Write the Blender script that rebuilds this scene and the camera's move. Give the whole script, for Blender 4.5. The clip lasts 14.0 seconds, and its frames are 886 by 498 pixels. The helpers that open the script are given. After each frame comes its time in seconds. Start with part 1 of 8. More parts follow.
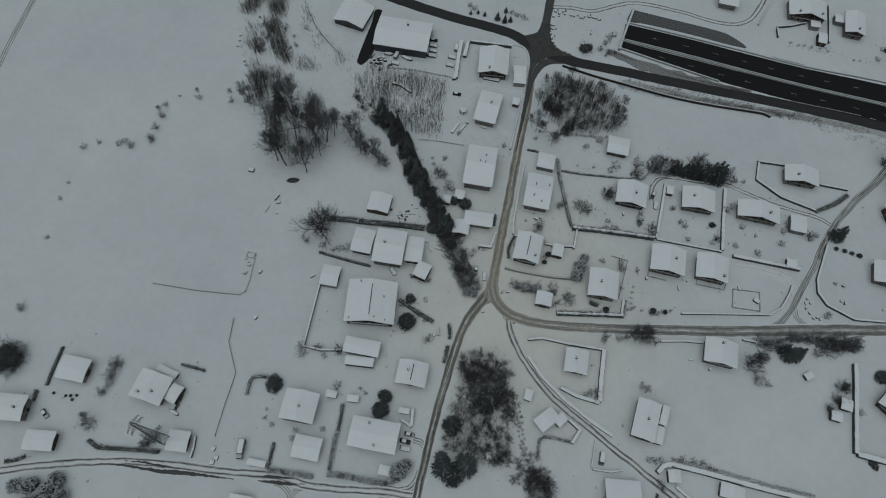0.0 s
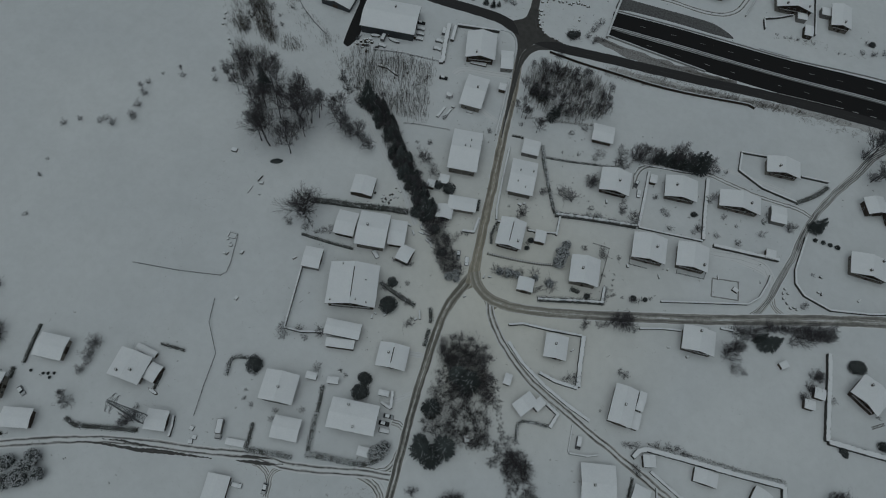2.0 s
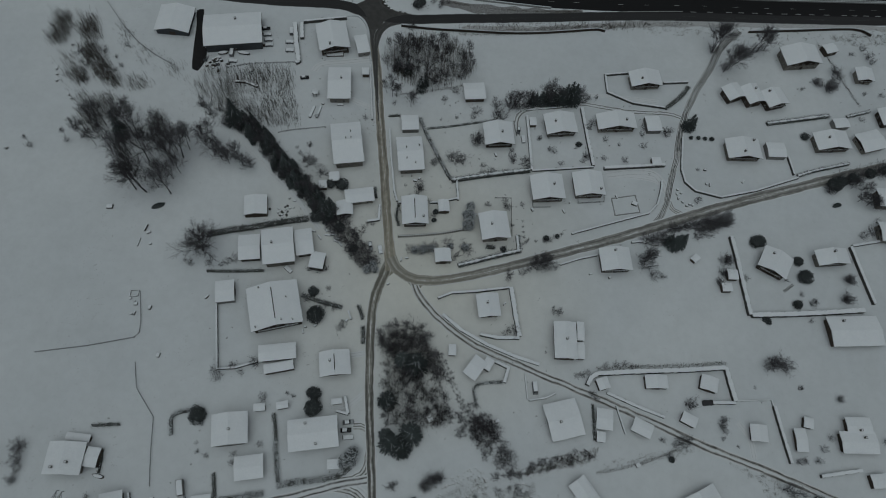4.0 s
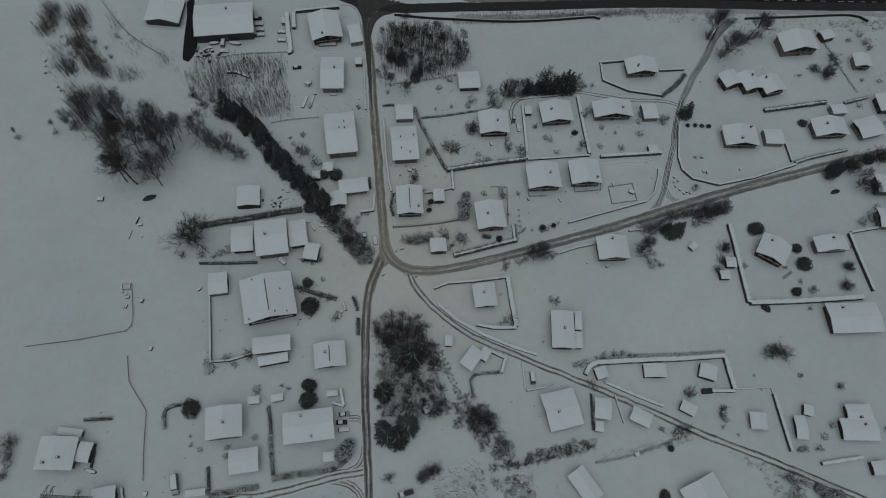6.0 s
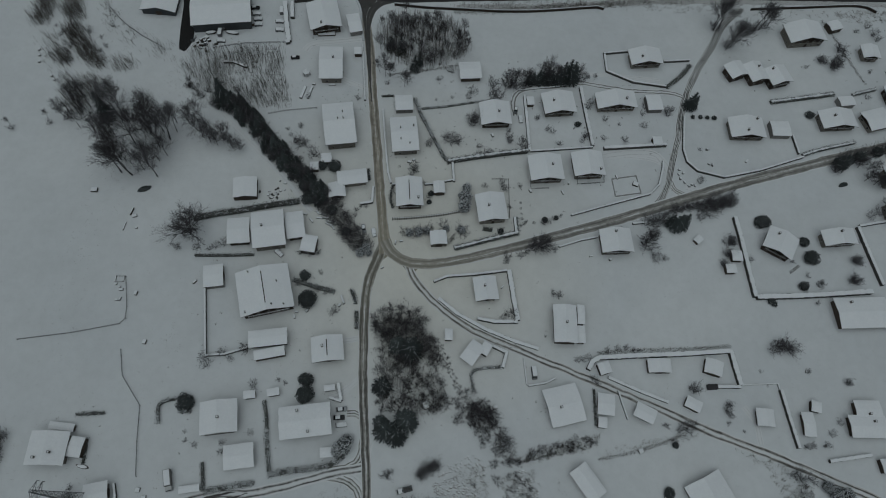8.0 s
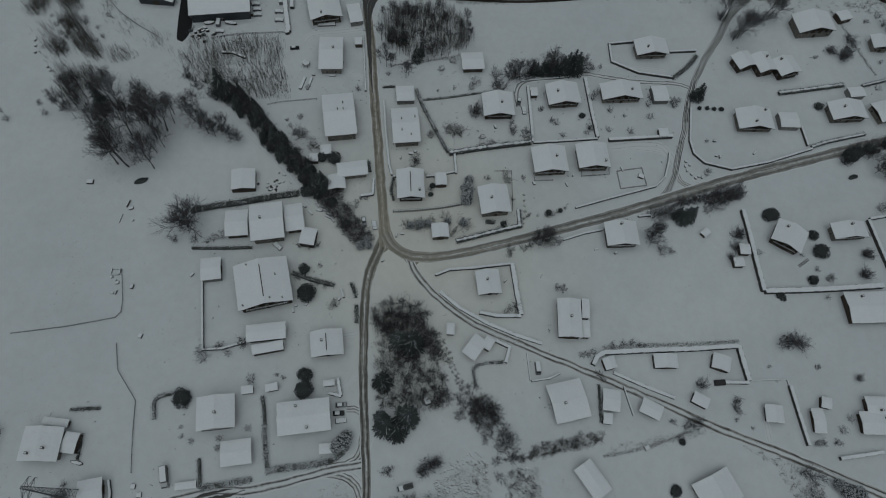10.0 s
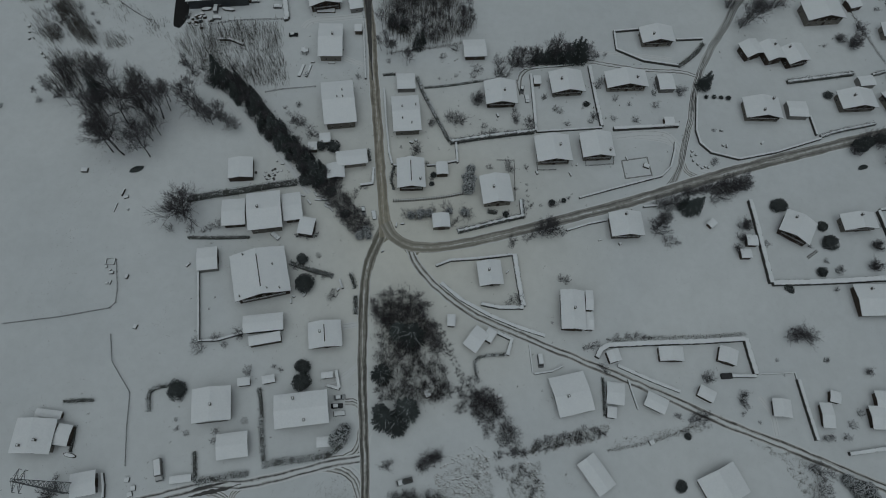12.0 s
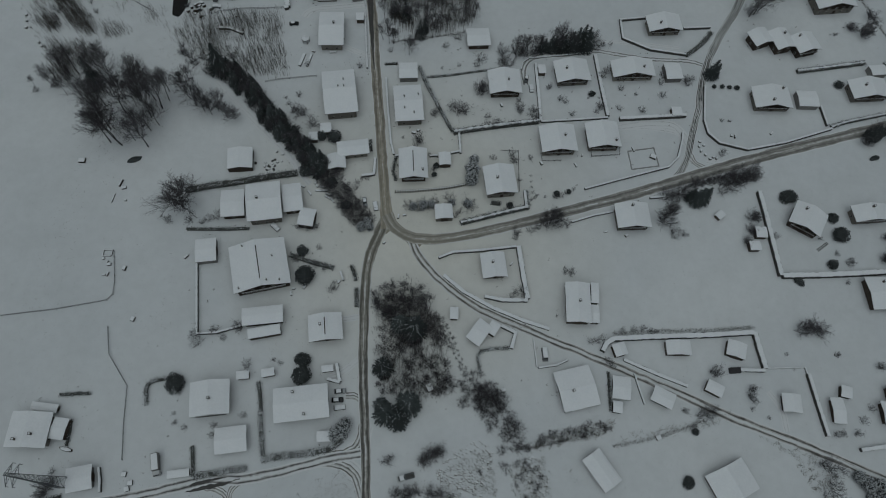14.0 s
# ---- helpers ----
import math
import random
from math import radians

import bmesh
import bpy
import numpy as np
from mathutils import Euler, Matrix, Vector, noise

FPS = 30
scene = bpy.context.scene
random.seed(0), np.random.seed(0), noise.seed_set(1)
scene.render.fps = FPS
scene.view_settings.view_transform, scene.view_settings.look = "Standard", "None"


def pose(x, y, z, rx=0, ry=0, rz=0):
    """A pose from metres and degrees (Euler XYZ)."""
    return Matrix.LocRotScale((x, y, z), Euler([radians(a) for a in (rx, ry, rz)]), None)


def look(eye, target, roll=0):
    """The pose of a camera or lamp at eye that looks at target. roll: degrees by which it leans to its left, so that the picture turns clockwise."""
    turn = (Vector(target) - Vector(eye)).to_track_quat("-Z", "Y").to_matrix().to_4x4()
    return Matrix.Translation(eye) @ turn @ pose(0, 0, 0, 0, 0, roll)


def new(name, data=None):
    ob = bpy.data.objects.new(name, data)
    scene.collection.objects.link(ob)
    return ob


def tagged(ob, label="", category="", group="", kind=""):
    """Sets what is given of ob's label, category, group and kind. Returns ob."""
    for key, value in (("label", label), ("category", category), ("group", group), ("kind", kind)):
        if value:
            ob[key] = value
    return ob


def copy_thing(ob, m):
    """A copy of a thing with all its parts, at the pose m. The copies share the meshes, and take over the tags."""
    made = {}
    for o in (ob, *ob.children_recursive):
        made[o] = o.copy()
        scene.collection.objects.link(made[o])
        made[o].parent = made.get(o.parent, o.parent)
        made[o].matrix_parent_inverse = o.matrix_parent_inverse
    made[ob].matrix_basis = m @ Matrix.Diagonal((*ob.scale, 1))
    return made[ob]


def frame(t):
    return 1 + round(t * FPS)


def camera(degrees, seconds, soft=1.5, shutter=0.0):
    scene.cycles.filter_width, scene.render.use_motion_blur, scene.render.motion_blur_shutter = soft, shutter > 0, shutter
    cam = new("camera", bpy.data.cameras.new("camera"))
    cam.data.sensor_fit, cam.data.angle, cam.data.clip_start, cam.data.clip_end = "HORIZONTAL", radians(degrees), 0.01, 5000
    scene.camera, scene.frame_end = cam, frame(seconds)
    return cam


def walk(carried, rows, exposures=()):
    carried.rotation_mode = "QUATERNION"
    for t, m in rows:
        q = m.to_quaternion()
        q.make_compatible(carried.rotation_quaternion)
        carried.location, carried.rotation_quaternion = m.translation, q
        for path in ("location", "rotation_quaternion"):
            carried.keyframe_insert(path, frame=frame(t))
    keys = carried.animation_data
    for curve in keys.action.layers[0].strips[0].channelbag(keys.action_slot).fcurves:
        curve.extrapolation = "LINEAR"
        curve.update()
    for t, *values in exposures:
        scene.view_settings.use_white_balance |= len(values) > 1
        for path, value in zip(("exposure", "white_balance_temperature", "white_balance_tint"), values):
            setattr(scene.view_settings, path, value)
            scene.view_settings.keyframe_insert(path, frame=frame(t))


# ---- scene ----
cam = camera(68.7, 14.0, soft=1.05)
PATH = [
    (0, (10.36, -105.38, 260.27), (-2.59, -63.62, 170.34), 4.83),
    (0.5, (10.99, -105.35, 260.23), (-0.75, -63.90, 169.99), 6.09),
    (1, (11.63, -105.31, 260.20), (0.48, -64.12, 169.77), 7.12),
    (1.5, (12.26, -105.30, 260.17), (1.53, -64.37, 169.56), 7.87),
    (2, (12.84, -105.40, 260.17), (2.35, -64.70, 169.43), 8.42),
    (2.2, (13.07, -105.48, 260.18), (3.21, -64.52, 169.48), 7.81),
    (2.5, (13.40, -105.66, 260.21), (7.21, -63.69, 169.66), 8.15),
    (2.7, (13.63, -105.77, 260.17), (10.20, -63.19, 169.76), 7.57),
    (3, (13.96, -105.92, 260.00), (13.63, -63.17, 169.60), 7.96),
    (3.2, (14.13, -106.01, 259.75), (14.89, -63.17, 169.40), 7.74),
    (3.6, (14.35, -106.33, 259.48), (16.33, -64.07, 168.87), 8.09),
    (4.2, (14.66, -106.80, 258.83), (17.41, -64.93, 168.06), 8.30),
    (4.8, (14.98, -107.27, 257.88), (17.98, -65.53, 167.06), 8.38),
    (5.5, (15.35, -107.82, 256.40), (18.44, -66.13, 165.55), 8.40),
    (6, (15.66, -108.07, 255.14), (18.70, -66.55, 164.22), 8.35),
    (6.5, (15.95, -108.21, 253.64), (18.96, -66.73, 162.70), 8.35),
    (7, (16.19, -108.30, 252.09), (19.18, -66.81, 161.15), 8.37),
    (7.5, (16.37, -108.34, 250.53), (19.29, -66.91, 159.57), 8.32),
    (8, (16.49, -108.38, 249.10), (19.35, -66.97, 158.12), 8.28),
    (10.5, (17.32, -108.38, 241.99), (19.72, -67.30, 150.85), 7.77),
    (11, (17.53, -108.32, 240.51), (19.86, -67.39, 149.31), 7.77),
    (11.5, (17.72, -108.27, 239.14), (20.03, -67.47, 147.87), 7.76),
    (12, (17.90, -108.23, 237.81), (20.12, -67.63, 146.45), 7.68),
    (12.5, (18.04, -108.21, 236.53), (20.17, -67.78, 145.09), 7.58),
    (13, (18.18, -108.20, 235.30), (20.20, -67.90, 143.80), 7.44),
    (13.5, (18.34, -108.16, 234.02), (20.24, -67.95, 142.48), 7.34),
    (14, (18.50, -108.13, 232.79), (20.22, -68.02, 141.20), 7.11),
]
EXPOSURES = [(0.0, -0.19, 5890, 0.5), (0.5, -0.47, 5890, 0.5), (1.0, -0.54, 5890, 0.5), (2.0, -0.50, 5890, 0.5), (3.0, -0.51, 5890, 0.5), (14.0, -0.49, 5890, 0.5)]
walk(cam, [(t, look(eye, target, roll)) for t, eye, target, roll in PATH], EXPOSURES)

# ---- light: an overcast winter day ----
SUN_ELEVATION, SUN_AZIMUTH = radians(78), radians(200)
world = bpy.data.worlds.new("overcast_sky")
scene.world = world
world.use_nodes = True
wn, wl = world.node_tree.nodes, world.node_tree.links
sky = wn.new("ShaderNodeTexSky")
sky.sky_type = "NISHITA"
sky.sun_disc = False
sky.sun_elevation, sky.sun_rotation = SUN_ELEVATION, SUN_AZIMUTH
sky.air_density, sky.dust_density, sky.ozone_density = 1.0, 4.0, 1.0
cloud = wn.new("ShaderNodeHueSaturation")
cloud.inputs["Saturation"].default_value = 0.22
wl.new(sky.outputs[0], cloud.inputs["Color"])
wl.new(cloud.outputs[0], wn["Background"].inputs["Color"])
wn["Background"].inputs["Strength"].default_value = 0.042
sun = new("sun", bpy.data.lights.new("sun", "SUN"))
sun.data.energy, sun.data.angle, sun.data.color = 0.72, radians(85), (1.0, 0.98, 0.95)
sun.rotation_euler = (radians(90) - SUN_ELEVATION, 0, -SUN_AZIMUTH + radians(180))


# ---- materials ----
def mat(name, base, rough=0.8, spots=None, scale=1.0, amount=0.5, bump=0.2, bump_scale=None, metal=0.0, vary=0.0, fine=None):
    """A surface with variation at two scales: broad patches of the colour `spots` and fine grain with relief."""
    m = bpy.data.materials.new(name)
    m.use_nodes = True
    nt = m.node_tree
    n, l = nt.nodes, nt.links
    b = n["Principled BSDF"]
    b.inputs["Roughness"].default_value, b.inputs["Metallic"].default_value = rough, metal
    b.inputs["Specular IOR Level"].default_value = 0.3
    co = n.new("ShaderNodeTexCoord")
    broad, grain = n.new("ShaderNodeTexNoise"), n.new("ShaderNodeTexNoise")
    broad.inputs["Scale"].default_value, broad.inputs["Detail"].default_value = scale, 6
    grain.inputs["Scale"].default_value, grain.inputs["Detail"].default_value = bump_scale or scale * 9, 5
    for t in (broad, grain):
        l.new(co.outputs["Object"], t.inputs["Vector"])
    ramp = n.new("ShaderNodeValToRGB")
    ramp.color_ramp.elements[0].position, ramp.color_ramp.elements[1].position = 0.5 - amount / 2, 0.5 + amount / 2
    ramp.color_ramp.elements[0].color = (*(spots or base), 1)
    ramp.color_ramp.elements[1].color = (*base, 1)
    l.new(broad.outputs["Fac"], ramp.inputs["Fac"])
    mix = n.new("ShaderNodeMixRGB")
    mix.blend_type = "MULTIPLY"
    mix.inputs["Fac"].default_value = 0.35 if fine is None else fine
    l.new(ramp.outputs["Color"], mix.inputs["Color1"])
    l.new(grain.outputs["Fac"], mix.inputs["Color2"])
    last = mix.outputs["Color"]
    if vary:
        info, hsv, span = n.new("ShaderNodeObjectInfo"), n.new("ShaderNodeHueSaturation"), n.new("ShaderNodeMapRange")
        span.inputs["To Min"].default_value, span.inputs["To Max"].default_value = 1 - vary, 1 + vary
        l.new(info.outputs["Random"], span.inputs["Value"])
        l.new(span.outputs["Result"], hsv.inputs["Value"])
        l.new(last, hsv.inputs["Color"])
        last = hsv.outputs["Color"]
    l.new(last, b.inputs["Base Color"])
    bp = n.new("ShaderNodeBump")
    bp.inputs["Strength"].default_value, bp.inputs["Distance"].default_value = bump, 0.1
    l.new(grain.outputs["Fac"], bp.inputs["Height"])
    l.new(bp.outputs["Normal"], b.inputs["Normal"])
    return m


SNOW = mat("roof_snow", (0.89, 0.90, 0.91), 0.7, (0.81, 0.83, 0.85), 0.25, 0.8, 0.25, 1.6, fine=0.12)
SNOW_DUST = mat("loose_snow", (0.78, 0.80, 0.82), 0.8, (0.6, 0.62, 0.63), 0.9, 0.6, 0.4, 6, fine=0.2)
CREAM = mat("cream_render", (0.28, 0.262, 0.23), 0.9, (0.2, 0.187, 0.163), 0.5, 0.7, 0.1, 8, vary=0.25)
GREY = mat("grey_render", (0.3, 0.293, 0.28), 0.9, (0.21, 0.205, 0.197), 0.5, 0.7, 0.1, 8, vary=0.25)
WOOD = mat("weathered_boards", (0.10, 0.079, 0.062), 0.85, (0.055, 0.044, 0.036), 0.8, 0.7, 0.3, 10, vary=0.3)
METAL = mat("dark_sheet_metal", (0.10, 0.11, 0.12), 0.5, (0.06, 0.065, 0.07), 0.6, 0.7, 0.1, 5, metal=0.3)
EAVES = mat("dark_eaves_timber", (0.06, 0.045, 0.035), 0.8, (0.035, 0.028, 0.022), 1.0, 0.6, 0.2, 9)
STONE = mat("garden_wall_stone", (0.12, 0.117, 0.11), 0.95, (0.06, 0.058, 0.055), 1.2, 0.7, 0.6, 5)
CONCRETE = mat("pale_concrete", (0.42, 0.42, 0.41), 0.9, (0.3, 0.3, 0.29), 0.4, 0.7, 0.2, 4)
BRICK = mat("chimney_masonry", (0.2, 0.185, 0.17), 0.9, (0.09, 0.082, 0.075), 1.5, 0.6, 0.3, 9)
FRAME = mat("window_frame_paint", (0.5, 0.48, 0.44), 0.6, (0.4, 0.38, 0.35), 2, 0.6, 0.05, 12)
GLASS = mat("window_glass", (0.02, 0.025, 0.03), 0.08, (0.015, 0.018, 0.02), 1, 0.5, 0.0)
BARK = mat("grey_brown_bark", (0.097, 0.093, 0.096), 0.95, (0.056, 0.054, 0.056), 1.5, 0.7, 0.4, 9, vary=0.3)
TWIG = mat("bare_twigs", (0.15, 0.144, 0.153), 0.95, (0.092, 0.088, 0.094), 0.8, 0.7, 0.2, 6, vary=0.3)
NEEDLE = mat("dark_needles", (0.092, 0.105, 0.104), 0.9, (0.055, 0.064, 0.063), 0.7, 0.7, 0.3, 5, vary=0.3)
LEAF = mat("evergreen_leaves", (0.072, 0.08, 0.079), 0.85, (0.04, 0.046, 0.046), 0.8, 0.7, 0.3, 5, vary=0.3)
WEED = mat("pale_dead_weeds", (0.24, 0.225, 0.19), 0.95, (0.14, 0.13, 0.115), 0.3, 0.7, 0.3, 5)
HEDGE = mat("frosted_hedge_leaves", (0.125, 0.13, 0.12), 0.9, (0.065, 0.069, 0.064), 0.8, 0.7, 0.3, 5, vary=0.25)
DRY = mat("dry_hedge_twigs", (0.12, 0.105, 0.085), 0.95, (0.06, 0.055, 0.046), 1.0, 0.7, 0.3, 5, vary=0.2)
SCRUB = mat("dry_scrub", (0.185, 0.168, 0.148), 0.95, (0.10, 0.09, 0.082), 0.3, 0.7, 0.3, 5)
TARP = mat("dark_green_tarpaulin", (0.05, 0.06, 0.06), 0.5, (0.03, 0.035, 0.035), 0.8, 0.6, 0.2, 3)
STEEL = mat("galvanised_steel", (0.17, 0.18, 0.19), 0.5, (0.11, 0.115, 0.12), 1, 0.6, 0.1, 6, metal=0.6)
RUBBER = mat("black_rubber", (0.02, 0.02, 0.02), 0.9, (0.012, 0.012, 0.012), 3, 0.6, 0.1, 20)
PAINTS = {
    "silver": mat("silver_car_paint", (0.35, 0.36, 0.37), 0.3, (0.28, 0.29, 0.3), 1, 0.6, 0.0, metal=0.5),
    "black": mat("black_car_paint", (0.02, 0.02, 0.022), 0.25, (0.03, 0.03, 0.03), 1, 0.6, 0.0),
    "grey": mat("grey_car_paint", (0.12, 0.13, 0.14), 0.3, (0.1, 0.1, 0.1), 1, 0.6, 0.0, metal=0.4),
    "white": mat("white_vehicle_paint", (0.62, 0.63, 0.63), 0.4, (0.5, 0.5, 0.5), 0.8, 0.6, 0.0),
    "snow": mat("dull_car_paint", (0.2, 0.2, 0.21), 0.5, (0.15, 0.15, 0.15), 1, 0.6, 0.0),
}
WALLS = {"cream": CREAM, "grey": GREY, "wood": WOOD, "metal": METAL}


def ground_material():
    """Fresh snow over meadow: soft drifts, faint trodden patches and thin grass tips showing through."""
    m = bpy.data.materials.new("snow_cover")
    m.use_nodes = True
    n, l = m.node_tree.nodes, m.node_tree.links
    b = n["Principled BSDF"]
    b.inputs["Roughness"].default_value, b.inputs["Specular IOR Level"].default_value = 0.75, 0.25
    co = n.new("ShaderNodeTexCoord")

    def noise_at(scale, detail=6, rough=0.55):
        t = n.new("ShaderNodeTexNoise")
        t.inputs["Scale"].default_value, t.inputs["Detail"].default_value, t.inputs["Roughness"].default_value = scale, detail, rough
        l.new(co.outputs["Object"], t.inputs["Vector"])
        return t.outputs["Fac"]

    def ramped(fac, a, ca, c, cc):
        r = n.new("ShaderNodeValToRGB")
        r.color_ramp.elements[0].position, r.color_ramp.elements[1].position = a, c
        r.color_ramp.elements[0].color, r.color_ramp.elements[1].color = (*ca, 1), (*cc, 1)
        l.new(fac, r.inputs["Fac"])
        return r.outputs["Color"]

    def times(a, c, fac=1.0):
        x = n.new("ShaderNodeMixRGB")
        x.blend_type, x.inputs["Fac"].default_value = "MULTIPLY", fac
        l.new(a, x.inputs["Color1"])
        l.new(c, x.inputs["Color2"])
        return x.outputs["Color"]

    drift = ramped(noise_at(0.012), 0.32, (0.63, 0.65, 0.664), 0.68, (0.70, 0.716, 0.722))
    trodden = ramped(noise_at(0.3, 5), 0.38, (0.965, 0.965, 0.965), 0.6, (1, 1, 1))
    patch = ramped(noise_at(0.09, 8), 0.36, (0.96, 0.96, 0.957), 0.6, (1, 1, 1))
    # the snow's colour turns warmer towards the road fork
    away = n.new("ShaderNodeVectorMath")
    away.operation = "DISTANCE"
    away.inputs[1].default_value = (14, 8, 0)
    l.new(co.outputs["Object"], away.inputs[0])
    near = n.new("ShaderNodeMapRange")
    near.inputs["From Min"].default_value, near.inputs["From Max"].default_value = 12, 85
    l.new(away.outputs["Value"], near.inputs["Value"])
    fork_tint = ramped(near.outputs["Result"], 0.0, (1.045, 1.0, 0.905), 1.0, (1, 1, 1))
    tips = ramped(noise_at(0.9, 10, 0.7), 0.33, (0.55, 0.53, 0.5), 0.42, (1, 1, 1))
    specks = ramped(noise_at(0.35, 12, 0.8), 0.3, (0.4, 0.38, 0.35), 0.36, (1, 1, 1))
    l.new(times(times(times(times(times(drift, patch), trodden), tips, 0.22), specks, 0.15), fork_tint), b.inputs["Base Color"])
    bp = n.new("ShaderNodeBump")
    bp.inputs["Strength"].default_value, bp.inputs["Distance"].default_value = 0.22, 0.3
    l.new(noise_at(0.5, 8), bp.inputs["Height"])
    l.new(bp.outputs["Normal"], b.inputs["Normal"])
    return m


def road_material(name, wet, slush, ruts=2, rut_width=0.16, cover=0.5, streaks=1.0, edge_snow=1.0, weave=0.08, sandy=0.15):
    """Asphalt seen through slush: texture x runs from edge to edge, y in metres along. Wheel lines are worn bare, dirt is
    drawn out along the road, and ploughed snow creeps in unevenly from the edges."""
    m = bpy.data.materials.new(name)
    m.use_nodes = True
    n, l = m.node_tree.nodes, m.node_tree.links
    b = n["Principled BSDF"]
    b.inputs["Roughness"].default_value, b.inputs["Specular IOR Level"].default_value = 0.65, 0.2
    uv, sep, com = n.new("ShaderNodeUVMap"), n.new("ShaderNodeSeparateXYZ"), n.new("ShaderNodeCombineXYZ")
    uv.uv_map = "UVMap"
    l.new(uv.outputs[0], sep.inputs[0])
    co = n.new("ShaderNodeTexCoord")

    def noise_at(scale, detail, rough, vector):
        t = n.new("ShaderNodeTexNoise")
        t.inputs["Scale"].default_value, t.inputs["Detail"].default_value, t.inputs["Roughness"].default_value = scale, detail, rough
        l.new(vector, t.inputs["Vector"])
        return t.outputs["Fac"]

    def calc(op, a, c=None):
        x = n.new("ShaderNodeMath")
        x.operation = op
        for k, v in enumerate((a, c)):
            if v is None:
                continue
            if isinstance(v, (int, float)):
                x.inputs[k].default_value = v
            else:
                l.new(v, x.inputs[k])
        return x.outputs[0]

    wander = noise_at(0.05, 3, 0.5, co.outputs["Object"])
    blotch = noise_at(0.5, 9, 0.7, co.outputs["Object"])
    l.new(calc("MULTIPLY", sep.outputs["X"], 5.0), com.inputs["X"])
    l.new(calc("MULTIPLY", sep.outputs["Y"], 0.045), com.inputs["Y"])
    drawn = noise_at(1.6, 6, 0.65, com.outputs[0])
    u = calc("ADD", sep.outputs["X"], calc("MULTIPLY", calc("SUBTRACT", wander, 0.5), weave))
    folded = calc("ABSOLUTE", calc("SUBTRACT", calc("FRACT", calc("MULTIPLY", u, float(ruts))), 0.5))
    line = calc("SUBTRACT", 1.0, calc("DIVIDE", folded, rut_width * ruts))
    bare = calc("ADD", calc("MULTIPLY", line, 0.45), calc("MULTIPLY", calc("SUBTRACT", drawn, 0.5), 2.6 * streaks))
    bare = calc("ADD", bare, calc("MULTIPLY", calc("SUBTRACT", blotch, 0.5), 1.2))
    bare = calc("ADD", bare, cover + 0.3)
    side = calc("MULTIPLY", calc("ABSOLUTE", calc("SUBTRACT", sep.outputs["X"], 0.5)), 2.0)
    side = calc("ADD", side, calc("MULTIPLY", calc("SUBTRACT", blotch, 0.5), 0.5))
    # no snow is left along the edges where the three roads meet
    away = n.new("ShaderNodeVectorMath")
    away.operation = "DISTANCE"
    away.inputs[1].default_value = (5, -3, 0)
    l.new(co.outputs["Object"], away.inputs[0])
    keep = calc("MINIMUM", calc("MAXIMUM", calc("MULTIPLY", calc("SUBTRACT", away.outputs["Value"], 12.0), 0.12), 0.0), 1.0)
    crust = calc("MULTIPLY", calc("MAXIMUM", calc("SUBTRACT", side, 0.78), 0.0), 5.0 * edge_snow)
    bare = calc("SUBTRACT", bare, calc("MULTIPLY", crust, keep))
    bare = calc("ADD", bare, calc("MULTIPLY", calc("SUBTRACT", 1.0, keep), 0.06))
    ramp = n.new("ShaderNodeValToRGB")
    ramp.color_ramp.elements[0].position, ramp.color_ramp.elements[1].position = 0.0, 0.9
    ramp.color_ramp.elements[0].color, ramp.color_ramp.elements[1].color = (0.69, 0.70, 0.705, 1), (*wet, 1)
    ramp.color_ramp.elements.new(0.3).color = (*slush, 1)
    l.new(bare, ramp.inputs["Fac"])
    # sand strewn where the roads meet
    near = calc("MINIMUM", calc("MAXIMUM", calc("MULTIPLY", calc("SUBTRACT", 62.0, away.outputs["Value"]), 0.02), 0.0), 1.0)
    sand = n.new("ShaderNodeMix")
    sand.data_type = "RGBA"
    l.new(calc("MULTIPLY", near, calc("ADD", 0.3 * sandy, calc("MULTIPLY", blotch, 0.6 * sandy))), sand.inputs[0])
    l.new(ramp.outputs["Color"], sand.inputs[6])
    sand.inputs[7].default_value = (0.40, 0.365, 0.275, 1)
    l.new(sand.outputs[2], b.inputs["Base Color"])
    bp = n.new("ShaderNodeBump")
    bp.inputs["Strength"].default_value, bp.inputs["Distance"].default_value = 0.3, 0.05
    l.new(blotch, bp.inputs["Height"])
    l.new(bp.outputs["Normal"], b.inputs["Normal"])
    return m


GROUND = ground_material()
ROAD_MAIN = road_material("slushy_main_road", (0.17, 0.156, 0.13), (0.385, 0.357, 0.305), 2, 0.17, 0.16, 0.8, sandy=0.55)
ROAD_EAST = road_material("slushy_east_road", (0.16, 0.155, 0.143), (0.37, 0.36, 0.337), 2, 0.16, 0.16, 0.85, sandy=0.5)
ROAD_LANE = road_material("snowed_lane", (0.07, 0.067, 0.061), (0.47, 0.462, 0.44), 2, 0.085, 0.14, 0.9)
ROAD_SOUTH = road_material("trodden_grey_road", (0.09, 0.087, 0.08), (0.37, 0.36, 0.33), 2, 0.13, 0.28, 1.0, sandy=0.3)
ROAD_FAINT = road_material("snowed_lane_with_thin_ruts", (0.07, 0.068, 0.065), (0.5, 0.5, 0.49), 2, 0.075, 0.14, 0.7)
ROAD_RUTS = road_material("rutted_lane", (0.085, 0.082, 0.075), (0.55, 0.55, 0.53), 3, 0.08, 0.1, 0.9)
ROAD_DEEP = road_material("deeply_rutted_lane", (0.055, 0.053, 0.05), (0.52, 0.52, 0.51), 5, 0.052, 0.24, 1.3, 1.0, 0.6)
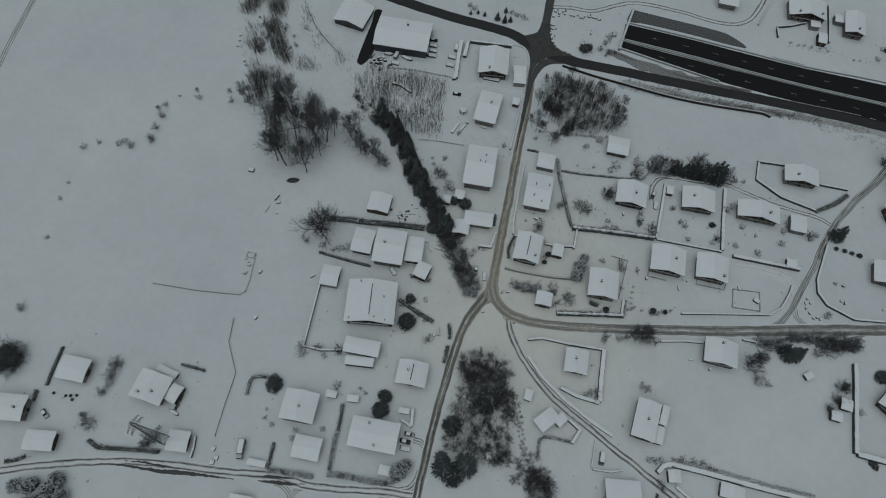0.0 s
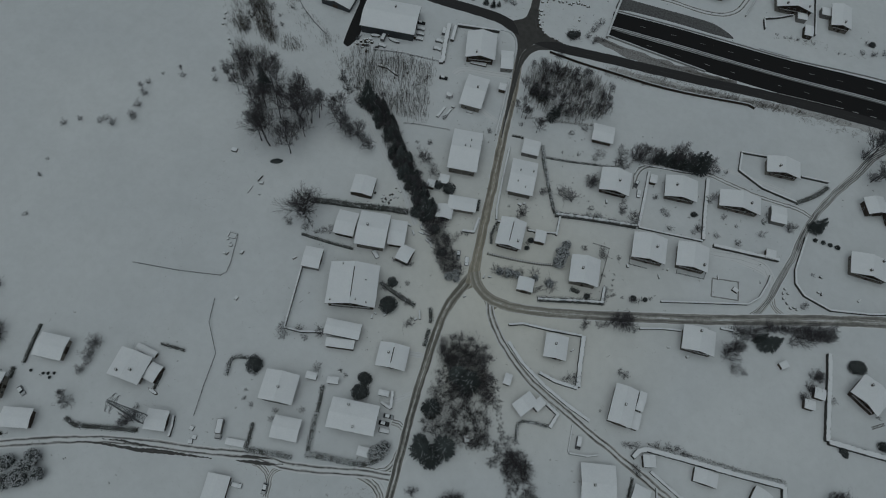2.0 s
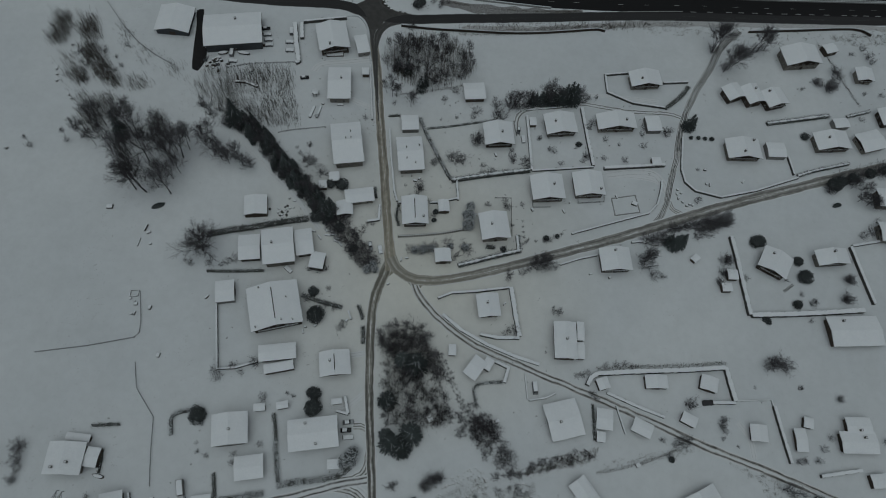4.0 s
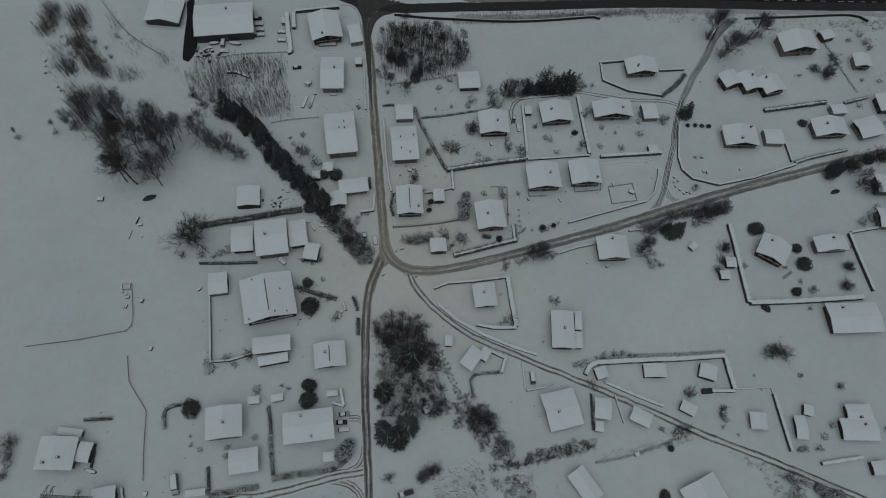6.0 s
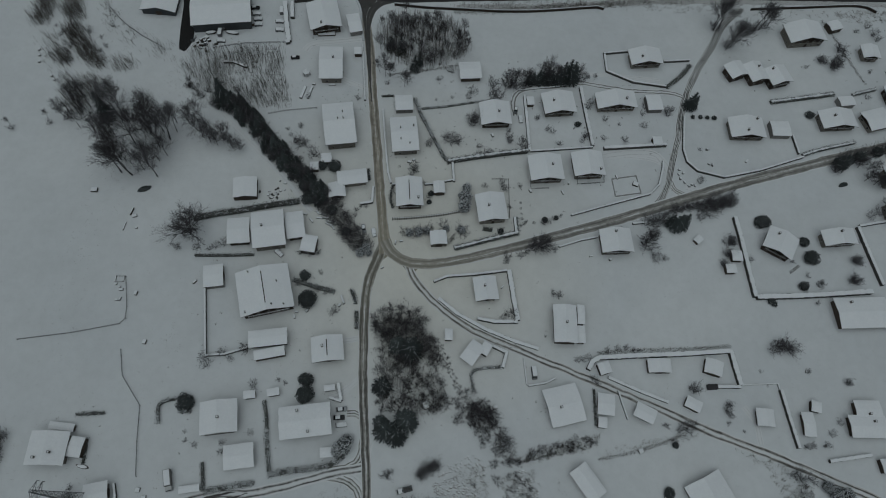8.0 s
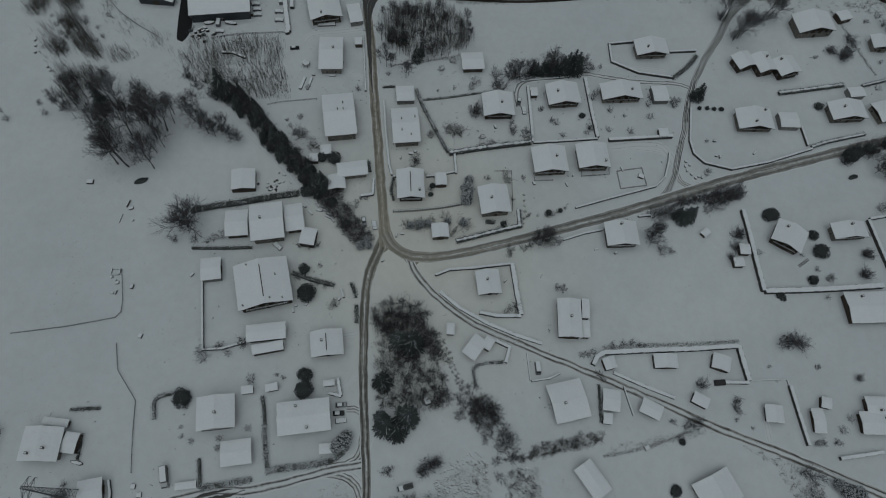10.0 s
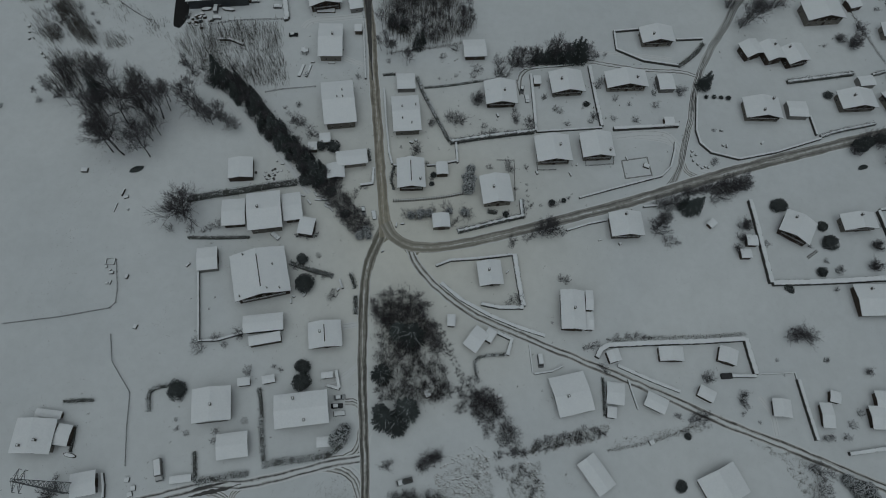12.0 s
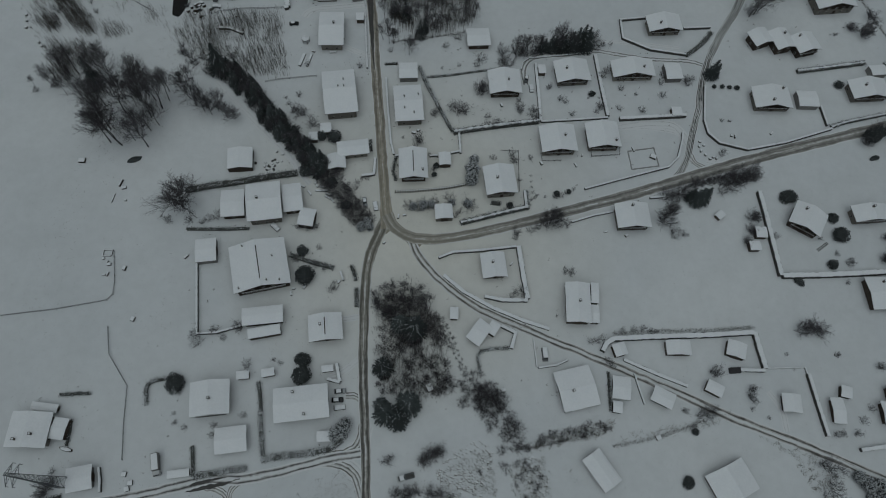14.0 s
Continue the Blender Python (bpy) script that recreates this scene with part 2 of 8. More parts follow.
ROAD_WET = road_material("wet_dark_asphalt", (0.012, 0.0115, 0.012), (0.026, 0.0245, 0.0245), 2, 0.3, 0.6, 0.5, 0.25)
ROAD_CLEAR = road_material("damp_asphalt", (0.036, 0.035, 0.0355), (0.085, 0.083, 0.082), 2, 0.3, 0.5, 0.6, 0.4)
ROAD_DAMP = road_material("damp_slushy_asphalt", (0.07, 0.068, 0.065), (0.17, 0.166, 0.16), 2, 0.3, 0.4, 0.7, 0.5)
TRACK = road_material("tyre_tracks_in_snow", (0.3, 0.3, 0.295), (0.62, 0.63, 0.635), 2, 0.07, -0.3, 0.6, 0.3)
SLUSH = mat("gritty_slush", (0.40, 0.38, 0.305), 0.8, (0.24, 0.226, 0.175), 0.9, 0.55, 0.3, 3)
CROSSING = mat("trodden_asphalt", (0.10, 0.096, 0.09), 0.7, (0.05, 0.048, 0.046), 0.35, 0.7, 0.2, 3)
MARKING = mat("road_marking_paint", (0.6, 0.6, 0.58), 0.7, (0.4, 0.4, 0.39), 1.5, 0.6, 0.1)
VERGE = mat("frosted_grass_bank", (0.44, 0.435, 0.43), 0.95, (0.15, 0.143, 0.138), 1.3, 0.5, 0.5, 4)
THIN = mat("thin_snow_over_grass", (0.66, 0.67, 0.67), 0.95, (0.42, 0.41, 0.4), 1.3, 0.4, 0.4, 4)
BANK = mat("grey_grass_slope", (0.2, 0.2, 0.2), 0.95, (0.07, 0.07, 0.07), 0.9, 0.6, 0.5, 4)


# ---- helpers for building ----
def part(name, bm, material, parent=None, label="", kind=""):
    me = bpy.data.meshes.new(name)
    bm.to_mesh(me)
    bm.free()
    me.materials.append(material)
    ob = new(name, me)
    ob.parent = parent
    return tagged(ob, label=label, kind=kind)


def thing(name, x, y, turn, label, category, group="", kind="", z=0.0):
    ob = new(name)
    ob.matrix_basis = pose(x, y, z, 0, 0, turn)
    ob.empty_display_size = 0.5
    return tagged(ob, label, category, group, kind)


def box(bm, x, y, z, sx, sy, sz, turn=0.0):
    """A box with its base centre at (x, y, z)."""
    m = Matrix.Translation((x, y, z + sz / 2)) @ Matrix.Rotation(turn, 4, "Z") @ Matrix.Diagonal((sx, sy, sz, 1))
    return bmesh.ops.create_cube(bm, size=1, matrix=m)["verts"]


def soften(bm, width, segments=1):
    bmesh.ops.bevel(bm, geom=bm.edges[:], offset=width, segments=segments, affect="EDGES", profile=0.6)


def smoothed(points, step):
    """Points every `step` metres along a smooth line through the plan's points."""
    p = [np.array(q, float) for q in points]
    p = [2 * p[0] - p[1]] + p + [2 * p[-1] - p[-2]]
    line = []
    for a, b, c, d in zip(p, p[1:], p[2:], p[3:]):
        count = max(1, int(np.hypot(*(c - b)) / step))
        for k in range(count):
            s = k / count
            line.append(0.5 * (2 * b + (c - a) * s + (2 * a - 5 * b + 4 * c - d) * s * s + (3 * b - a - 3 * c + d) * s ** 3))
    return line + [p[-2]]


def straight(points, step):
    line = []
    for a, b in zip(points, points[1:]):
        a, b = np.array(a, float), np.array(b, float)
        count = max(1, int(np.hypot(*(b - a)) / step))
        line += [a + (b - a) * k / count for k in range(count)]
    return line + [np.array(points[-1], float)]


def sides(line):
    """The unit normals (to the left) along a line of plan points."""
    line = np.array(line)
    d = np.gradient(line, axis=0)
    d /= np.maximum(np.hypot(d[:, 0], d[:, 1])[:, None], 1e-9)
    return np.stack([-d[:, 1], d[:, 0]], 1)


def longer(points, start=0.0, end=0.0):
    """The line carried straight on past its ends, by metres."""
    p = [np.array(q, float) for q in points]
    a, b = p[0] - p[1], p[-1] - p[-2]
    head = [tuple(p[0] + a / np.hypot(*a) * start * k / 6) for k in range(6, 0, -1)] if start else []
    tail = [tuple(p[-1] + b / np.hypot(*b) * end * k / 6) for k in range(1, 7)] if end else []
    return head + [tuple(q) for q in p] + tail


def strip(name, points, widths, z, material, label, category, rough_edge=0.0, step=3.0, kind="structure"):
    """A road or track: a thin slab along a smooth line, with texture x across and y along it."""
    line = smoothed(points, step)
    nrm = sides(line)
    rng = random.Random(len(points) * 7 + int(points[0][0]))
    bm = bmesh.new()
    uv = bm.loops.layers.uv.new("UVMap")
    rows, far = [], 0.0
    for k, (c, s) in enumerate(zip(line, nrm)):
        w = widths if isinstance(widths, (int, float)) else np.interp(k / (len(line) - 1), np.linspace(0, 1, len(widths)), widths)
        l, r = w / 2 + rng.uniform(-1, 1) * rough_edge, w / 2 + rng.uniform(-1, 1) * rough_edge
        far += np.hypot(*(c - line[k - 1])) if k else 0
        rows.append(([bm.verts.new((*(c + s * l), z)), bm.verts.new((*(c - s * r), z))], far))
    for (a, fa), (b, fb) in zip(rows, rows[1:]):
        face = bm.faces.new((a[0], a[1], b[1], b[0]))
        for loop, q in zip(face.loops, ((0, fa), (1, fa), (1, fb), (0, fb))):
            loop[uv].uv = q
    ob = part(name, bm, material)
    return tagged(ob, label, category, kind=kind)


def patch(name, points, z, material, label, category):
    """A flat irregular patch of ground with the given outline."""
    bm = bmesh.new()
    line = smoothed(points + points[:1], 1.5)[:-1]
    bm.faces.new([bm.verts.new((*c, z)) for c in line])
    bmesh.ops.triangulate(bm, faces=bm.faces[:])
    bmesh.ops.recalc_face_normals(bm, faces=bm.faces[:])
    if bm.faces[:][0].normal.z < 0:
        bmesh.ops.reverse_faces(bm, faces=bm.faces[:])
    return tagged(part(name, bm, material), label, category, kind="structure")


def ribbon(bm, line, nrm, width, z0, z1, wobble=0.0, rng=None, top_in=0.0, jag=0.0):
    """A solid bar of given width along a line, from z0 to z1, with uneven top."""
    rows = []
    for c, s in zip(line, nrm):
        j = (rng.uniform(-1, 1) * wobble) if rng else 0.0
        h = width / 2 * (1 + (rng.uniform(-jag, jag) if jag else 0))
        rows.append([bm.verts.new((*(c + s * h), z0)), bm.verts.new((*(c + s * (h - top_in)), z1 + j)),
                     bm.verts.new((*(c - s * (h - top_in)), z1 + j * 0.6)), bm.verts.new((*(c - s * h), z0))])
    for a, b in zip(rows, rows[1:]):
        for k in range(4):
            bm.faces.new((a[k], a[(k + 1) % 4], b[(k + 1) % 4], b[k]))
    bm.faces.new(rows[0][::-1])
    bm.faces.new(rows[-1])
    bmesh.ops.recalc_face_normals(bm, faces=bm.faces[:])

# ---- ground and roads ----
bm = bmesh.new()
bmesh.ops.create_grid(bm, x_segments=60, y_segments=60, size=2500, matrix=Matrix.Translation((0, 60, 0)))
tagged(part("ground", bm, GROUND), "open meadow and gardens under fresh snow", "ground", kind="structure")

strip("road", longer([(-31.4, 198.4), (-24.4, 155.4), (-23.8, 140.6), (-20.3, 119.6), (-17.0, 104.0), (-13.1, 78.5), (-8.9, 54.8), (-4.8, 29.9), (-1.2, 9.2), (0.2, 0.5)], 150, 0), 4.9, 0.020, ROAD_MAIN, "narrow village road with brown slush and worn wheel lines", "road", 0.15)
strip("road", longer([(-0.5, 5.4), (-3.2, -3.5), (-5.2, -11.0), (-5.7, -19.3), (-4.9, -31.8), (-2.8, -53.2), (-0.6, -69.2), (1.8, -84.4), (3.7, -99.1), (5.5, -112.4)], 0, 120), [4.6, 4.2, 3.7, 3.5, 3.5, 3.5], 0.016, ROAD_SOUTH, "narrow village road with brown slush and worn wheel lines", "road", 0.15)
strip("road", longer([(-0.7, 6.7), (2.8, 1.5), (8.2, -1.7), (15.5, -2.7), (26.1, -0.8), (39.4, 3.2), (59.7, 10.4), (82.8, 19.4), (106.7, 28.8), (126.5, 37.3), (157.0, 49.9), (183.3, 59.8), (215.3, 71.4), (252.3, 84.1)], 0, 200), [4.5, 5.8, 6.0, 6.0, 6.0], 0.0225, ROAD_EAST, "wider village road with brown slush curving eastwards", "road", 0.2)
patch("road_fork", [(-2.6, 8.0), (1.4, 8.4), (3.7, 4.1), (8.5, 0.6), (15.3, -0.8), (22.7, 0.2), (22.0, -2.4), (17.6, -3.8), (14.2, -5.2), (12.8, -7.4), (10.8, -7.2), (8.2, -4.4), (4.6, -1.5), (1.4, -0.4), (-0.6, -2.5), (-2.9, -5.7), (-4.6, -4.9), (-3.4, -1.1), (-2.3, 3.3)], 0.0106, SLUSH, "gritty slush where three roads meet", "road")
strip("road", longer([(10.1, -2.7), (12.9, -8.8), (18.8, -15.9), (27.5, -23.0), (38.7, -29.7), (56.0, -36.0), (70.9, -41.1), (91.8, -48.1), (112.2, -55.5), (132.2, -62.9), (155.8, -70.3), (184.0, -80.0), (208.4, -88.9)], 0, 200), [3.5, 4.2, 4.2, 4.2], 0.012, ROAD_LANE, "snow-covered lane with two dark wheel lines", "road", 0.2)
strip("road", [(108.0, 29.4), (114.6, 32.6), (120.3, 38.2), (124.3, 46.5), (126.8, 57.5), (130.4, 69.5), (134.5, 88.6), (142.0, 109.0), (153.7, 130.3), (161.2, 145.4), (172.6, 157.7)], [3.0, 3.2, 3.4, 3.6, 4.0, 4.4, 4.6], 0.010, ROAD_DEEP, "snow-covered side lane with dark wheel lines", "road", 0.2)
strip("road", longer([(2.3, -84.3), (-3.3, -85.9), (-10.8, -87.7), (-25.3, -92.7), (-39.7, -96.6), (-48.1, -96.7), (-68.5, -103.1), (-89.4, -108.8), (-109.6, -115.6), (-128.5, -124.3), (-146.4, -133.8), (-167.0, -145.8)], 0, 200), [3.8, 4.0, 4.2, 4.0], 0.008, ROAD_FAINT, "snow-covered lane with dark wheel lines past a pylon", "road", 0.2)
strip("road", longer([(-142.1, 149.2), (-107.0, 147.0), (-73.9, 147.0), (-42.0, 148.6), (-24.6, 144.1), (-8.3, 142.9), (20.5, 147.0), (42.0, 150.0), (71.0, 154.2), (100.0, 158.9), (143.0, 164.4), (188.0, 168.8), (236.0, 173.8)], 200, 200), [6.5, 6.5, 6.8, 6.4, 6.2, 7.2, 7.2, 7.2], 0.028, ROAD_CLEAR, "cleared two-lane road of damp dark asphalt", "road", 0.15)
UPPER = longer([(15.2, 174.4), (49.0, 177.7), (80.0, 179.7), (110.0, 182.0), (154.0, 187.6), (206.0, 191.7), (241.0, 194.8)], 0, 320)
LOWER = longer([(15.6, 164.6), (38.5, 165.2), (54.0, 165.7), (70.0, 166.1), (84.0, 167.0), (108.0, 168.8), (155.0, 173.8), (190.0, 176.7), (239.0, 181.8)], 0, 320)
strip("motorway", UPPER, [11.6, 11.8, 12.1, 13.9, 14.0, 14.0, 14.0, 14.0, 14.0], 0.030, ROAD_WET, "wet black motorway carriageway, cleared of snow", "road", 0.05)
strip("motorway", LOWER, [5.2, 10.3, 10.9, 10.8, 10.4, 10.2, 10.2, 10.2, 10.2, 10.2, 10.2], 0.034, ROAD_WET, "wet black motorway carriageway, cleared of snow", "road", 0.05)
strip("road", [(-26.7, 175.9), (-16.4, 179.5), (-4.2, 182.2), (6.2, 191.4), (17.4, 198.2), (39.2, 201.3), (61.3, 201.9), (73.1, 206.1), (79.4, 215.3), (82.4, 229.7), (84.9, 240.3)], 4.0, 0.012, ROAD_FAINT, "snow-covered access lane with tyre lines", "road", 0.2)
strip("ice_patch", [(-56.2, -101.6), (-53.5, -100.9), (-49.5, -99.7), (-44.3, -98.2), (-39.0, -96.2)], [0.1, 1.3, 1.5, 0.8, 0.1], 0.0412, ROAD_DAMP, "dark wet patch on the snowed lane", "road", 0.2, 0.8)
strip("ice_patch", [(-57.0, -100.2), (-55.0, -99.5), (-51.4, -98.3), (-47.3, -97.0), (-43.5, -96.0)], [0.1, 0.9, 1.0, 0.6, 0.1], 0.0416, ROAD_DAMP, "dark wet patch on the snowed lane", "road", 0.2, 0.8)
strip("ice_patch", [(-114.0, -118.3), (-106.1, -115.6), (-98.7, -113.8), (-91.3, -112.1), (-83.3, -109.5), (-75.0, -107.2), (-64.6, -104.5)], [0.3, 0.7, 1.0, 1.6, 1.5, 0.7, 0.4], 0.0405, ROAD_DAMP, "dark wet patch on the snowed lane", "road", 0.2, 0.8)
strip("ice_patch", [(-106.0, -113.9), (-98.9, -111.7), (-90.3, -110.0), (-84.1, -108.3)], [0.1, 0.7, 0.8, 0.2], 0.0408, ROAD_DAMP, "dark wet patch on the snowed lane", "road", 0.2, 0.8)
strip("road", [(-14.4, -88.9), (-6.7, -89.1), (-0.9, -92.3), (2.6, -99.7)], 3.4, 0.0062, ROAD_RUTS, "curved tyre ruts where lanes meet", "road", 0.2, 1.5)
strip("road", [(-11.8, -86.9), (-4.4, -84.8), (-1.1, -81.8), (-0.3, -75.0)], 3.2, 0.0066, ROAD_RUTS, "curved tyre ruts where lanes meet", "road", 0.2, 1.5)
strip("road", [(-49.8, -99.6), (-45.6, -100.0), (-42.4, -101.8), (-40.6, -104.6), (-39.6, -109.0)], 2.6, 0.0070, ROAD_RUTS, "tyre ruts turning off the lane", "road", 0.2, 1.0)
strip("road", [(-36.0, -95.8), (-39.6, -97.8), (-41.4, -100.8), (-41.0, -104.2)], 2.4, 0.0072, ROAD_RUTS, "tyre ruts turning off the lane", "road", 0.2, 1.0)
strip("road", [(-7.5, -65.8), (-4.9, -65.6), (-1.7, -66.9)], 3.0, 0.0064, ROAD_RUTS, "tyre ruts into a driveway", "road", 0.2, 1.5)
strip("road", [(-262.0, -10.0), (-271.2, 27.0), (-275.5, 41.4), (-282.2, 68.7), (-292.0, 110.0)], 3.6, 0.011, ROAD_RUTS, "snow-covered farm lane at the meadow's edge", "road", 0.2)
strip("road", longer([(-31.4, 198.4), (-24.4, 155.4), (-23.8, 140.6), (-20.3, 119.6), (-17.3, 99.5), (-13.6, 77.3)], 150, 0), [4.9, 4.9, 4.9, 4.9, 4.0, 0.3], 0.0240, ROAD_DAMP, "damp dark stretch of the village road at the crossing", "road", 0.15)
strip("road", [(-25.8, 163.6), (-21.0, 152.6), (-14.2, 146.1), (-4.4, 144.5)], 5.0, 0.0262, ROAD_DAMP, "dark asphalt corner of the crossing", "road", 0.15, 1.5)
strip("road", [(-36.5, 146.6), (-27.7, 141.9), (-23.4, 134.5), (-21.0, 125.3)], 4.0, 0.0266, ROAD_DAMP, "dark asphalt corner of the crossing", "road", 0.15, 1.5)
strip("road", [(-9.5, 141.6), (-16.4, 137.8), (-19.9, 130.6), (-20.0, 118.7)], [4.5, 4.5, 3.5, 1.0], 0.0270, ROAD_DAMP, "dark asphalt corner of the crossing", "road", 0.15, 1.5)
patch("road_crossing", [(-33.5, 150.0), (-29.5, 146.0), (-27.0, 141.5), (-24.4, 134.0), (-20.2, 135.0), (-18.0, 139.6), (-14.7, 143.0), (-7.8, 146.4), (-15.1, 148.2), (-19.8, 150.4), (-22.6, 155.6), (-24.0, 163.0), (-27.6, 163.0), (-28.0, 155.3)], 0.0288, CROSSING, "damp dark asphalt where two roads cross", "road")
strip("road", [(-80.0, 64.0), (-74.0, 57.6), (-60.8, 45.4), (-52.4, 38.2), (-43.4, 29.6), (-38.4, 23.4), (-33.0, 17.5)], 2.6, 0.0058, TRACK, "faint tyre tracks along a dark belt of trees", "road", 0.2, 1.5)
strip("road", [(96.6, 58.9), (108.6, 61.7), (118.6, 61.8), (122.5, 58.1), (124.6, 52.6)], 4.2, 0.0074, TRACK, "curved drive with tyre ruts in snow", "road", 0.2, 1.5)
strip("road", [(125.0, 48.6), (127.0, 43.5), (132.1, 41.2)], [3.0, 3.0, 2.5], 0.0090, ROAD_RUTS, "tyre ruts curving out of the side lane", "road", 0.2, 1.5)
strip("road", [(54.0, 76.6), (52.6, 83.3), (54.8, 89.9), (61.2, 93.6), (71.6, 95.4), (83.6, 99.0), (95.1, 98.4), (110.7, 97.2), (127.8, 98.1), (135.7, 96.4)], 3.0, 0.0078, ROAD_FAINT, "narrow drive with tyre ruts in snow", "road", 0.2, 1.5)
patch("verge", [(15.2, 192.2), (33.8, 193.6), (62.0, 195.8), (71.8, 194.4), (79.5, 190.0), (69.9, 188.2), (48.2, 187.0), (23.3, 184.3), (15.2, 182.2)], 0.014, BANK, "grey frosted grass slope above the motorway", "grass bank")
strip("verge", [(10.7, 156.9), (34.2, 155.4), (64.1, 156.8), (87.2, 160.3)], [4.0, 7.0, 6.0, 2.5], 0.0135, VERGE, "frosted brown grass verge below a retaining wall", "grass bank", 0.8)
strip("verge", longer([(22.8, 140.2), (66.3, 145.8), (94.5, 151.3), (122.5, 156.4), (173.2, 162.6), (221.0, 167.5), (256.3, 170.1)], 0, 150), 4.0, 0.013, THIN, "frosted brown grass verge beside the road", "grass bank", 0.8)

# ---- buildings ----
def roof_slab(span, length, eave, rise, z_off, thick, over, uneven, rng, cells=6):
    """A gable slab, ridge along y: span across x, lower face at the eave's height plus z_off."""
    bm = bmesh.new()
    hs, hl = span / 2 + over, length / 2 + over
    slope = rise / (span / 2)
    ny = max(3, int(length / 2))
    xs = [hs * (k / cells * 2 - 1) for k in range(cells + 1)]
    ys = [hl * (k / ny * 2 - 1) for k in range(ny + 1)]
    top, low = [], []
    for y in ys:
        for x in xs:
            z = eave + rise - abs(x) * slope + z_off
            rim = abs(x) > hs - 1e-6 or abs(y) > hl - 1e-6
            soft = 0.55 if rim else 1.0
            # snow has slipped back here and there along the edges
            ex = (1 - rng.uniform(0, 0.3) * uneven) if uneven and abs(x) > hs - 1e-6 else 1
            ey = (1 - rng.uniform(0, 0.3) * uneven) if uneven and abs(y) > hl - 1e-6 else 1
            low.append(bm.verts.new((x * ex, y * ey, z)))
            top.append(bm.verts.new((x * ex * (0.994 if rim else 1), y * ey * (0.994 if rim else 1), z + thick * soft + (rng.uniform(-1, 1) * uneven))))
    w = cells + 1
    for j in range(ny):
        for i in range(cells):
            a = j * w + i
            bm.faces.new((top[a], top[a + 1], top[a + w + 1], top[a + w]))
            bm.faces.new((low[a], low[a + w], low[a + w + 1], low[a + 1]))
    ring = [i for i in range(w)] + [j * w + cells for j in range(1, ny + 1)] + [ny * w + i for i in range(cells - 1, -1, -1)] + [j * w for j in range(ny - 1, 0, -1)]
    for a, b in zip(ring, ring[1:] + ring[:1]):
        bm.faces.new((low[a], low[b], top[b], top[a]))
    for f in bm.faces:
        f.smooth = f.normal.z > 0.5
    return bm


def gable_walls(span, length, eave, rise):
    bm = bmesh.new()
    hs, hl = span / 2, length / 2
    rings = []
    for y in (-hl, hl):
        rings.append([bm.verts.new(c) for c in ((-hs, y, -0.3), (hs, y, -0.3), (hs, y, eave), (0, y, eave + rise), (-hs, y, eave))])
    bm.faces.new(rings[0])
    bm.faces.new(rings[1][::-1])
    for k in range(5):
        bm.faces.new((rings[0][k], rings[1][k], rings[1][(k + 1) % 5], rings[0][(k + 1) % 5]))
    bmesh.ops.recalc_face_normals(bm, faces=bm.faces[:])
    return bm


def window(parent, x, y, z, width, height, facing):
    """A framed window on a wall face; facing is the outward turn in degrees about z (0 looks along -y)."""
    m = pose(x, y, z, 0, 0, facing)
    bm = bmesh.new()
    t = 0.09
    for sx, sz, w, h in ((0, -height / 2, width + t, t), (0, height / 2, width + t, t), (-width / 2, 0, t, height), (width / 2, 0, t, height), (0, 0, t * 0.7, height)):
        box(bm, sx, -0.03, sz - h / 2, w, 0.12, h)
    bmesh.ops.transform(bm, matrix=m, verts=bm.verts[:])
    frame_ob = part("window", bm, FRAME, parent)
    bm = bmesh.new()
    box(bm, 0, 0.0, -height / 2, width, 0.06, height)
    bmesh.ops.transform(bm, matrix=m, verts=bm.verts[:])
    part("pane", bm, GLASS, frame_ob, "dark window glass")


def door(parent, x, y, facing, wide=1.0, high=2.05, material=None):
    bm = bmesh.new()
    box(bm, 0, -0.03, 0, wide, 0.1, high)
    for k in (-1, 1):
        box(bm, k * (wide / 2 + 0.05), -0.05, 0, 0.1, 0.14, high + 0.08)
    box(bm, 0, -0.05, high, wide + 0.2, 0.14, 0.1)
    bmesh.ops.transform(bm, matrix=pose(x, y, 0, 0, 0, facing), verts=bm.verts[:])
    part("door", bm, material or EAVES, parent, "dark wooden door")


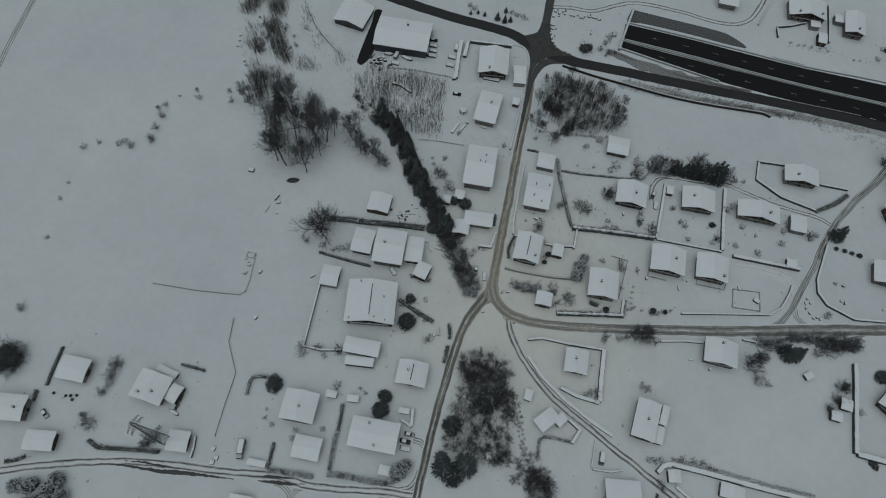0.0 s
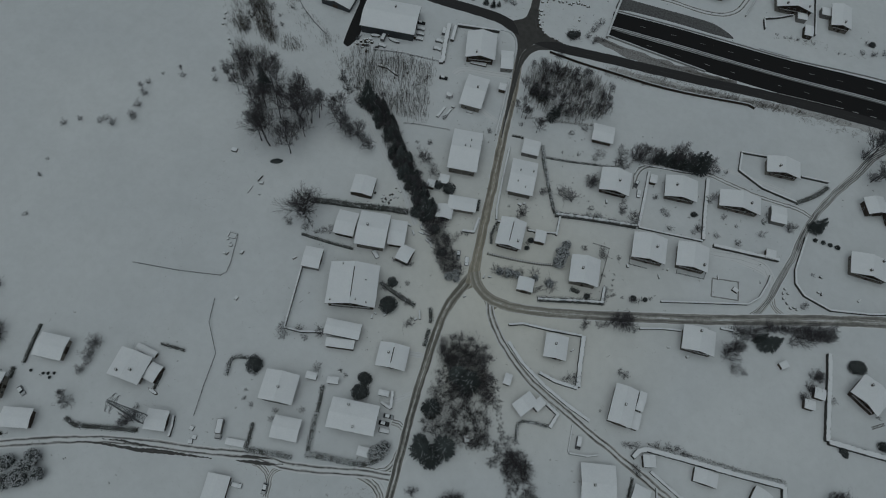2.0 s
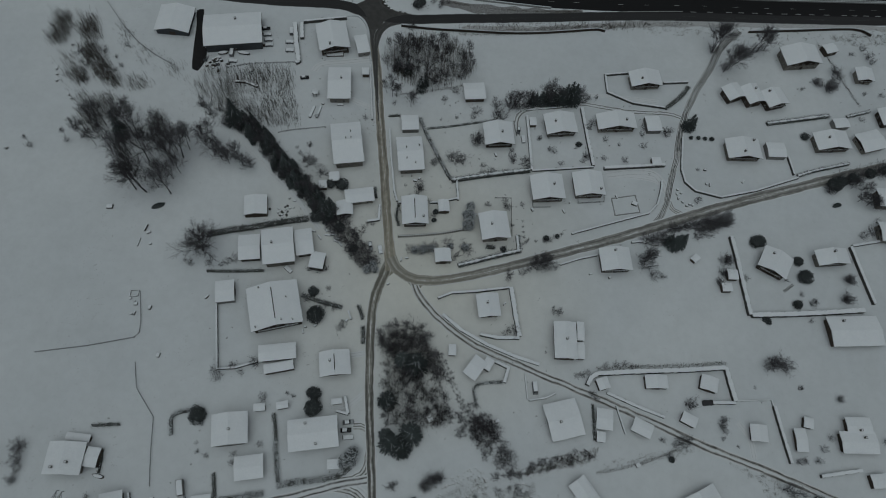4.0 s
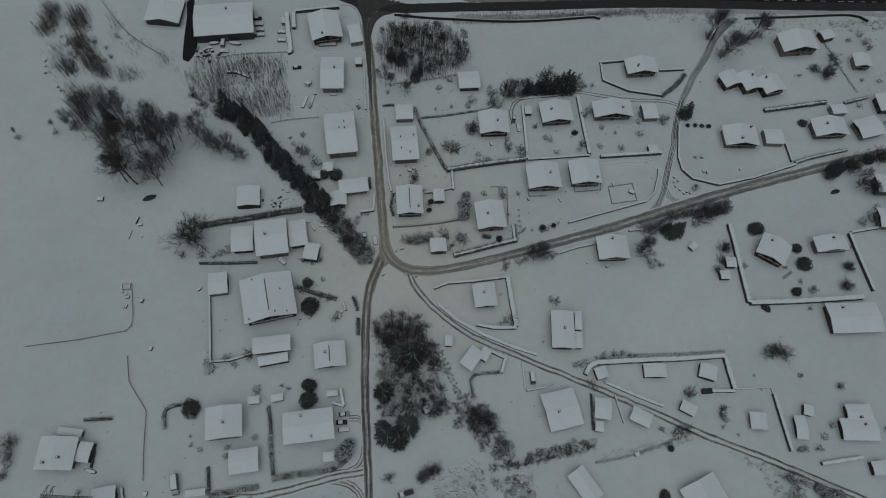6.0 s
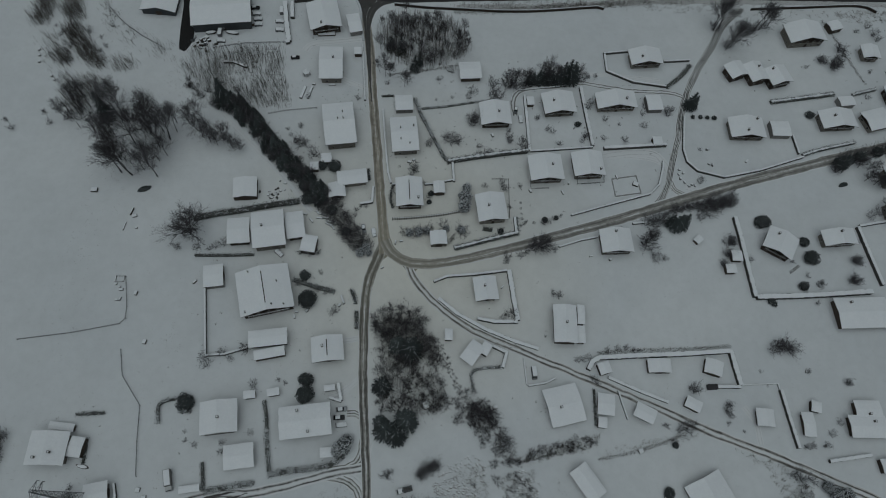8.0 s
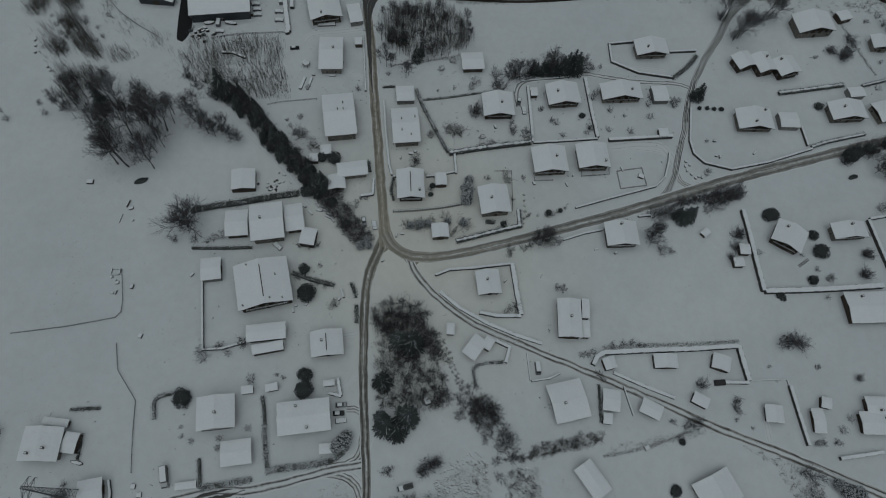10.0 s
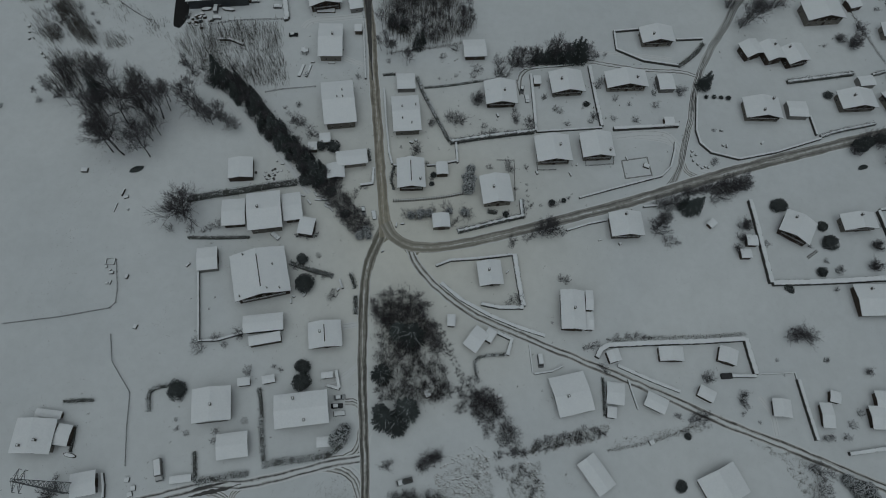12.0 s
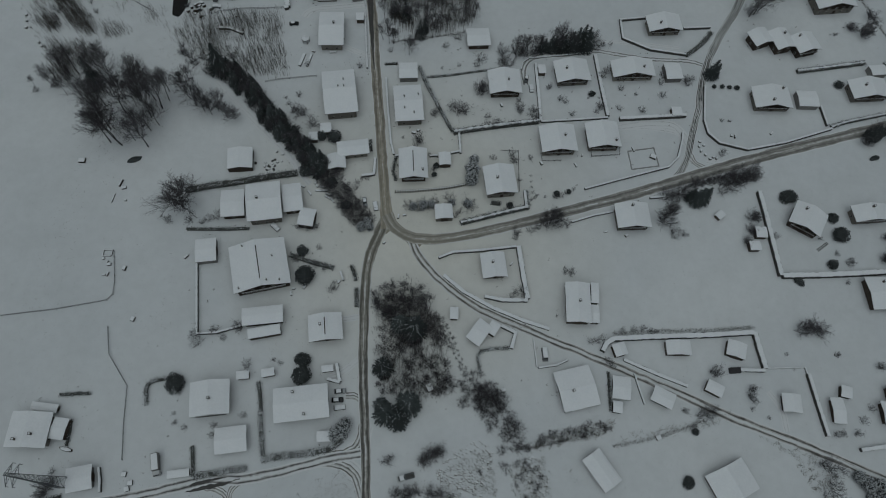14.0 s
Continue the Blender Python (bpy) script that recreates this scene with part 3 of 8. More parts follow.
def building(name, x, y, turn, w, d, eave, ridge, wall, chimneys=(), balcony=0, label="", category="house", over=0.75, pitch=0.3, glazed=True, snow=0.38, ridge_cap=False):
    """A gabled building under a thick layer of snow. w along its own x, d along its own y, both to the roof's edge."""
    chimneys = list(chimneys)
    if ridge == "h":
        turn, w, d = turn + 90, d, w
        chimneys = [(v, -u) for u, v in chimneys]
    rng = random.Random(int(x * 13 + y * 7))
    root = thing(name, x, y, turn, label, category, "buildings of the village")
    span, length = w - 2 * over, d - 2 * over
    rise = span / 2 * pitch
    walls = part("wall", gable_walls(span, length, eave, rise), WALLS[wall], root)
    if wall in ("cream", "wood") and name == "house":
        # boarded upper part of the gables
        for s in (-1, 1):
            bm = bmesh.new()
            zs = eave * 0.62
            yy = s * (length / 2 + 0.06)
            ring = [bm.verts.new(c) for c in ((-span / 2, yy, zs), (span / 2, yy, zs), (span / 2, yy, eave - 0.05), (0, yy, eave + rise - 0.08), (-span / 2, yy, eave - 0.05))]
            f = bm.faces.new(ring)
            bmesh.ops.solidify(bm, geom=[f], thickness=0.08)
            part("boarding", bm, WOOD, root, "dark timber boarding")
    part("roof", roof_slab(span, length, eave, rise, 0.02, 0.16, over, 0, rng, 2), EAVES, root, "dark timber roof edge")
    part("roof_snow", roof_slab(span, length, eave, rise, 0.2, snow, over + 0.03, 0.035, rng, 8), SNOW, root, "thick smooth snow")
    if ridge_cap:
        bm = bmesh.new()
        box(bm, 0, 0, eave + rise + 0.5, 0.34, length * 0.8, 0.16)
        soften(bm, 0.03)
        part("ridge_cap", bm, EAVES, root, "bare dark ridge")
    for u, v in chimneys:
        u, v = max(-span / 2 + 0.4, min(span / 2 - 0.4, u)), max(-length / 2 + 0.4, min(length / 2 - 0.4, v))
        top = eave + rise - abs(u) * rise / (span / 2)
        bm = bmesh.new()
        size = 0.55 if len(chimneys) > 2 else 1.0
        box(bm, 0, 0, 0, 0.7 * size, 0.7 * size, 1.7)
        box(bm, 0, 0, 1.7, 0.9 * size, 0.9 * size, 0.12)
        bmesh.ops.translate(bm, vec=(u, v, top), verts=bm.verts[:])
        stack = part("chimney", bm, BRICK, root, "masonry chimney")
        bm = bmesh.new()
        bmesh.ops.create_icosphere(bm, subdivisions=2, radius=0.34 * size, matrix=Matrix.Translation((u, v, top + 1.84)) @ Matrix.Diagonal((1, 1, 0.35, 1)))
        part("snow_cap", bm, SNOW, stack)
    if glazed:
        storeys = [1.35] + ([3.9] if eave > 4.0 else [])
        for z in storeys:
            for s in (-1, 1):
                n = max(1, int(span / 3.2))
                for k in range(n):
                    u = (k + 0.5) / n * span - span / 2 + rng.uniform(-0.3, 0.3)
                    if not (z < 2 and k == n // 2 and s < 0):
                        window(root, u, s * (length / 2 + 0.12 if z > 2 else length / 2 + 0.02), z, 1.1, 1.25, 0 if s < 0 else 180)
                n = max(1, int(length / 3.6))
                for k in range(n):
                    v = (k + 0.5) / n * length - length / 2 + rng.uniform(-0.3, 0.3)
                    if z < eave - 0.6:
                        window(root, s * (span / 2 + 0.02), v, z, 1.0, 1.2, 90 if s > 0 else -90)
        door(root, 0.2, -length / 2 - 0.02, 0)
    else:
        bm_w = min(2.6, span * 0.5)
        door(root, 0, -length / 2 - 0.02, 0, bm_w, min(2.2, eave - 0.3), WOOD)
        if span > 5:
            window(root, -span / 2 - 0.02, 0, min(1.5, eave - 0.9), 0.9, 0.8, -90)
            window(root, span / 2 + 0.02, 0, min(1.5, eave - 0.9), 0.9, 0.8, 90)
    if balcony:
        z = 2.65 if eave > 3.5 else 0.5
        yy = -length / 2 - 0.45
        bm = bmesh.new()
        box(bm, 0, yy, z, span * 0.9, 0.9, 0.16)
        slab = part("balcony", bm, WOOD, root, "wooden balcony")
        bm = bmesh.new()
        box(bm, 0, yy - 0.42, z + 0.95, span * 0.9, 0.08, 0.1)
        box(bm, 0, yy - 0.42, z + 0.3, span * 0.9, 0.05, 0.08)
        for k in range(int(span * 0.9 / 0.45) + 1):
            box(bm, -span * 0.45 + k * 0.45, yy - 0.42, z + 0.16, 0.12, 0.04, 0.8)
        part("railing", bm, WOOD, slab)
        bm = bmesh.new()
        box(bm, 0, yy - 0.05, z + 0.17, span * 0.86, 0.6, 0.1)
        part("snow_cap", bm, SNOW, slab)
    return root


LOOKS = {"cream": "cream rendered", "grey": "grey rendered", "wood": "dark timber", "metal": "dark metal-clad"}


def house(x, y, turn, w, d, eave, ridge, wall, chimneys=(), balcony=0, ridge_cap=False):
    floors = "two-storey" if eave > 4.0 else "low"
    extra = " with a balcony" if balcony else (" with chimneys" if len(chimneys) > 1 else "")
    return building("house", x, y, turn, w, d, eave, ridge, wall, chimneys, balcony, f"{floors} {LOOKS[wall]} house{extra} under thick roof snow", "house", 1.05, 0.3 if ridge == "v" else 0.2, ridge_cap=ridge_cap)


def barn(x, y, turn, w, d, eave, ridge, wall, chimneys=()):
    size = "large" if w * d > 150 else "small"
    return building("barn", x, y, turn, w, d, eave, ridge, wall, chimneys, 0, f"{size} {LOOKS[wall]} barn with a snow-covered roof", "barn", 0.8, 0.26 if ridge == "v" else 0.18, False)


def cabin(x, y, turn, w, d, eave, ridge, wall, chimneys=()):
    return building("garden_shed", x, y, turn, w, d, eave, ridge, wall, chimneys, 0, f"small {LOOKS[wall]} shed or garage capped with snow", "shed", 0.28, 0.22 if ridge == "v" else 0.14, False, 0.3)


# ---- walls, fences and hedges ----
def wall(points, high, wide):
    rng = random.Random(int(points[0][0] * 11 + points[0][1]))
    x0, y0 = points[0]
    line = [q - np.array((x0, y0)) for q in straight(points, 0.8)]
    nrm = sides(line)
    root = thing("garden_wall", x0, y0, 0, "low dark stone garden wall with a thick cap of snow", "garden wall", "garden walls")
    bm = bmesh.new()
    high *= 1.2
    ribbon(bm, line, nrm, wide, -0.2, high, 0.03, rng, 0.0, 0.08)
    part("masonry", bm, STONE, root)
    bm = bmesh.new()
    ribbon(bm, line, nrm, wide * 0.96 + 0.1, high - 0.02, high + 0.24, 0.08, rng, min(0.14, wide * 0.2), 0.12)
    part("snow_cap", bm, SNOW, root, "rounded snow cap")


def snowbank(points, high, wide):
    rng = random.Random(int(points[0][0] * 5 + points[0][1]))
    x0, y0 = points[0]
    line = [q - np.array((x0, y0)) for q in smoothed(points, 0.8)]
    bm = bmesh.new()
    ribbon(bm, line, sides(line), wide, -0.1, high, 0.1, rng, wide * 0.2)
    ob = part("snow_bank", bm, SNOW_DUST)
    ob.matrix_basis = pose(x0, y0, 0)
    tagged(ob, "ploughed bank of snow along the lane", "snow bank", "snow banks")


def woodpile(points, high, wide):
    x0, y0 = points[0]
    line = [q - np.array((x0, y0)) for q in straight(points, 0.25)]
    root = thing("woodpile", x0, y0, 0, "dark stacked firewood pile beside a snowy wall", "woodpile")
    rng = random.Random(4)
    bm = bmesh.new()
    for c, s in zip(line, sides(line)):
        for k in range(6):
            m = Matrix.Translation((c[0], c[1], 0.13 + k * 0.26)) @ Matrix.Rotation(math.atan2(s[1], s[0]), 4, "Z") @ Matrix.Rotation(radians(90), 4, "Y")
            bmesh.ops.create_cone(bm, segments=6, radius1=0.13, radius2=0.12, depth=wide * rng.uniform(0.85, 1), cap_ends=True, matrix=m)
    part("log_stack", bm, BARK, root, kind="stuff")


def wire_fence(points, high=1.1, gap=2.5):
    x0, y0 = points[0]
    line = [q - np.array((x0, y0)) for q in straight(points, gap)]
    root = thing("wire_fence", x0, y0, 0, "thin wire fence on wooden posts across the snow", "fence", "fences")
    base = None
    for c in line:
        if base is None:
            bm = bmesh.new()
            box(bm, 0, 0, -0.2, 0.12, 0.12, high + 0.25)
            base = part("post", bm, BARK, root)
            base.location = (*c, 0)
        else:
            ob = new("post", base.data)
            ob.parent, ob.location = root, (*c, 0)
    bm = bmesh.new()
    nrm = sides(line)
    for z in (0.35, 0.7, 1.0):
        ribbon(bm, line, nrm, 0.06, z * high - 0.03, z * high + 0.03)
    part("wire", bm, BARK, root)


def paling(points, high):
    x0, y0 = points[0]
    line = [q - np.array((x0, y0)) for q in smoothed(points, 1.0)]
    root = thing("paling_fence", x0, y0, 0, "wooden fence with upright posts edging a snowy garden", "fence", "fences")
    bm = bmesh.new()
    box(bm, 0, 0, -0.1, 0.4, 0.9, high)
    shared = None
    for c, s in zip(line, sides(line)):
        if shared is None:
            shared = part("post", bm, EAVES, root).data
            root.children[0].matrix_basis = pose(c[0], c[1], 0, 0, 0, math.degrees(math.atan2(s[1], s[0])) - 90)
        else:
            ob = new("post", shared)
            ob.parent, ob.matrix_basis = root, pose(c[0], c[1], 0, 0, 0, math.degrees(math.atan2(s[1], s[0])) - 90)
    bm = bmesh.new()
    ribbon(bm, line, sides(line), 0.25, high - 0.12, high + 0.12, 0.03, random.Random(2), 0.05)
    part("snow_cap", bm, SNOW, root)


def leaf_cloud(bm, rng, places, size):
    """Small upright and tilted leaf sprays round the given places."""
    for x, y, z in places:
        a, b = rng.uniform(0, math.tau), rng.uniform(-0.9, 0.9)
        s = size * rng.uniform(0.6, 1.4)
        u = Vector((math.cos(a), math.sin(a), b)).normalized() * s
        v = Vector((-math.sin(a), math.cos(a), rng.uniform(-0.8, 0.8))).normalized() * s * 0.55
        c = Vector((x, y, z))
        q = [bm.verts.new(c - u), bm.verts.new(c + v), bm.verts.new(c + u), bm.verts.new(c - v)]
        bm.faces.new(q)


def flakes(bm, rng, places, size, sides_of=5):
    """Small flat pads of snow lying on leaves."""
    for x, y, z in places:
        a, s = rng.uniform(0, math.tau), size * rng.uniform(0.5, 1.5)
        q = []
        for k in range(sides_of):
            t = a + math.tau * k / sides_of
            r = s * rng.uniform(0.6, 1.2)
            q.append(bm.verts.new((x + math.cos(t) * r, y + math.sin(t) * r, z + rng.uniform(-0.3, 0.3) * s)))
        top = bm.verts.new((x, y, z + s * 0.5))
        for k in range(sides_of):
            bm.faces.new((q[k], q[(k + 1) % sides_of], top))


def hedge(points, high, wide, style):
    x0, y0 = points[0]
    rng = random.Random(int(x0 * 3 + y0 * 17))
    if style == "snowy":
        high, wide = high * 1.15, wide * 1.08
    line = [q - np.array((x0, y0)) for q in smoothed(points, 0.9)]
    nrm = sides(line)
    words = {"snowy": "clipped dark hedge dusted with clumps of snow", "dark": "dark evergreen garden hedge standing in snow", "twiggy": "low bare hedge of brown twigs", "capped": "thick dark hedge under a band of snow"}
    root = thing("hedge", x0, y0, 0, words[style], "hedge", "garden hedges")
    leafy = DRY if style == "twiggy" else HEDGE
    if style != "twiggy":
        bm = bmesh.new()
        ribbon(bm, line, nrm, wide * 0.72, -0.1, high * 0.82, 0.12, rng, wide * 0.08)
        part("core", bm, leafy, root)
    bm = bmesh.new()
    spots = []
    count = {"snowy": 16, "dark": 20, "twiggy": 9, "capped": 16}[style]
    for c, s in zip(line, nrm):
        for _ in range(int(count * max(1, wide))):
            o, z = rng.uniform(-0.5, 0.5) * wide, rng.uniform(0.1, 1.0) * high
            p = c + s * o + np.array((rng.uniform(-0.45, 0.45), rng.uniform(-0.45, 0.45)))
            spots.append((p[0], p[1], z + rng.uniform(-0.1, 0.15)))
    if style == "twiggy":
        verts, faces = [], []
        for p in spots:
            for _ in range(4):
                a = Vector((p[0], p[1], p[2] * 0.5))
                twig(rng, verts, faces, a, a + Vector((rng.gauss(0, 0.35), rng.gauss(0, 0.35), rng.uniform(0.3, 0.9))), 0.03)
        from_lists("foliage", verts, faces, leafy, root)
        bm.free()
    else:
        leaf_cloud(bm, rng, spots, 0.2)
        part("foliage", bm, leafy, root)
    if style == "capped":
        bm = bmesh.new()
        ribbon(bm, line, nrm, wide * 0.42, high * 0.8, high * 1.04, 0.14, rng, wide * 0.14, 0.5)
        part("snow_cap", bm, SNOW, root, "uneven band of snow")
    if style != "twiggy":
        bm = bmesh.new()
        share = {"snowy": 40, "dark": 10, "capped": 9}[style]
        pads = []
        for c, s in zip(line, nrm):
            for _ in range(int(share * max(1, wide))):
                p = c + s * rng.uniform(-0.5, 0.5) * wide + np.array((rng.uniform(-0.45, 0.45), rng.uniform(-0.45, 0.45)))
                if noise.noise(Vector((p[0] * 0.5, p[1] * 0.5, x0))) > rng.uniform(-0.5, 0.35):
                    pads.append((p[0], p[1], high * rng.uniform(0.8, 1.08)))
        flakes(bm, rng, pads, 0.105)
        part("snow_cover", bm, SNOW_DUST, root, kind="stuff")


# ---- plants ----
def limb(verts, faces, a, b, ra, rb, n=3):
    """A tapered limb between two places, as plain lists."""
    d = (b - a)
    u = d.orthogonal().normalized()
    v = d.cross(u).normalized()
    at = len(verts)
    for c, r in ((a, ra), (b, rb)):
        for k in range(n):
            t = math.tau * k / n
            verts.append(c + u * (math.cos(t) * r) + v * (math.sin(t) * r))
    for k in range(n):
        faces.append((at + k, at + (k + 1) % n, at + n + (k + 1) % n, at + n + k))


def from_lists(name, verts, faces, material, parent, label="", kind=""):
    me = bpy.data.meshes.new(name)
    me.from_pydata([tuple(v) for v in verts], [], faces)
    me.materials.append(material)
    ob = new(name, me)
    ob.parent = parent
    return tagged(ob, label=label, kind=kind)


def twig(rng, verts, faces, a, b, r):
    """A fine twig: one thin tapering blade, turned at random."""
    d = b - a
    u = d.orthogonal().normalized()
    u.rotate(Matrix.Rotation(rng.uniform(0, math.tau), 3, d.normalized()))
    at = len(verts)
    verts.extend([a + u * r, a - u * r, b])
    faces.append((at, at + 1, at + 2))


def branch(rng, wood, fine, a, way, length, radius, depth, spread, least):
    """A bough that bends upwards and forks: stout wood for the thick limbs, blades for the fine twigs."""
    steps = 3 if depth > 1 else 2
    for k in range(steps):
        b = a + way * (length / steps)
        if depth > 1:
            limb(*wood, a, b, radius * (1 - 0.22 * k), radius * (1 - 0.22 * (k + 1)))
        else:
            twig(rng, *fine, a, b + way * (length * 0.25), max(radius, least))
        kids = (0, 3, 2, 1 if k == 0 else 2)[depth]
        for _ in range(kids):
            side = way.orthogonal().normalized()
            side.rotate(Matrix.Rotation(rng.uniform(0, math.tau), 3, way))
            turn = (way + side * rng.uniform(spread * 0.7, spread * 1.3) + Vector((0, 0, 0.12))).normalized()
            at, long = a.lerp(b, rng.uniform(0.35, 1.0)), length * rng.uniform(0.42, 0.7)
            if depth > 1:
                branch(rng, wood, fine, at, turn, long, radius * 0.55, depth - 1, spread, least)
            else:
                twig(rng, *fine, at, at + turn * long, least)
        way = (way + Vector((rng.gauss(0, 0.13), rng.gauss(0, 0.13), 0.07))).normalized()
        a = b


def make_bare_tree(seed, wide, bole, limbs, label):
    """A leafless broadleaf tree about 10 m high: a bole up to `bole` metres, then limbs off a thinning leader."""
    rng = random.Random(seed)
    root = thing("bare_tree", 0, 0, 0, label, "tree", "leafless trees")
    verts, faces = [], []
    places, a, way, r = [], Vector((0, 0, -0.3)), Vector((rng.gauss(0, 0.05), rng.gauss(0, 0.05), 1)).normalized(), 0.165
    while a.z < 8.3:
        b = a + way * 0.9
        limb(verts, faces, a, b, r, r * 0.88, 6)
        if b.z > bole:
            places.append((b, r))
        a, r = b, max(0.03, r * 0.86)
        way = (way + Vector((rng.gauss(0, 0.06), rng.gauss(0, 0.06), 0.1))).normalized()
    from_lists("trunk", verts, faces, BARK, root)
    wood, fine = ([], []), ([], [])
    for k in range(limbs):
        p, r = places[int(k * len(places) / limbs)]
        up = (p.z - bole) / (9.0 - bole)
        t = 2.4 * k + rng.uniform(-0.5, 0.5)
        way = Vector((math.cos(t) * wide, math.sin(t) * wide, 0.7 + 0.8 * up)).normalized()
        branch(rng, wood, fine, p, way, rng.uniform(2.9, 3.9) * (1.12 - 0.62 * up) * (0.7 + 0.4 * wide), r * 0.62, 3, 0.62, 0.0145)
    from_lists("branchwork", *wood, BARK, root, "dark forked limbs")
    from_lists("crown", *fine, TWIG, root, "bare grey twigs")
    return root


def make_bush(seed, lean=0.0):
    """A leafless shrub about 3 m high: stems fanning out from one stool into a dome of twigs."""
    rng = random.Random(seed)
    root = thing("bare_shrub", 0, 0, 0, "leafless garden shrub of dark twigs in snow", "shrub", "leafless shrubs")
    stems, fine = ([], []), ([], [])
    for k in range(13):
        t, o = 2.4 * k + rng.uniform(-0.5, 0.5), rng.uniform(0.1, 0.7) + lean
        way = Vector((math.cos(t) * o, math.sin(t) * o, 1)).normalized()
        a = Vector((math.cos(t) * 0.12, math.sin(t) * 0.12, -0.1))
        b = a + way * rng.uniform(0.4, 0.9)
        limb(*stems, a, b, 0.035, 0.026)
        branch(rng, stems, fine, b, way, rng.uniform(1.0, 1.7), 0.028, 2, 0.75, 0.0175)
    from_lists("stem", *stems, BARK, root)
    from_lists("crown", *fine, TWIG, root)
    return root


def make_conifer(seed, wide, white):
    """A spruce about 10 m high: whorls of drooping boughs, each a rib with feathered sprays and gaps between."""
    rng = random.Random(seed)
    root = thing("conifer", 0, 0, 0, "dark evergreen conifer with drooping boughs in snow", "tree", "conifers")
    verts, faces = [], []
    limb(verts, faces, Vector((0, 0, -0.3)), Vector((0, 0, 9.6)), 0.2, 0.03, 6)
    from_lists("trunk", verts, faces, BARK, root)
    verts, faces, sv, sf = [], [], [], []
    z = 0.8
    while z < 9.8:
        reach = wide * (1 - z / 10.4) ** 0.8 + 0.12
        n = max(6, int(reach * 11))
        shift = rng.uniform(0, math.tau)
        for k in range(n):
            t = shift + math.tau * (k + rng.uniform(-0.35, 0.35)) / n
            r = reach * rng.choice((0.5, 0.7, 0.85, 0.95, 1.0, 1.14)) * rng.uniform(0.9, 1.1)
            out = Vector((math.cos(t), math.sin(t), 0))
            side = Vector((-math.sin(t), math.cos(t), 0))
            tilt = -0.34 + rng.uniform(-0.12, 0.12)
            m = max(2, int(r / 0.28))
            laden = rng.random() < white
            for j in range(m):
                s0, s1 = j / m, (j + 1.3) / m
                c0 = Vector((0, 0, z)) + out * (r * s0) + Vector((0, 0, tilt * r * s0 * s0))
                c1 = Vector((0, 0, z)) + out * (r * s1) + Vector((0, 0, tilt * r * s1 * s1))
                w = (0.12 + 0.07 * s0) * (0.55 if j == m - 1 else 1.0) * rng.uniform(0.6, 1.35)
                for e in (-1, 1):
                    at = len(verts)
                    tip = c0 + side * (e * w) + out * (w * 1.1) + Vector((0, 0, rng.uniform(-0.16, 0.0)))
                    verts.extend([c0 - out * 0.03, tip, c1])
                    faces.append((at, at + 1, at + 2) if e > 0 else (at, at + 2, at + 1))
                if j > 0 and laden:
                    at = len(sv)
                    up = Vector((0, 0, 0.07))
                    sv.extend([c0 + up + side * 0.035, c0 + up - side * 0.035, c1 + up])
                    sf.append((at, at + 1, at + 2))
        z += 0.36 + 0.02 * z
    from_lists("crown", verts, faces, NEEDLE, root, "dark green needles")
    if sv:
        from_lists("snow_dusting", sv, sf, SNOW_DUST, root, kind="stuff")
    return root


def make_ball(seed, white, name, label):
    """A dense evergreen bush about 2 m high and 2 m wide, uneven in outline."""
    rng = random.Random(seed)
    root = thing(name, 0, 0, 0, label, "shrub", "evergreen shrubs")
    noise_at = Vector((seed * 3.1, 0, 0))
    bm = bmesh.new()
    bmesh.ops.create_icosphere(bm, subdivisions=3, radius=0.8, matrix=Matrix.Translation((0, 0, 0.85)))
    for v in bm.verts:
        v.co += v.normal * (noise.noise(v.co * 1.7 + noise_at) * 0.3)
        v.co.z = max(v.co.z, -0.1)
    part("core", bm, LEAF, root)
    bm = bmesh.new()
    spots = []
    for _ in range(950):
        d = Vector((rng.gauss(0, 1), rng.gauss(0, 1), rng.gauss(0, 1))).normalized()
        r = 0.82 + noise.noise(d * 1.5 + noise_at) * 0.35 + rng.uniform(-0.12, 0.2)
        p = d * r + Vector((0, 0, 0.9))
        if p.z > 0.02:
            spots.append(tuple(p))
    leaf_cloud(bm, rng, spots, 0.085)
    part("foliage", bm, LEAF, root)
    if not white:
        return root
    bm = bmesh.new()
    flakes(bm, rng, [(p[0], p[1], p[2] + 0.04) for p in spots if p[2] > 0.4 and rng.random() < white], 0.078 if white > 0.5 else 0.025, 3)
    part("snow_cover", bm, SNOW_DUST, root, kind="stuff")
    return root


TALL = "tall leafless broadleaf tree with dark trunk standing in snow"
BROAD = "spreading leafless broadleaf tree with a short dark trunk in snow"
TREES = [make_bare_tree(s, w, h, n, TALL) for s, w, h, n in ((1, 0.55, 4.0, 17), (2, 0.62, 3.4, 17), (3, 0.48, 4.8, 16), (4, 0.68, 3.2, 18), (5, 0.58, 4.4, 16))]
SPREADING = [make_bare_tree(s, w, h, n, BROAD) for s, w, h, n in ((6, 0.72, 1.5, 26), (7, 0.66, 2.0, 25), (8, 0.78, 1.4, 26))]
BUSHES = [make_bush(11), make_bush(12, 0.15), make_bush(13), make_bush(14, 0.3)]
CONIFERS = [make_conifer(21, 2.4, 0.2), make_conifer(22, 2.1, 0.06), make_conifer(23, 2.7, 0.4)]
BALLS = [make_ball(31, 0.45, "evergreen_bush", "dense rounded dark evergreen bush dusted with snow"), make_ball(32, 0.3, "evergreen_bush", "dense rounded dark evergreen bush dusted with snow")]
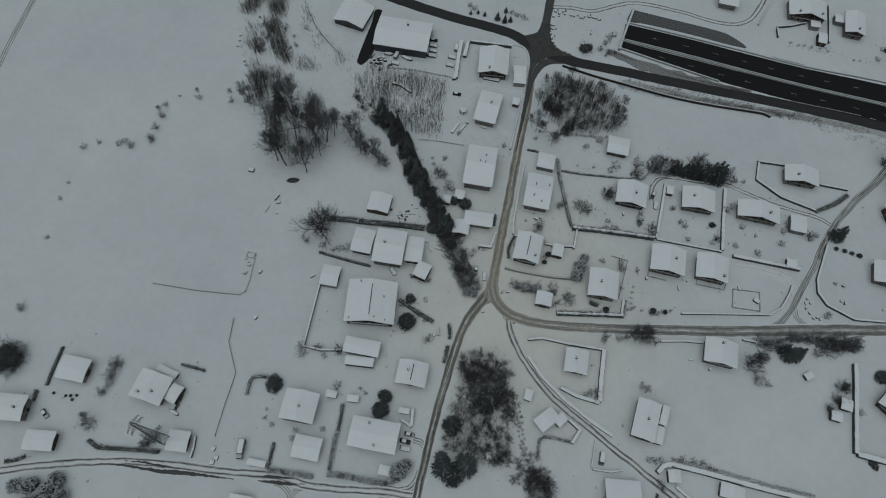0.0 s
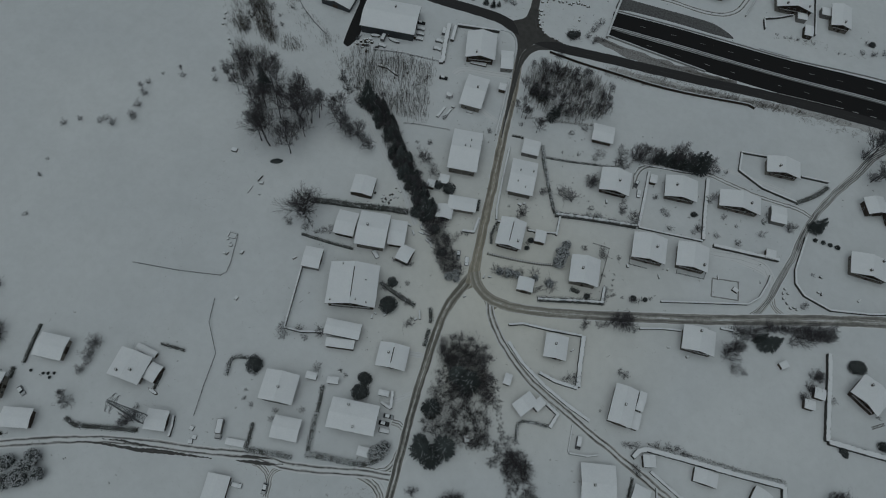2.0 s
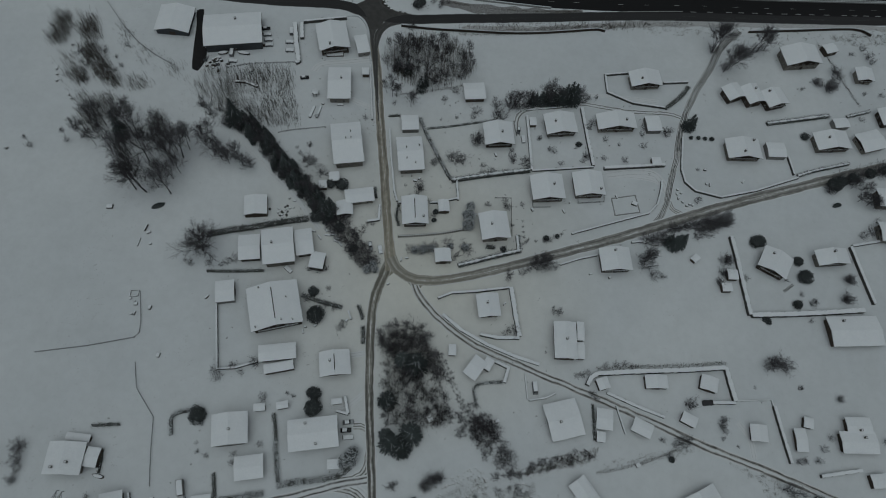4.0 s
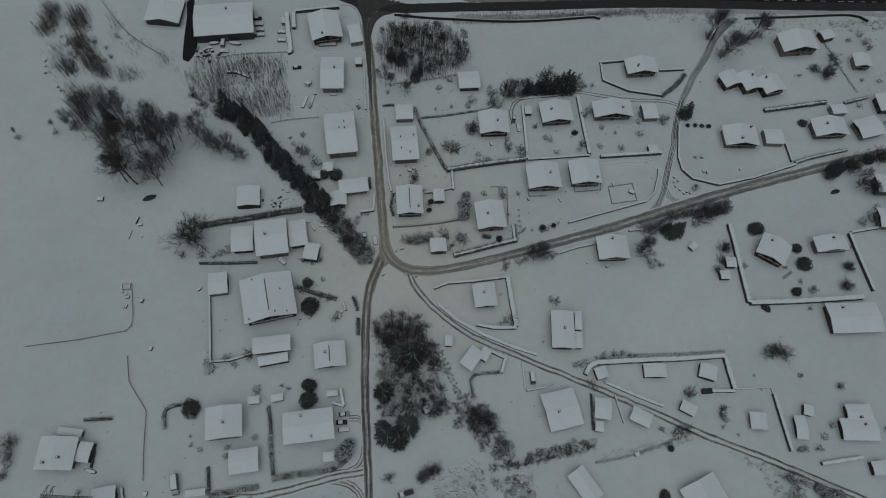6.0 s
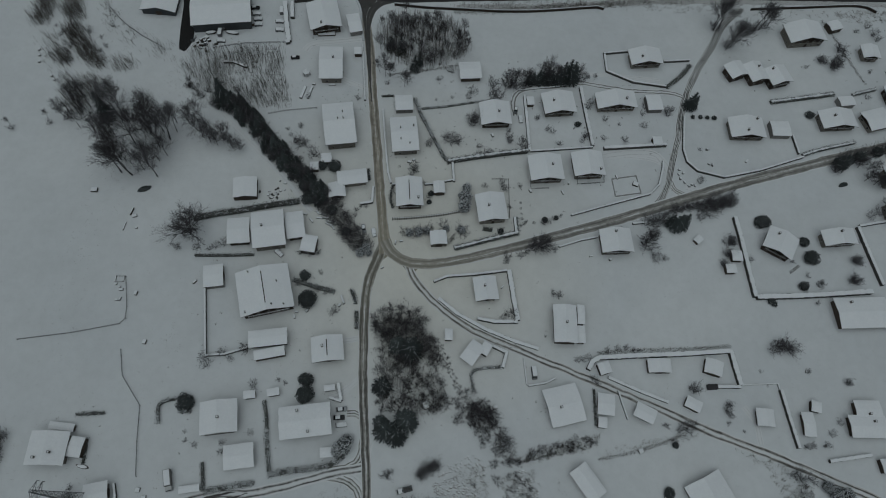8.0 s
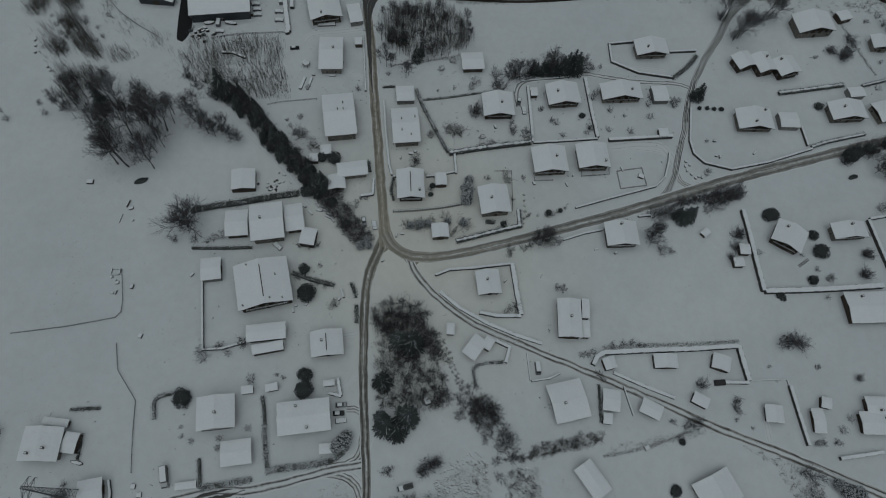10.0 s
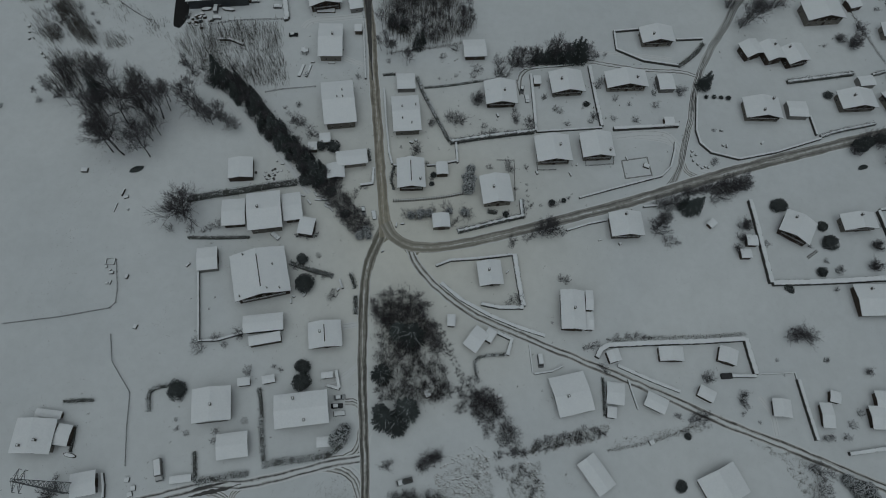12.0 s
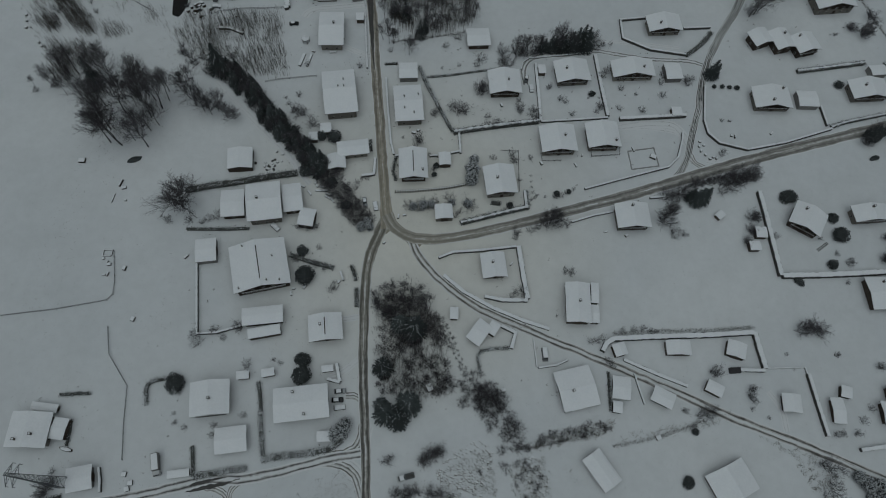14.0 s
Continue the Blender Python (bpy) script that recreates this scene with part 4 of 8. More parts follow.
SNOWY = [make_ball(41, 1.0, "snow_laden_bush", "evergreen bush speckled with clumps of snow"), make_ball(42, 0.95, "snow_laden_bush", "evergreen bush speckled with clumps of snow")]
USED = set()
PICK = random.Random(77)


def plant(kinds, x, y, sx, sz):
    """The next of a kind stands at (x, y): the first of each model itself, then copies."""
    ob = kinds[PICK.randrange(len(kinds))]
    s = PICK.uniform(0.92, 1.08)
    m = pose(x, y, 0, 0, 0, PICK.uniform(0, 360)) @ Matrix.Diagonal((sx * s, sx * PICK.uniform(0.92, 1.08), sz, 1))
    if ob.name in USED:
        copy_thing(ob, m @ Matrix.Diagonal([1 / v for v in ob.scale] + [1]))
    else:
        USED.add(ob.name)
        ob.matrix_basis = m


def bare_tree(x, y, high, spread=1.0):
    plant(SPREADING if spread >= 1.3 else TREES, x, y, high / 10.6 * spread * (0.8 if spread >= 1.3 else 0.9), high / 11.0)


LOW_SHRUBS = []


def bush(x, y, high, spread=1.0):
    if high <= 2.5 or y > 150 or x > 205:
        LOW_SHRUBS.append((x, y, high, spread))
        return
    plant(BUSHES, x, y, high / 2.7 * spread, high / 3.2)


def conifer(x, y, high, spread=1.0):
    plant(CONIFERS, x, y, high / 10 * spread * (1.25 if high < 10 else 1.0), high / 10)


def dark_conifer(x, y, high, spread=1.0):
    """A conifer with hardly any snow on it."""
    plant(CONIFERS[1:2], x, y, high / 10 * spread, high / 10)


def ball(x, y, high, radius):
    plant(BALLS, x, y, radius / 0.95, high / 1.9)


def snowy_tree(x, y, high):
    plant(SNOWY, x, y, high / 2.3, high / 2.2)


def inside(poly, x, y):
    hit = False
    for (ax, ay), (bx, by) in zip(poly, poly[1:] + poly[:1]):
        if (ay > y) != (by > y) and x < (bx - ax) * (y - ay) / (by - ay) + ax:
            hit = not hit
    return hit


def scattered(poly, count, seed, apart=0.0):
    rng = random.Random(seed)
    xs, ys = [p[0] for p in poly], [p[1] for p in poly]
    found, tries = [], 0
    while len(found) < count and tries < count * 60:
        tries += 1
        x, y = rng.uniform(min(xs), max(xs)), rng.uniform(min(ys), max(ys))
        if inside(poly, x, y) and all((x - a) ** 2 + (y - b) ** 2 > apart * apart for a, b in found):
            found.append((x, y))
    return found


def bare_wood(poly, count, low, high):
    for x, y in scattered(poly, count, int(poly[0][0]), 2.4):
        bare_tree(x, y, PICK.uniform(low, high))


SHRUB_SHAPES = []
for model in BUSHES:
    v, f = [], []
    for child in model.children:
        at = len(v)
        v += [tuple(q.co) for q in child.data.vertices]
        for p in child.data.polygons:
            q = [at + k for k in p.vertices]
            f += [(q[0], q[k], q[k + 1]) for k in range(1, len(q) - 1)]
    SHRUB_SHAPES.append((np.array(v), np.array(f)))


def bush_wood(poly, count, low, high):
    """Undergrowth nobody could count: many leafless shrubs grown into one another."""
    verts, faces, at = [], [], 0
    x0, y0 = poly[0]
    for x, y in scattered(poly, count, int(poly[0][1]), 1.2):
        v, f = SHRUB_SHAPES[PICK.randrange(len(SHRUB_SHAPES))]
        h, t = PICK.uniform(low, high), PICK.uniform(0, math.tau)
        turn = np.array(((math.cos(t), -math.sin(t), 0), (math.sin(t), math.cos(t), 0), (0, 0, 1)))
        verts.append(v @ turn.T * np.array((h / 2.8, h / 2.8, h / 3.2)) + np.array((x - x0, y - y0, 0)))
        faces.append(f + at)
        at += len(v)
    ob = from_lists("undergrowth", np.concatenate(verts).tolist(), np.concatenate(faces).tolist(), TWIG, None)
    ob.matrix_basis = pose(x0, y0, 0)
    tagged(ob, "tangle of leafless grey shrubs in snow", "undergrowth", kind="stuff")


def scrub(poly, count, high):
    """Dry weeds and brambles sticking out of the snow."""
    rng = random.Random(count)
    verts, faces = [], []
    x0, y0 = poly[0]
    for x, y in scattered(poly, count, count + 3):
        for _ in range(rng.randint(4, 10)):
            a = Vector((x - x0 + rng.gauss(0, 0.35), y - y0 + rng.gauss(0, 0.35), -0.05))
            b = a + Vector((rng.gauss(0, 0.5), rng.gauss(0, 0.5), rng.uniform(0.3, 1.2))) * high
            twig(rng, verts, faces, a, b, 0.04)
            twig(rng, verts, faces, (a + b) / 2, (a + b) / 2 + Vector((rng.gauss(0, 0.5), rng.gauss(0, 0.5), 0.2)) * high, 0.03)
    ob = from_lists("dry_scrub", verts, faces, WEED, None)
    ob.matrix_basis = pose(x0, y0, 0)
    tagged(ob, "dry brown weeds and brambles poking through snow", "scrub", kind="stuff")


def clods(poly, count):
    """Rough turned earth: uneven dark clods, each under a cap of snow."""
    rng = random.Random(count)
    x0, y0 = poly[0]
    earth, cap = ([], []), ([], [])
    for x, y in scattered(poly, count, count + 9):
        if noise.noise(Vector((x * 0.12, y * 0.12, 3.0))) < rng.uniform(-0.5, 0.3):
            continue
        s = rng.uniform(0.16, 0.46)
        for (verts, faces), grow_by, dx, dy, low, high in ((earth, 1.0, 0, 0, -0.05, 0.4), (cap, 0.9, 0.05, 0.1, 0.05, 0.46)):
            at = len(verts)
            turn = rng.uniform(0, math.tau)
            for z, r in ((low, 1.0), (high * 0.8, 0.75)):
                for k in range(6):
                    t = turn + math.tau * k / 6
                    q = r * s * grow_by * rng.uniform(0.7, 1.25)
                    verts.append(Vector((x - x0 + dx + math.cos(t) * q * 1.3, y - y0 + dy + math.sin(t) * q, z * s * 1.3)))
            verts.append(Vector((x - x0 + dx, y - y0 + dy, high * s * 1.3)))
            for k in range(6):
                j = (k + 1) % 6
                faces.append((at + k, at + j, at + 6 + j, at + 6 + k))
                faces.append((at + 6 + k, at + 6 + j, at + 12))
    ob = from_lists("earth_clods", *earth, WEED, None)
    ob.matrix_basis = pose(x0, y0, 0)
    tagged(ob, "rough turned earth clods capped with snow", "earth", kind="stuff")
    from_lists("snow_cap", *cap, SNOW, ob, kind="stuff")


def saplings(poly, count, high, gaps=1.0):
    """A thicket of thin young stems, with open gaps in it."""
    rng = random.Random(count)
    verts, faces = [], []
    x0, y0 = poly[0]
    for x, y in scattered(poly, count, count + 5):
        x, y = x + rng.gauss(0, 1.4), y + rng.gauss(0, 1.4)
        thick = 1.1 * noise.noise(Vector((x * 0.1, y * 0.1, count))) + 0.8 * noise.noise(Vector((x * 0.4, y * 0.4, 0)))
        if thick * gaps < rng.uniform(-0.75, 0.25):
            continue
        h = high * rng.uniform(0.35, 0.95) * (1.0 + 0.5 * max(0.0, thick))
        a = Vector((x - x0, y - y0, -0.1))
        b = a + Vector((rng.gauss(0, 0.09), rng.gauss(0, 0.09), 1)) * h
        limb(verts, faces, a, b, 0.045, 0.018)
        for _ in range(6):
            s = rng.uniform(0.25, 0.9)
            c = a + (b - a) * s
            t = rng.uniform(0, math.tau)
            twig(rng, verts, faces, c, c + Vector((math.cos(t) * 0.32, math.sin(t) * 0.32, 0.9)) * (h * 0.3), 0.026)
    ob = from_lists("thicket", verts, faces, SCRUB, None)
    ob.matrix_basis = pose(x0, y0, 0)
    tagged(ob, "thicket of thin bare young stems in snow", "thicket", kind="stuff")


def conifer_belt(points, low, high):
    line = smoothed(points, 2.1)
    for c, s in zip(line, sides(line)):
        for k in (-1.5, -0.5, 0.5, 1.5):
            p = c + s * (k * 2.1 + PICK.uniform(-0.8, 0.8))
            h = PICK.uniform(low, high) * (1.0 if abs(k) < 1 else 0.75)
            u = PICK.random()
            if u < 0.55:
                plant(CONIFERS[1:2], p[0], p[1], h / 10 * 1.2, h / 10)
            elif u < 0.75:
                bare_tree(p[0], p[1], h)
            else:
                bush(p[0], p[1], h * 0.5)


# ---- the village, house by house ----
house(-48.3, 5.3, 12.9, 13.5, 16.5, 5.5, 'h', 'cream', chimneys=[(-2.3, 0.7)])
house(-45.1, -21.4, 17.6, 20.9, 19.0, 5.5, 'v', 'wood', chimneys=[(-5.0, 8.3), (2.2, -7.6), (6.6, -8.4), (-8.3, -8.7), (5.3, 1.8)], balcony=1, ridge_cap=True)
house(-17.6, -42.7, 10.9, 12.3, 10.2, 4, 'v', 'cream', chimneys=[(-1.7, 0.7)], ridge_cap=True)
house(-53.1, -71.3, 10.9, 13.5, 12.0, 5, 'v', 'cream', chimneys=[(0.3, -0.5)], balcony=1)
house(-43.7, -84.2, 11.4, 10.7, 8.7, 3.2, 'h', 'grey')
house(-21.8, -70.5, 11.1, 18.9, 11.8, 5.2, 'h', 'cream', chimneys=[(-2.6, 3.8), (0.9, -4.1)])
house(-110.1, -86.2, 2.8, 13.4, 11.7, 4.5, 'v', 'cream', chimneys=[(-3.0, -3.4), (2.0, -1.6)])
house(-26.1, 60.1, 12.1, 14.0, 22.1, 5.4, 'h', 'cream', chimneys=[(2.0, 4.8), (-0.4, 0.9), (2.0, 0.7)])
house(-34.4, 94.4, 6.3, 11.1, 18.9, 4.5, 'h', 'cream', chimneys=[(1.0, 1.2)])
house(3.3, 58.0, 9.6, 12.1, 18.3, 4.6, 'h', 'cream', chimneys=[(-1.6, 2.1), (-1.8, -3.6), (4.4, 2.9), (2.0, -5.9)])
house(-17.2, 33.9, 13.1, 13.0, 7.1, 4, 'h', 'cream')
house(-23.1, 27.3, 10.7, 7.3, 7.0, 3.4, 'v', 'cream', balcony=1)
house(8.0, 28.7, 7.1, 11.7, 14.1, 4.6, 'v', 'wood', chimneys=[(3.7, -3.7)], balcony=1, ridge_cap=True)
house(43.7, 24.5, 10.3, 12.9, 13.3, 4.8, 'v', 'cream', chimneys=[(-1.4, -0.1)])
house(42.7, -12.6, 10.1, 9.6, 10.4, 3.6, 'v', 'cream', chimneys=[(-0.5, 0.6)])
house(44.0, 74.0, 7.7, 14.3, 12.7, 4.2, 'v', 'wood', chimneys=[(1.4, -0.6)], balcony=1)
house(73.7, 83.1, 10.1, 15.4, 11.8, 4.2, 'v', 'cream', chimneys=[(-2.8, 0.2)], balcony=1)
house(101.1, 87.5, 8.2, 19.5, 9.2, 4.2, 'v', 'cream', chimneys=[(4.3, -0.8)], balcony=1)
house(117.1, 115.6, 9.2, 16.2, 9.6, 4.2, 'v', 'cream', chimneys=[(-2.7, -1.5)], balcony=1)
house(67.4, 46.8, 8.2, 15.3, 13.0, 4.6, 'v', 'cream', chimneys=[(2.7, 0.3)], balcony=1)
house(86.5, 50.6, 7.9, 14.2, 12.5, 4.6, 'v', 'cream', chimneys=[(4.8, -3.6)], balcony=1)
house(161.9, 112.4, 25.3, 10.0, 8.9, 4.5, 'v', 'wood')
house(171.6, 112.0, 19.0, 9.4, 11.3, 4.8, 'v', 'wood', chimneys=[(1.5, 1.8)])
house(182.6, 111.1, 19.8, 11.7, 10.5, 4.8, 'v', 'wood', chimneys=[(-2.3, 3.2)], balcony=1)
house(162.9, 78.6, 4.6, 17.0, 11.3, 4, 'v', 'cream', chimneys=[(-1.2, -3.2), (5.0, 3.9)], balcony=1)
house(208.3, 88.1, 8.6, 17.6, 10.3, 4.2, 'v', 'cream', chimneys=[(-2.8, 0.5)], balcony=1)
house(200.7, 140.1, 11.3, 20.0, 12.4, 5.2, 'v', 'cream')
house(234.0, 132.4, 2.1, 9.2, 8.5, 4, 'v', 'cream', balcony=1)
house(228.5, 90.6, 19.6, 13.2, 11.1, 3.6, 'h', 'cream')
house(241.4, 106.4, 7.2, 10.3, 10.3, 4, 'v', 'wood')
house(169.6, 19.0, -27.2, 13.4, 11.4, 4.6, 'v', 'wood', chimneys=[(-2.7, 2.5)], balcony=1)
house(196.6, 24.3, 8.7, 15.4, 7.6, 4.2, 'v', 'cream', chimneys=[(-0.2, 1.6)], balcony=1)
house(231.4, 58.0, 1.8, 14.8, 9.8, 5, 'h', 'cream')
house(228.1, 39.8, 1.1, 13.3, 9.9, 4.5, 'h', 'cream')
house(97.5, 13.5, 6.8, 13.8, 11.0, 4.6, 'v', 'cream', chimneys=[(-0.4, 3.3)], balcony=1)
house(-41.7, 122.8, 16.1, 15.4, 17.3, 4.8, 'v', 'wood', chimneys=[(-2.1, -6.6)], balcony=1)
house(104.9, 227.5, 9.9, 20.4, 14.3, 4.6, 'v', 'cream', chimneys=[(-5.3, -6.6), (7.0, -4.5)], balcony=1)
house(131.0, 227.0, 5.9, 11.1, 16.6, 4.6, 'v', 'cream', chimneys=[(0.9, -6.1)], balcony=1)
house(63.3, 216.6, 6.9, 10.7, 8.2, 4, 'h', 'cream')
house(-156.8, -113.5, 16.5, 15.9, 10.1, 5, 'h', 'cream', chimneys=[(4.5, -0.1)])
house(175.4, 231.3, 2.0, 13.4, 13.3, 4.2, 'v', 'wood', balcony=1)

# barns and sheds
barn(-60.6, 4.2, 10.0, 9.2, 11.7, 3.6, 'h', 'wood')
barn(-38.1, 8.9, 14.3, 7.7, 12.3, 3.6, 'h', 'wood')
barn(-40.8, -40.2, 11.0, 14.8, 6.7, 4, 'h', 'wood')
barn(-89.8, -100.1, 15.2, 8.2, 7.8, 3.4, 'h', 'grey')
barn(31.3, 98.2, 8.8, 10.5, 9.9, 3.2, 'h', 'wood')
barn(200.8, -9.7, 6.1, 23.0, 13.4, 3.0, 'h', 'wood', chimneys=[(-4.7, 4.3)])
barn(75.0, -25.2, 1.9, 9.5, 15.9, 4.4, 'v', 'wood', chimneys=[(0.3, 0.1)])
barn(74.4, -57.2, 16.9, 13.6, 14.7, 2.6, 'h', 'wood', chimneys=[(-1.8, -0.8)])
barn(90.5, -55.8, -3.5, 6.6, 8.2, 3.2, 'h', 'wood')
barn(105.5, -58.0, -22.4, 8.1, 5.8, 3.2, 'h', 'wood')
barn(38.5, -39.6, -32.7, 6.0, 9.3, 3.2, 'h', 'wood')
barn(82.8, -84.5, 37.8, 7.6, 12.7, 2.7, 'v', 'wood')
barn(127.8, -85.1, 28.6, 15.5, 11.3, 2.6, 'v', 'wood')
barn(152.9, -56.1, -1.3, 7.0, 6.7, 2.4, 'v', 'wood')
barn(169.7, -57.4, 1.2, 4.7, 9.3, 2.2, 'h', 'wood')
barn(193.3, -56.6, 3.0, 15.1, 8.6, 2.6, 'h', 'wood', chimneys=[(2.2, 1.8)])
barn(194.4, -50.2, 3.0, 10.6, 7.4, 2.6, 'h', 'wood', chimneys=[(-0.3, -1.7)])
barn(-91.0, 120.5, 11.9, 28.6, 20.0, 5.5, 'h', 'metal', chimneys=[(1.5, 5.0)])
barn(-121.6, 125.4, 0.9, 17.3, 16.9, 3.2, 'v', 'metal')
barn(-142.4, -91.3, 10.3, 11.8, 9.6, 3.6, 'h', 'cream')
barn(-137.8, -119.2, 18.0, 11.3, 7.5, 3.4, 'h', 'wood')
cabin(-62.0, 24.9, 9.5, 10.1, 9.7, 3, 'v', 'wood')
cabin(-31.2, 1.1, -4.6, 6.2, 7.5, 3.2, 'h', 'wood')
cabin(-66.9, -16.2, 12.1, 7.8, 9.5, 2.8, 'h', 'grey')
cabin(-39.4, -45.9, 15.4, 11.7, 3.8, 3, 'h', 'wood')
cabin(-44.2, -62.0, 11.1, 4.4, 3.0, 2.2, 'h', 'wood')
cabin(-35.6, -60.4, 15.2, 4.6, 2.9, 2.2, 'h', 'wood')
cabin(-14.9, -57.3, 11.3, 4.2, 2.3, 2.3, 'h', 'grey')
cabin(-101.1, -85.0, -3.0, 5.0, 7.1, 3, 'h', 'wood')
cabin(-23.1, 104.6, 6.9, 3.6, 4.3, 2.4, 'h', 'wood')
cabin(1.6, 76.3, 8.2, 8.2, 8.4, 2.8, 'h', 'grey')
cabin(-29.9, 43.2, 11.9, 4.7, 4.8, 2.6, 'h', 'wood')
cabin(-34.5, 38.7, 8.3, 3.7, 4.0, 2.4, 'h', 'wood')
cabin(20.7, 33.3, 8.0, 5.0, 6.0, 2.6, 'v', 'wood')
cabin(22.0, 8.8, 8.8, 7.1, 6.4, 2.8, 'v', 'cream')
cabin(60.6, 84.2, 7.0, 3.4, 4.7, 2.2, 'h', 'wood')
cabin(119.8, 89.2, 8.1, 7.4, 8.8, 2.8, 'h', 'grey')
cabin(120.1, 67.8, 6.0, 4.5, 4.6, 2.2, 'h', 'wood')
cabin(179.8, 80.5, 3.6, 9.2, 8.4, 2.8, 'h', 'grey')
cabin(215.8, 100.4, 11.2, 7.9, 5.6, 2.8, 'h', 'grey')
cabin(219.1, 149.0, 21.3, 7.1, 6.0, 2.8, 'h', 'wood')
cabin(150.4, 12.1, 2.5, 4.6, 4.8, 2.3, 'h', 'wood')
cabin(147.1, 5.8, 5.9, 4.5, 4.0, 2.3, 'h', 'wood')
cabin(134.6, 18.7, 44.2, 3.8, 3.0, 1.6, 'h', 'wood')
cabin(81.6, -20.5, 0.4, 3.0, 8.2, 3.4, 'h', 'wood')
cabin(81.7, -28.6, 1.8, 3.2, 7.1, 2.6, 'h', 'wood')
cabin(90.7, -41.5, 19.7, 4.9, 4.8, 2.6, 'v', 'wood')
cabin(112.8, -38.9, 3.8, 9.4, 5.6, 2.3, 'v', 'wood')
cabin(134.7, -37.8, -14.2, 7.2, 6.2, 2.4, 'v', 'wood')
cabin(125.1, -53.0, -24.3, 6.3, 4.5, 2.2, 'h', 'wood')
cabin(89.1, -62.6, -3.7, 3.4, 4.1, 2.4, 'h', 'wood')
cabin(43.6, -37.5, -27.7, 3.8, 5.1, 2.8, 'h', 'wood')
cabin(28.8, -32.8, 2.6, 3.1, 4.7, 2.3, 'h', 'wood')
cabin(174.1, -50.3, -10.2, 4.0, 4.4, 2.0, 'h', 'wood')
cabin(199.0, -70.7, 8.0, 6.9, 5.4, 2.2, 'h', 'wood')
cabin(-26.8, 121.2, 17.6, 6.4, 11.6, 2.8, 'h', 'grey')
cabin(111.1, 219.5, 10.4, 5.4, 4.8, 2.8, 'h', 'grey')
cabin(116.1, 210.6, 5.5, 4.7, 7.7, 2.8, 'h', 'wood')
cabin(123.3, 229.1, 7.9, 5.4, 5.8, 2.8, 'h', 'grey')
cabin(-57.2, -113.4, 12.0, 8.6, 10.5, 2.6, 'v', 'wood')
cabin(-13.0, -80.6, 8.0, 4.6, 3.6, 2.0, 'h', 'wood')
cabin(-59.2, -96.1, 11.3, 7.2, 2.5, 1.2, 'h', 'wood')
cabin(-108.7, -78.3, -2.4, 9.1, 2.9, 1.6, 'h', 'grey')

# ---- garden walls, fences, hedges ----
wall([(-69.7, -21.1), (-63.7, -48.2), (-56.7, -47.2), (-48.5, -43.9)], 1.3, 0.7)
wall([(21.4, -10.4), (27.0, -7.5), (37.6, -5.8), (51.5, -2.8)], 1.2, 0.9)
wall([(52.4, -2.7), (54.5, -15.0), (56.4, -24.3)], 1.3, 1.8)
wall([(56.4, -24.8), (47.1, -25.6), (40.0, -24.7)], 1.2, 1.3)
wall([(23.9, -17.3), (31.9, -23.3), (43.4, -28.9), (54.9, -32.8), (64.9, -35.3)], 0.7, 1.3)
wall([(92.6, -44.6), (104.3, -48.9), (115.8, -52.6)], 0.7, 1.2)
wall([(84.6, -42.3), (86.2, -39.1), (89.0, -37.2), (103.0, -35.3), (124.7, -32.8), (142.6, -30.2)], 1.5, 1.8)
wall([(143.0, -30.1), (144.1, -37.1), (145.4, -43.9)], 1.5, 1.8)
wall([(145.3, -44.5), (135.9, -45.1)], 1.2, 1.2)
wall([(152.5, 31.5), (153.8, 21.5), (155.0, 8.8), (156.6, -5.8)], 1.6, 1.7)
wall([(157.1, -5.8), (172.8, -4.1), (189.2, -1.9), (208.1, 1.0)], 1.6, 2.0)
wall([(161.5, -44.5), (163.3, -55.8), (165.2, -66.6)], 1.4, 1.2)
wall([(208.3, 31.9), (210.8, 18.6), (213.7, 4.4)], 1.5, 1.3)
wall([(209.3, 32.6), (224.5, 36.6)], 1.2, 1)
wall([(73.7, 10.2), (82.9, 14.1), (90.6, 16.5)], 0.9, 0.7)
wall([(106.3, 24.3), (111.8, 25.4)], 0.9, 0.7)
wall([(176.4, -70.5), (193.3, -67.0)], 1.2, 1.3)
wall([(134.6, 83.9), (132.6, 65.4), (133.8, 58.7), (138.3, 54.3), (150.4, 52.1), (168.0, 57.6), (189.5, 66.9)], 1.2, 0.8)
wall([(79.2, 25.9), (91.4, 30.8), (104.7, 36.0), (115.3, 40.1), (119.6, 45.2), (122.0, 54.0), (122.5, 58.1)], 1.0, 0.7)
wall([(95.0, 62.0), (108.8, 64.3), (124.5, 66.9)], 1.5, 1.4)
wall([(57.9, 88.1), (59.4, 72.6), (60.6, 57.5)], 1.1, 1.2)
wall([(85.1, 95.9), (87.7, 77.2), (90.0, 63.0)], 1.2, 1.5)
wall([(51.6, 84.5), (52.3, 88.7), (55.0, 91.3), (63.8, 93.2), (83.6, 97.7)], 0.4, 0.4)
wall([(60.8, 57.2), (73.9, 59.5), (90.0, 62.4)], 0.9, 0.8)
wall([(97.6, 117.4), (98.3, 107.3), (111.0, 102.1), (127.2, 101.0)], 1.2, 0.8)
wall([(97.1, 118.1), (110.2, 121.0)], 1.2, 0.7)
wall([(127.4, 116.5), (140.5, 118.7)], 1.2, 0.7)
wall([(-7.9, 72.9), (-5.1, 55.2), (-2.3, 39.8), (-0.5, 34.4)], 0.9, 0.8)
wall([(0.2, 33.9), (2.1, 34.1)], 0.9, 0.8)
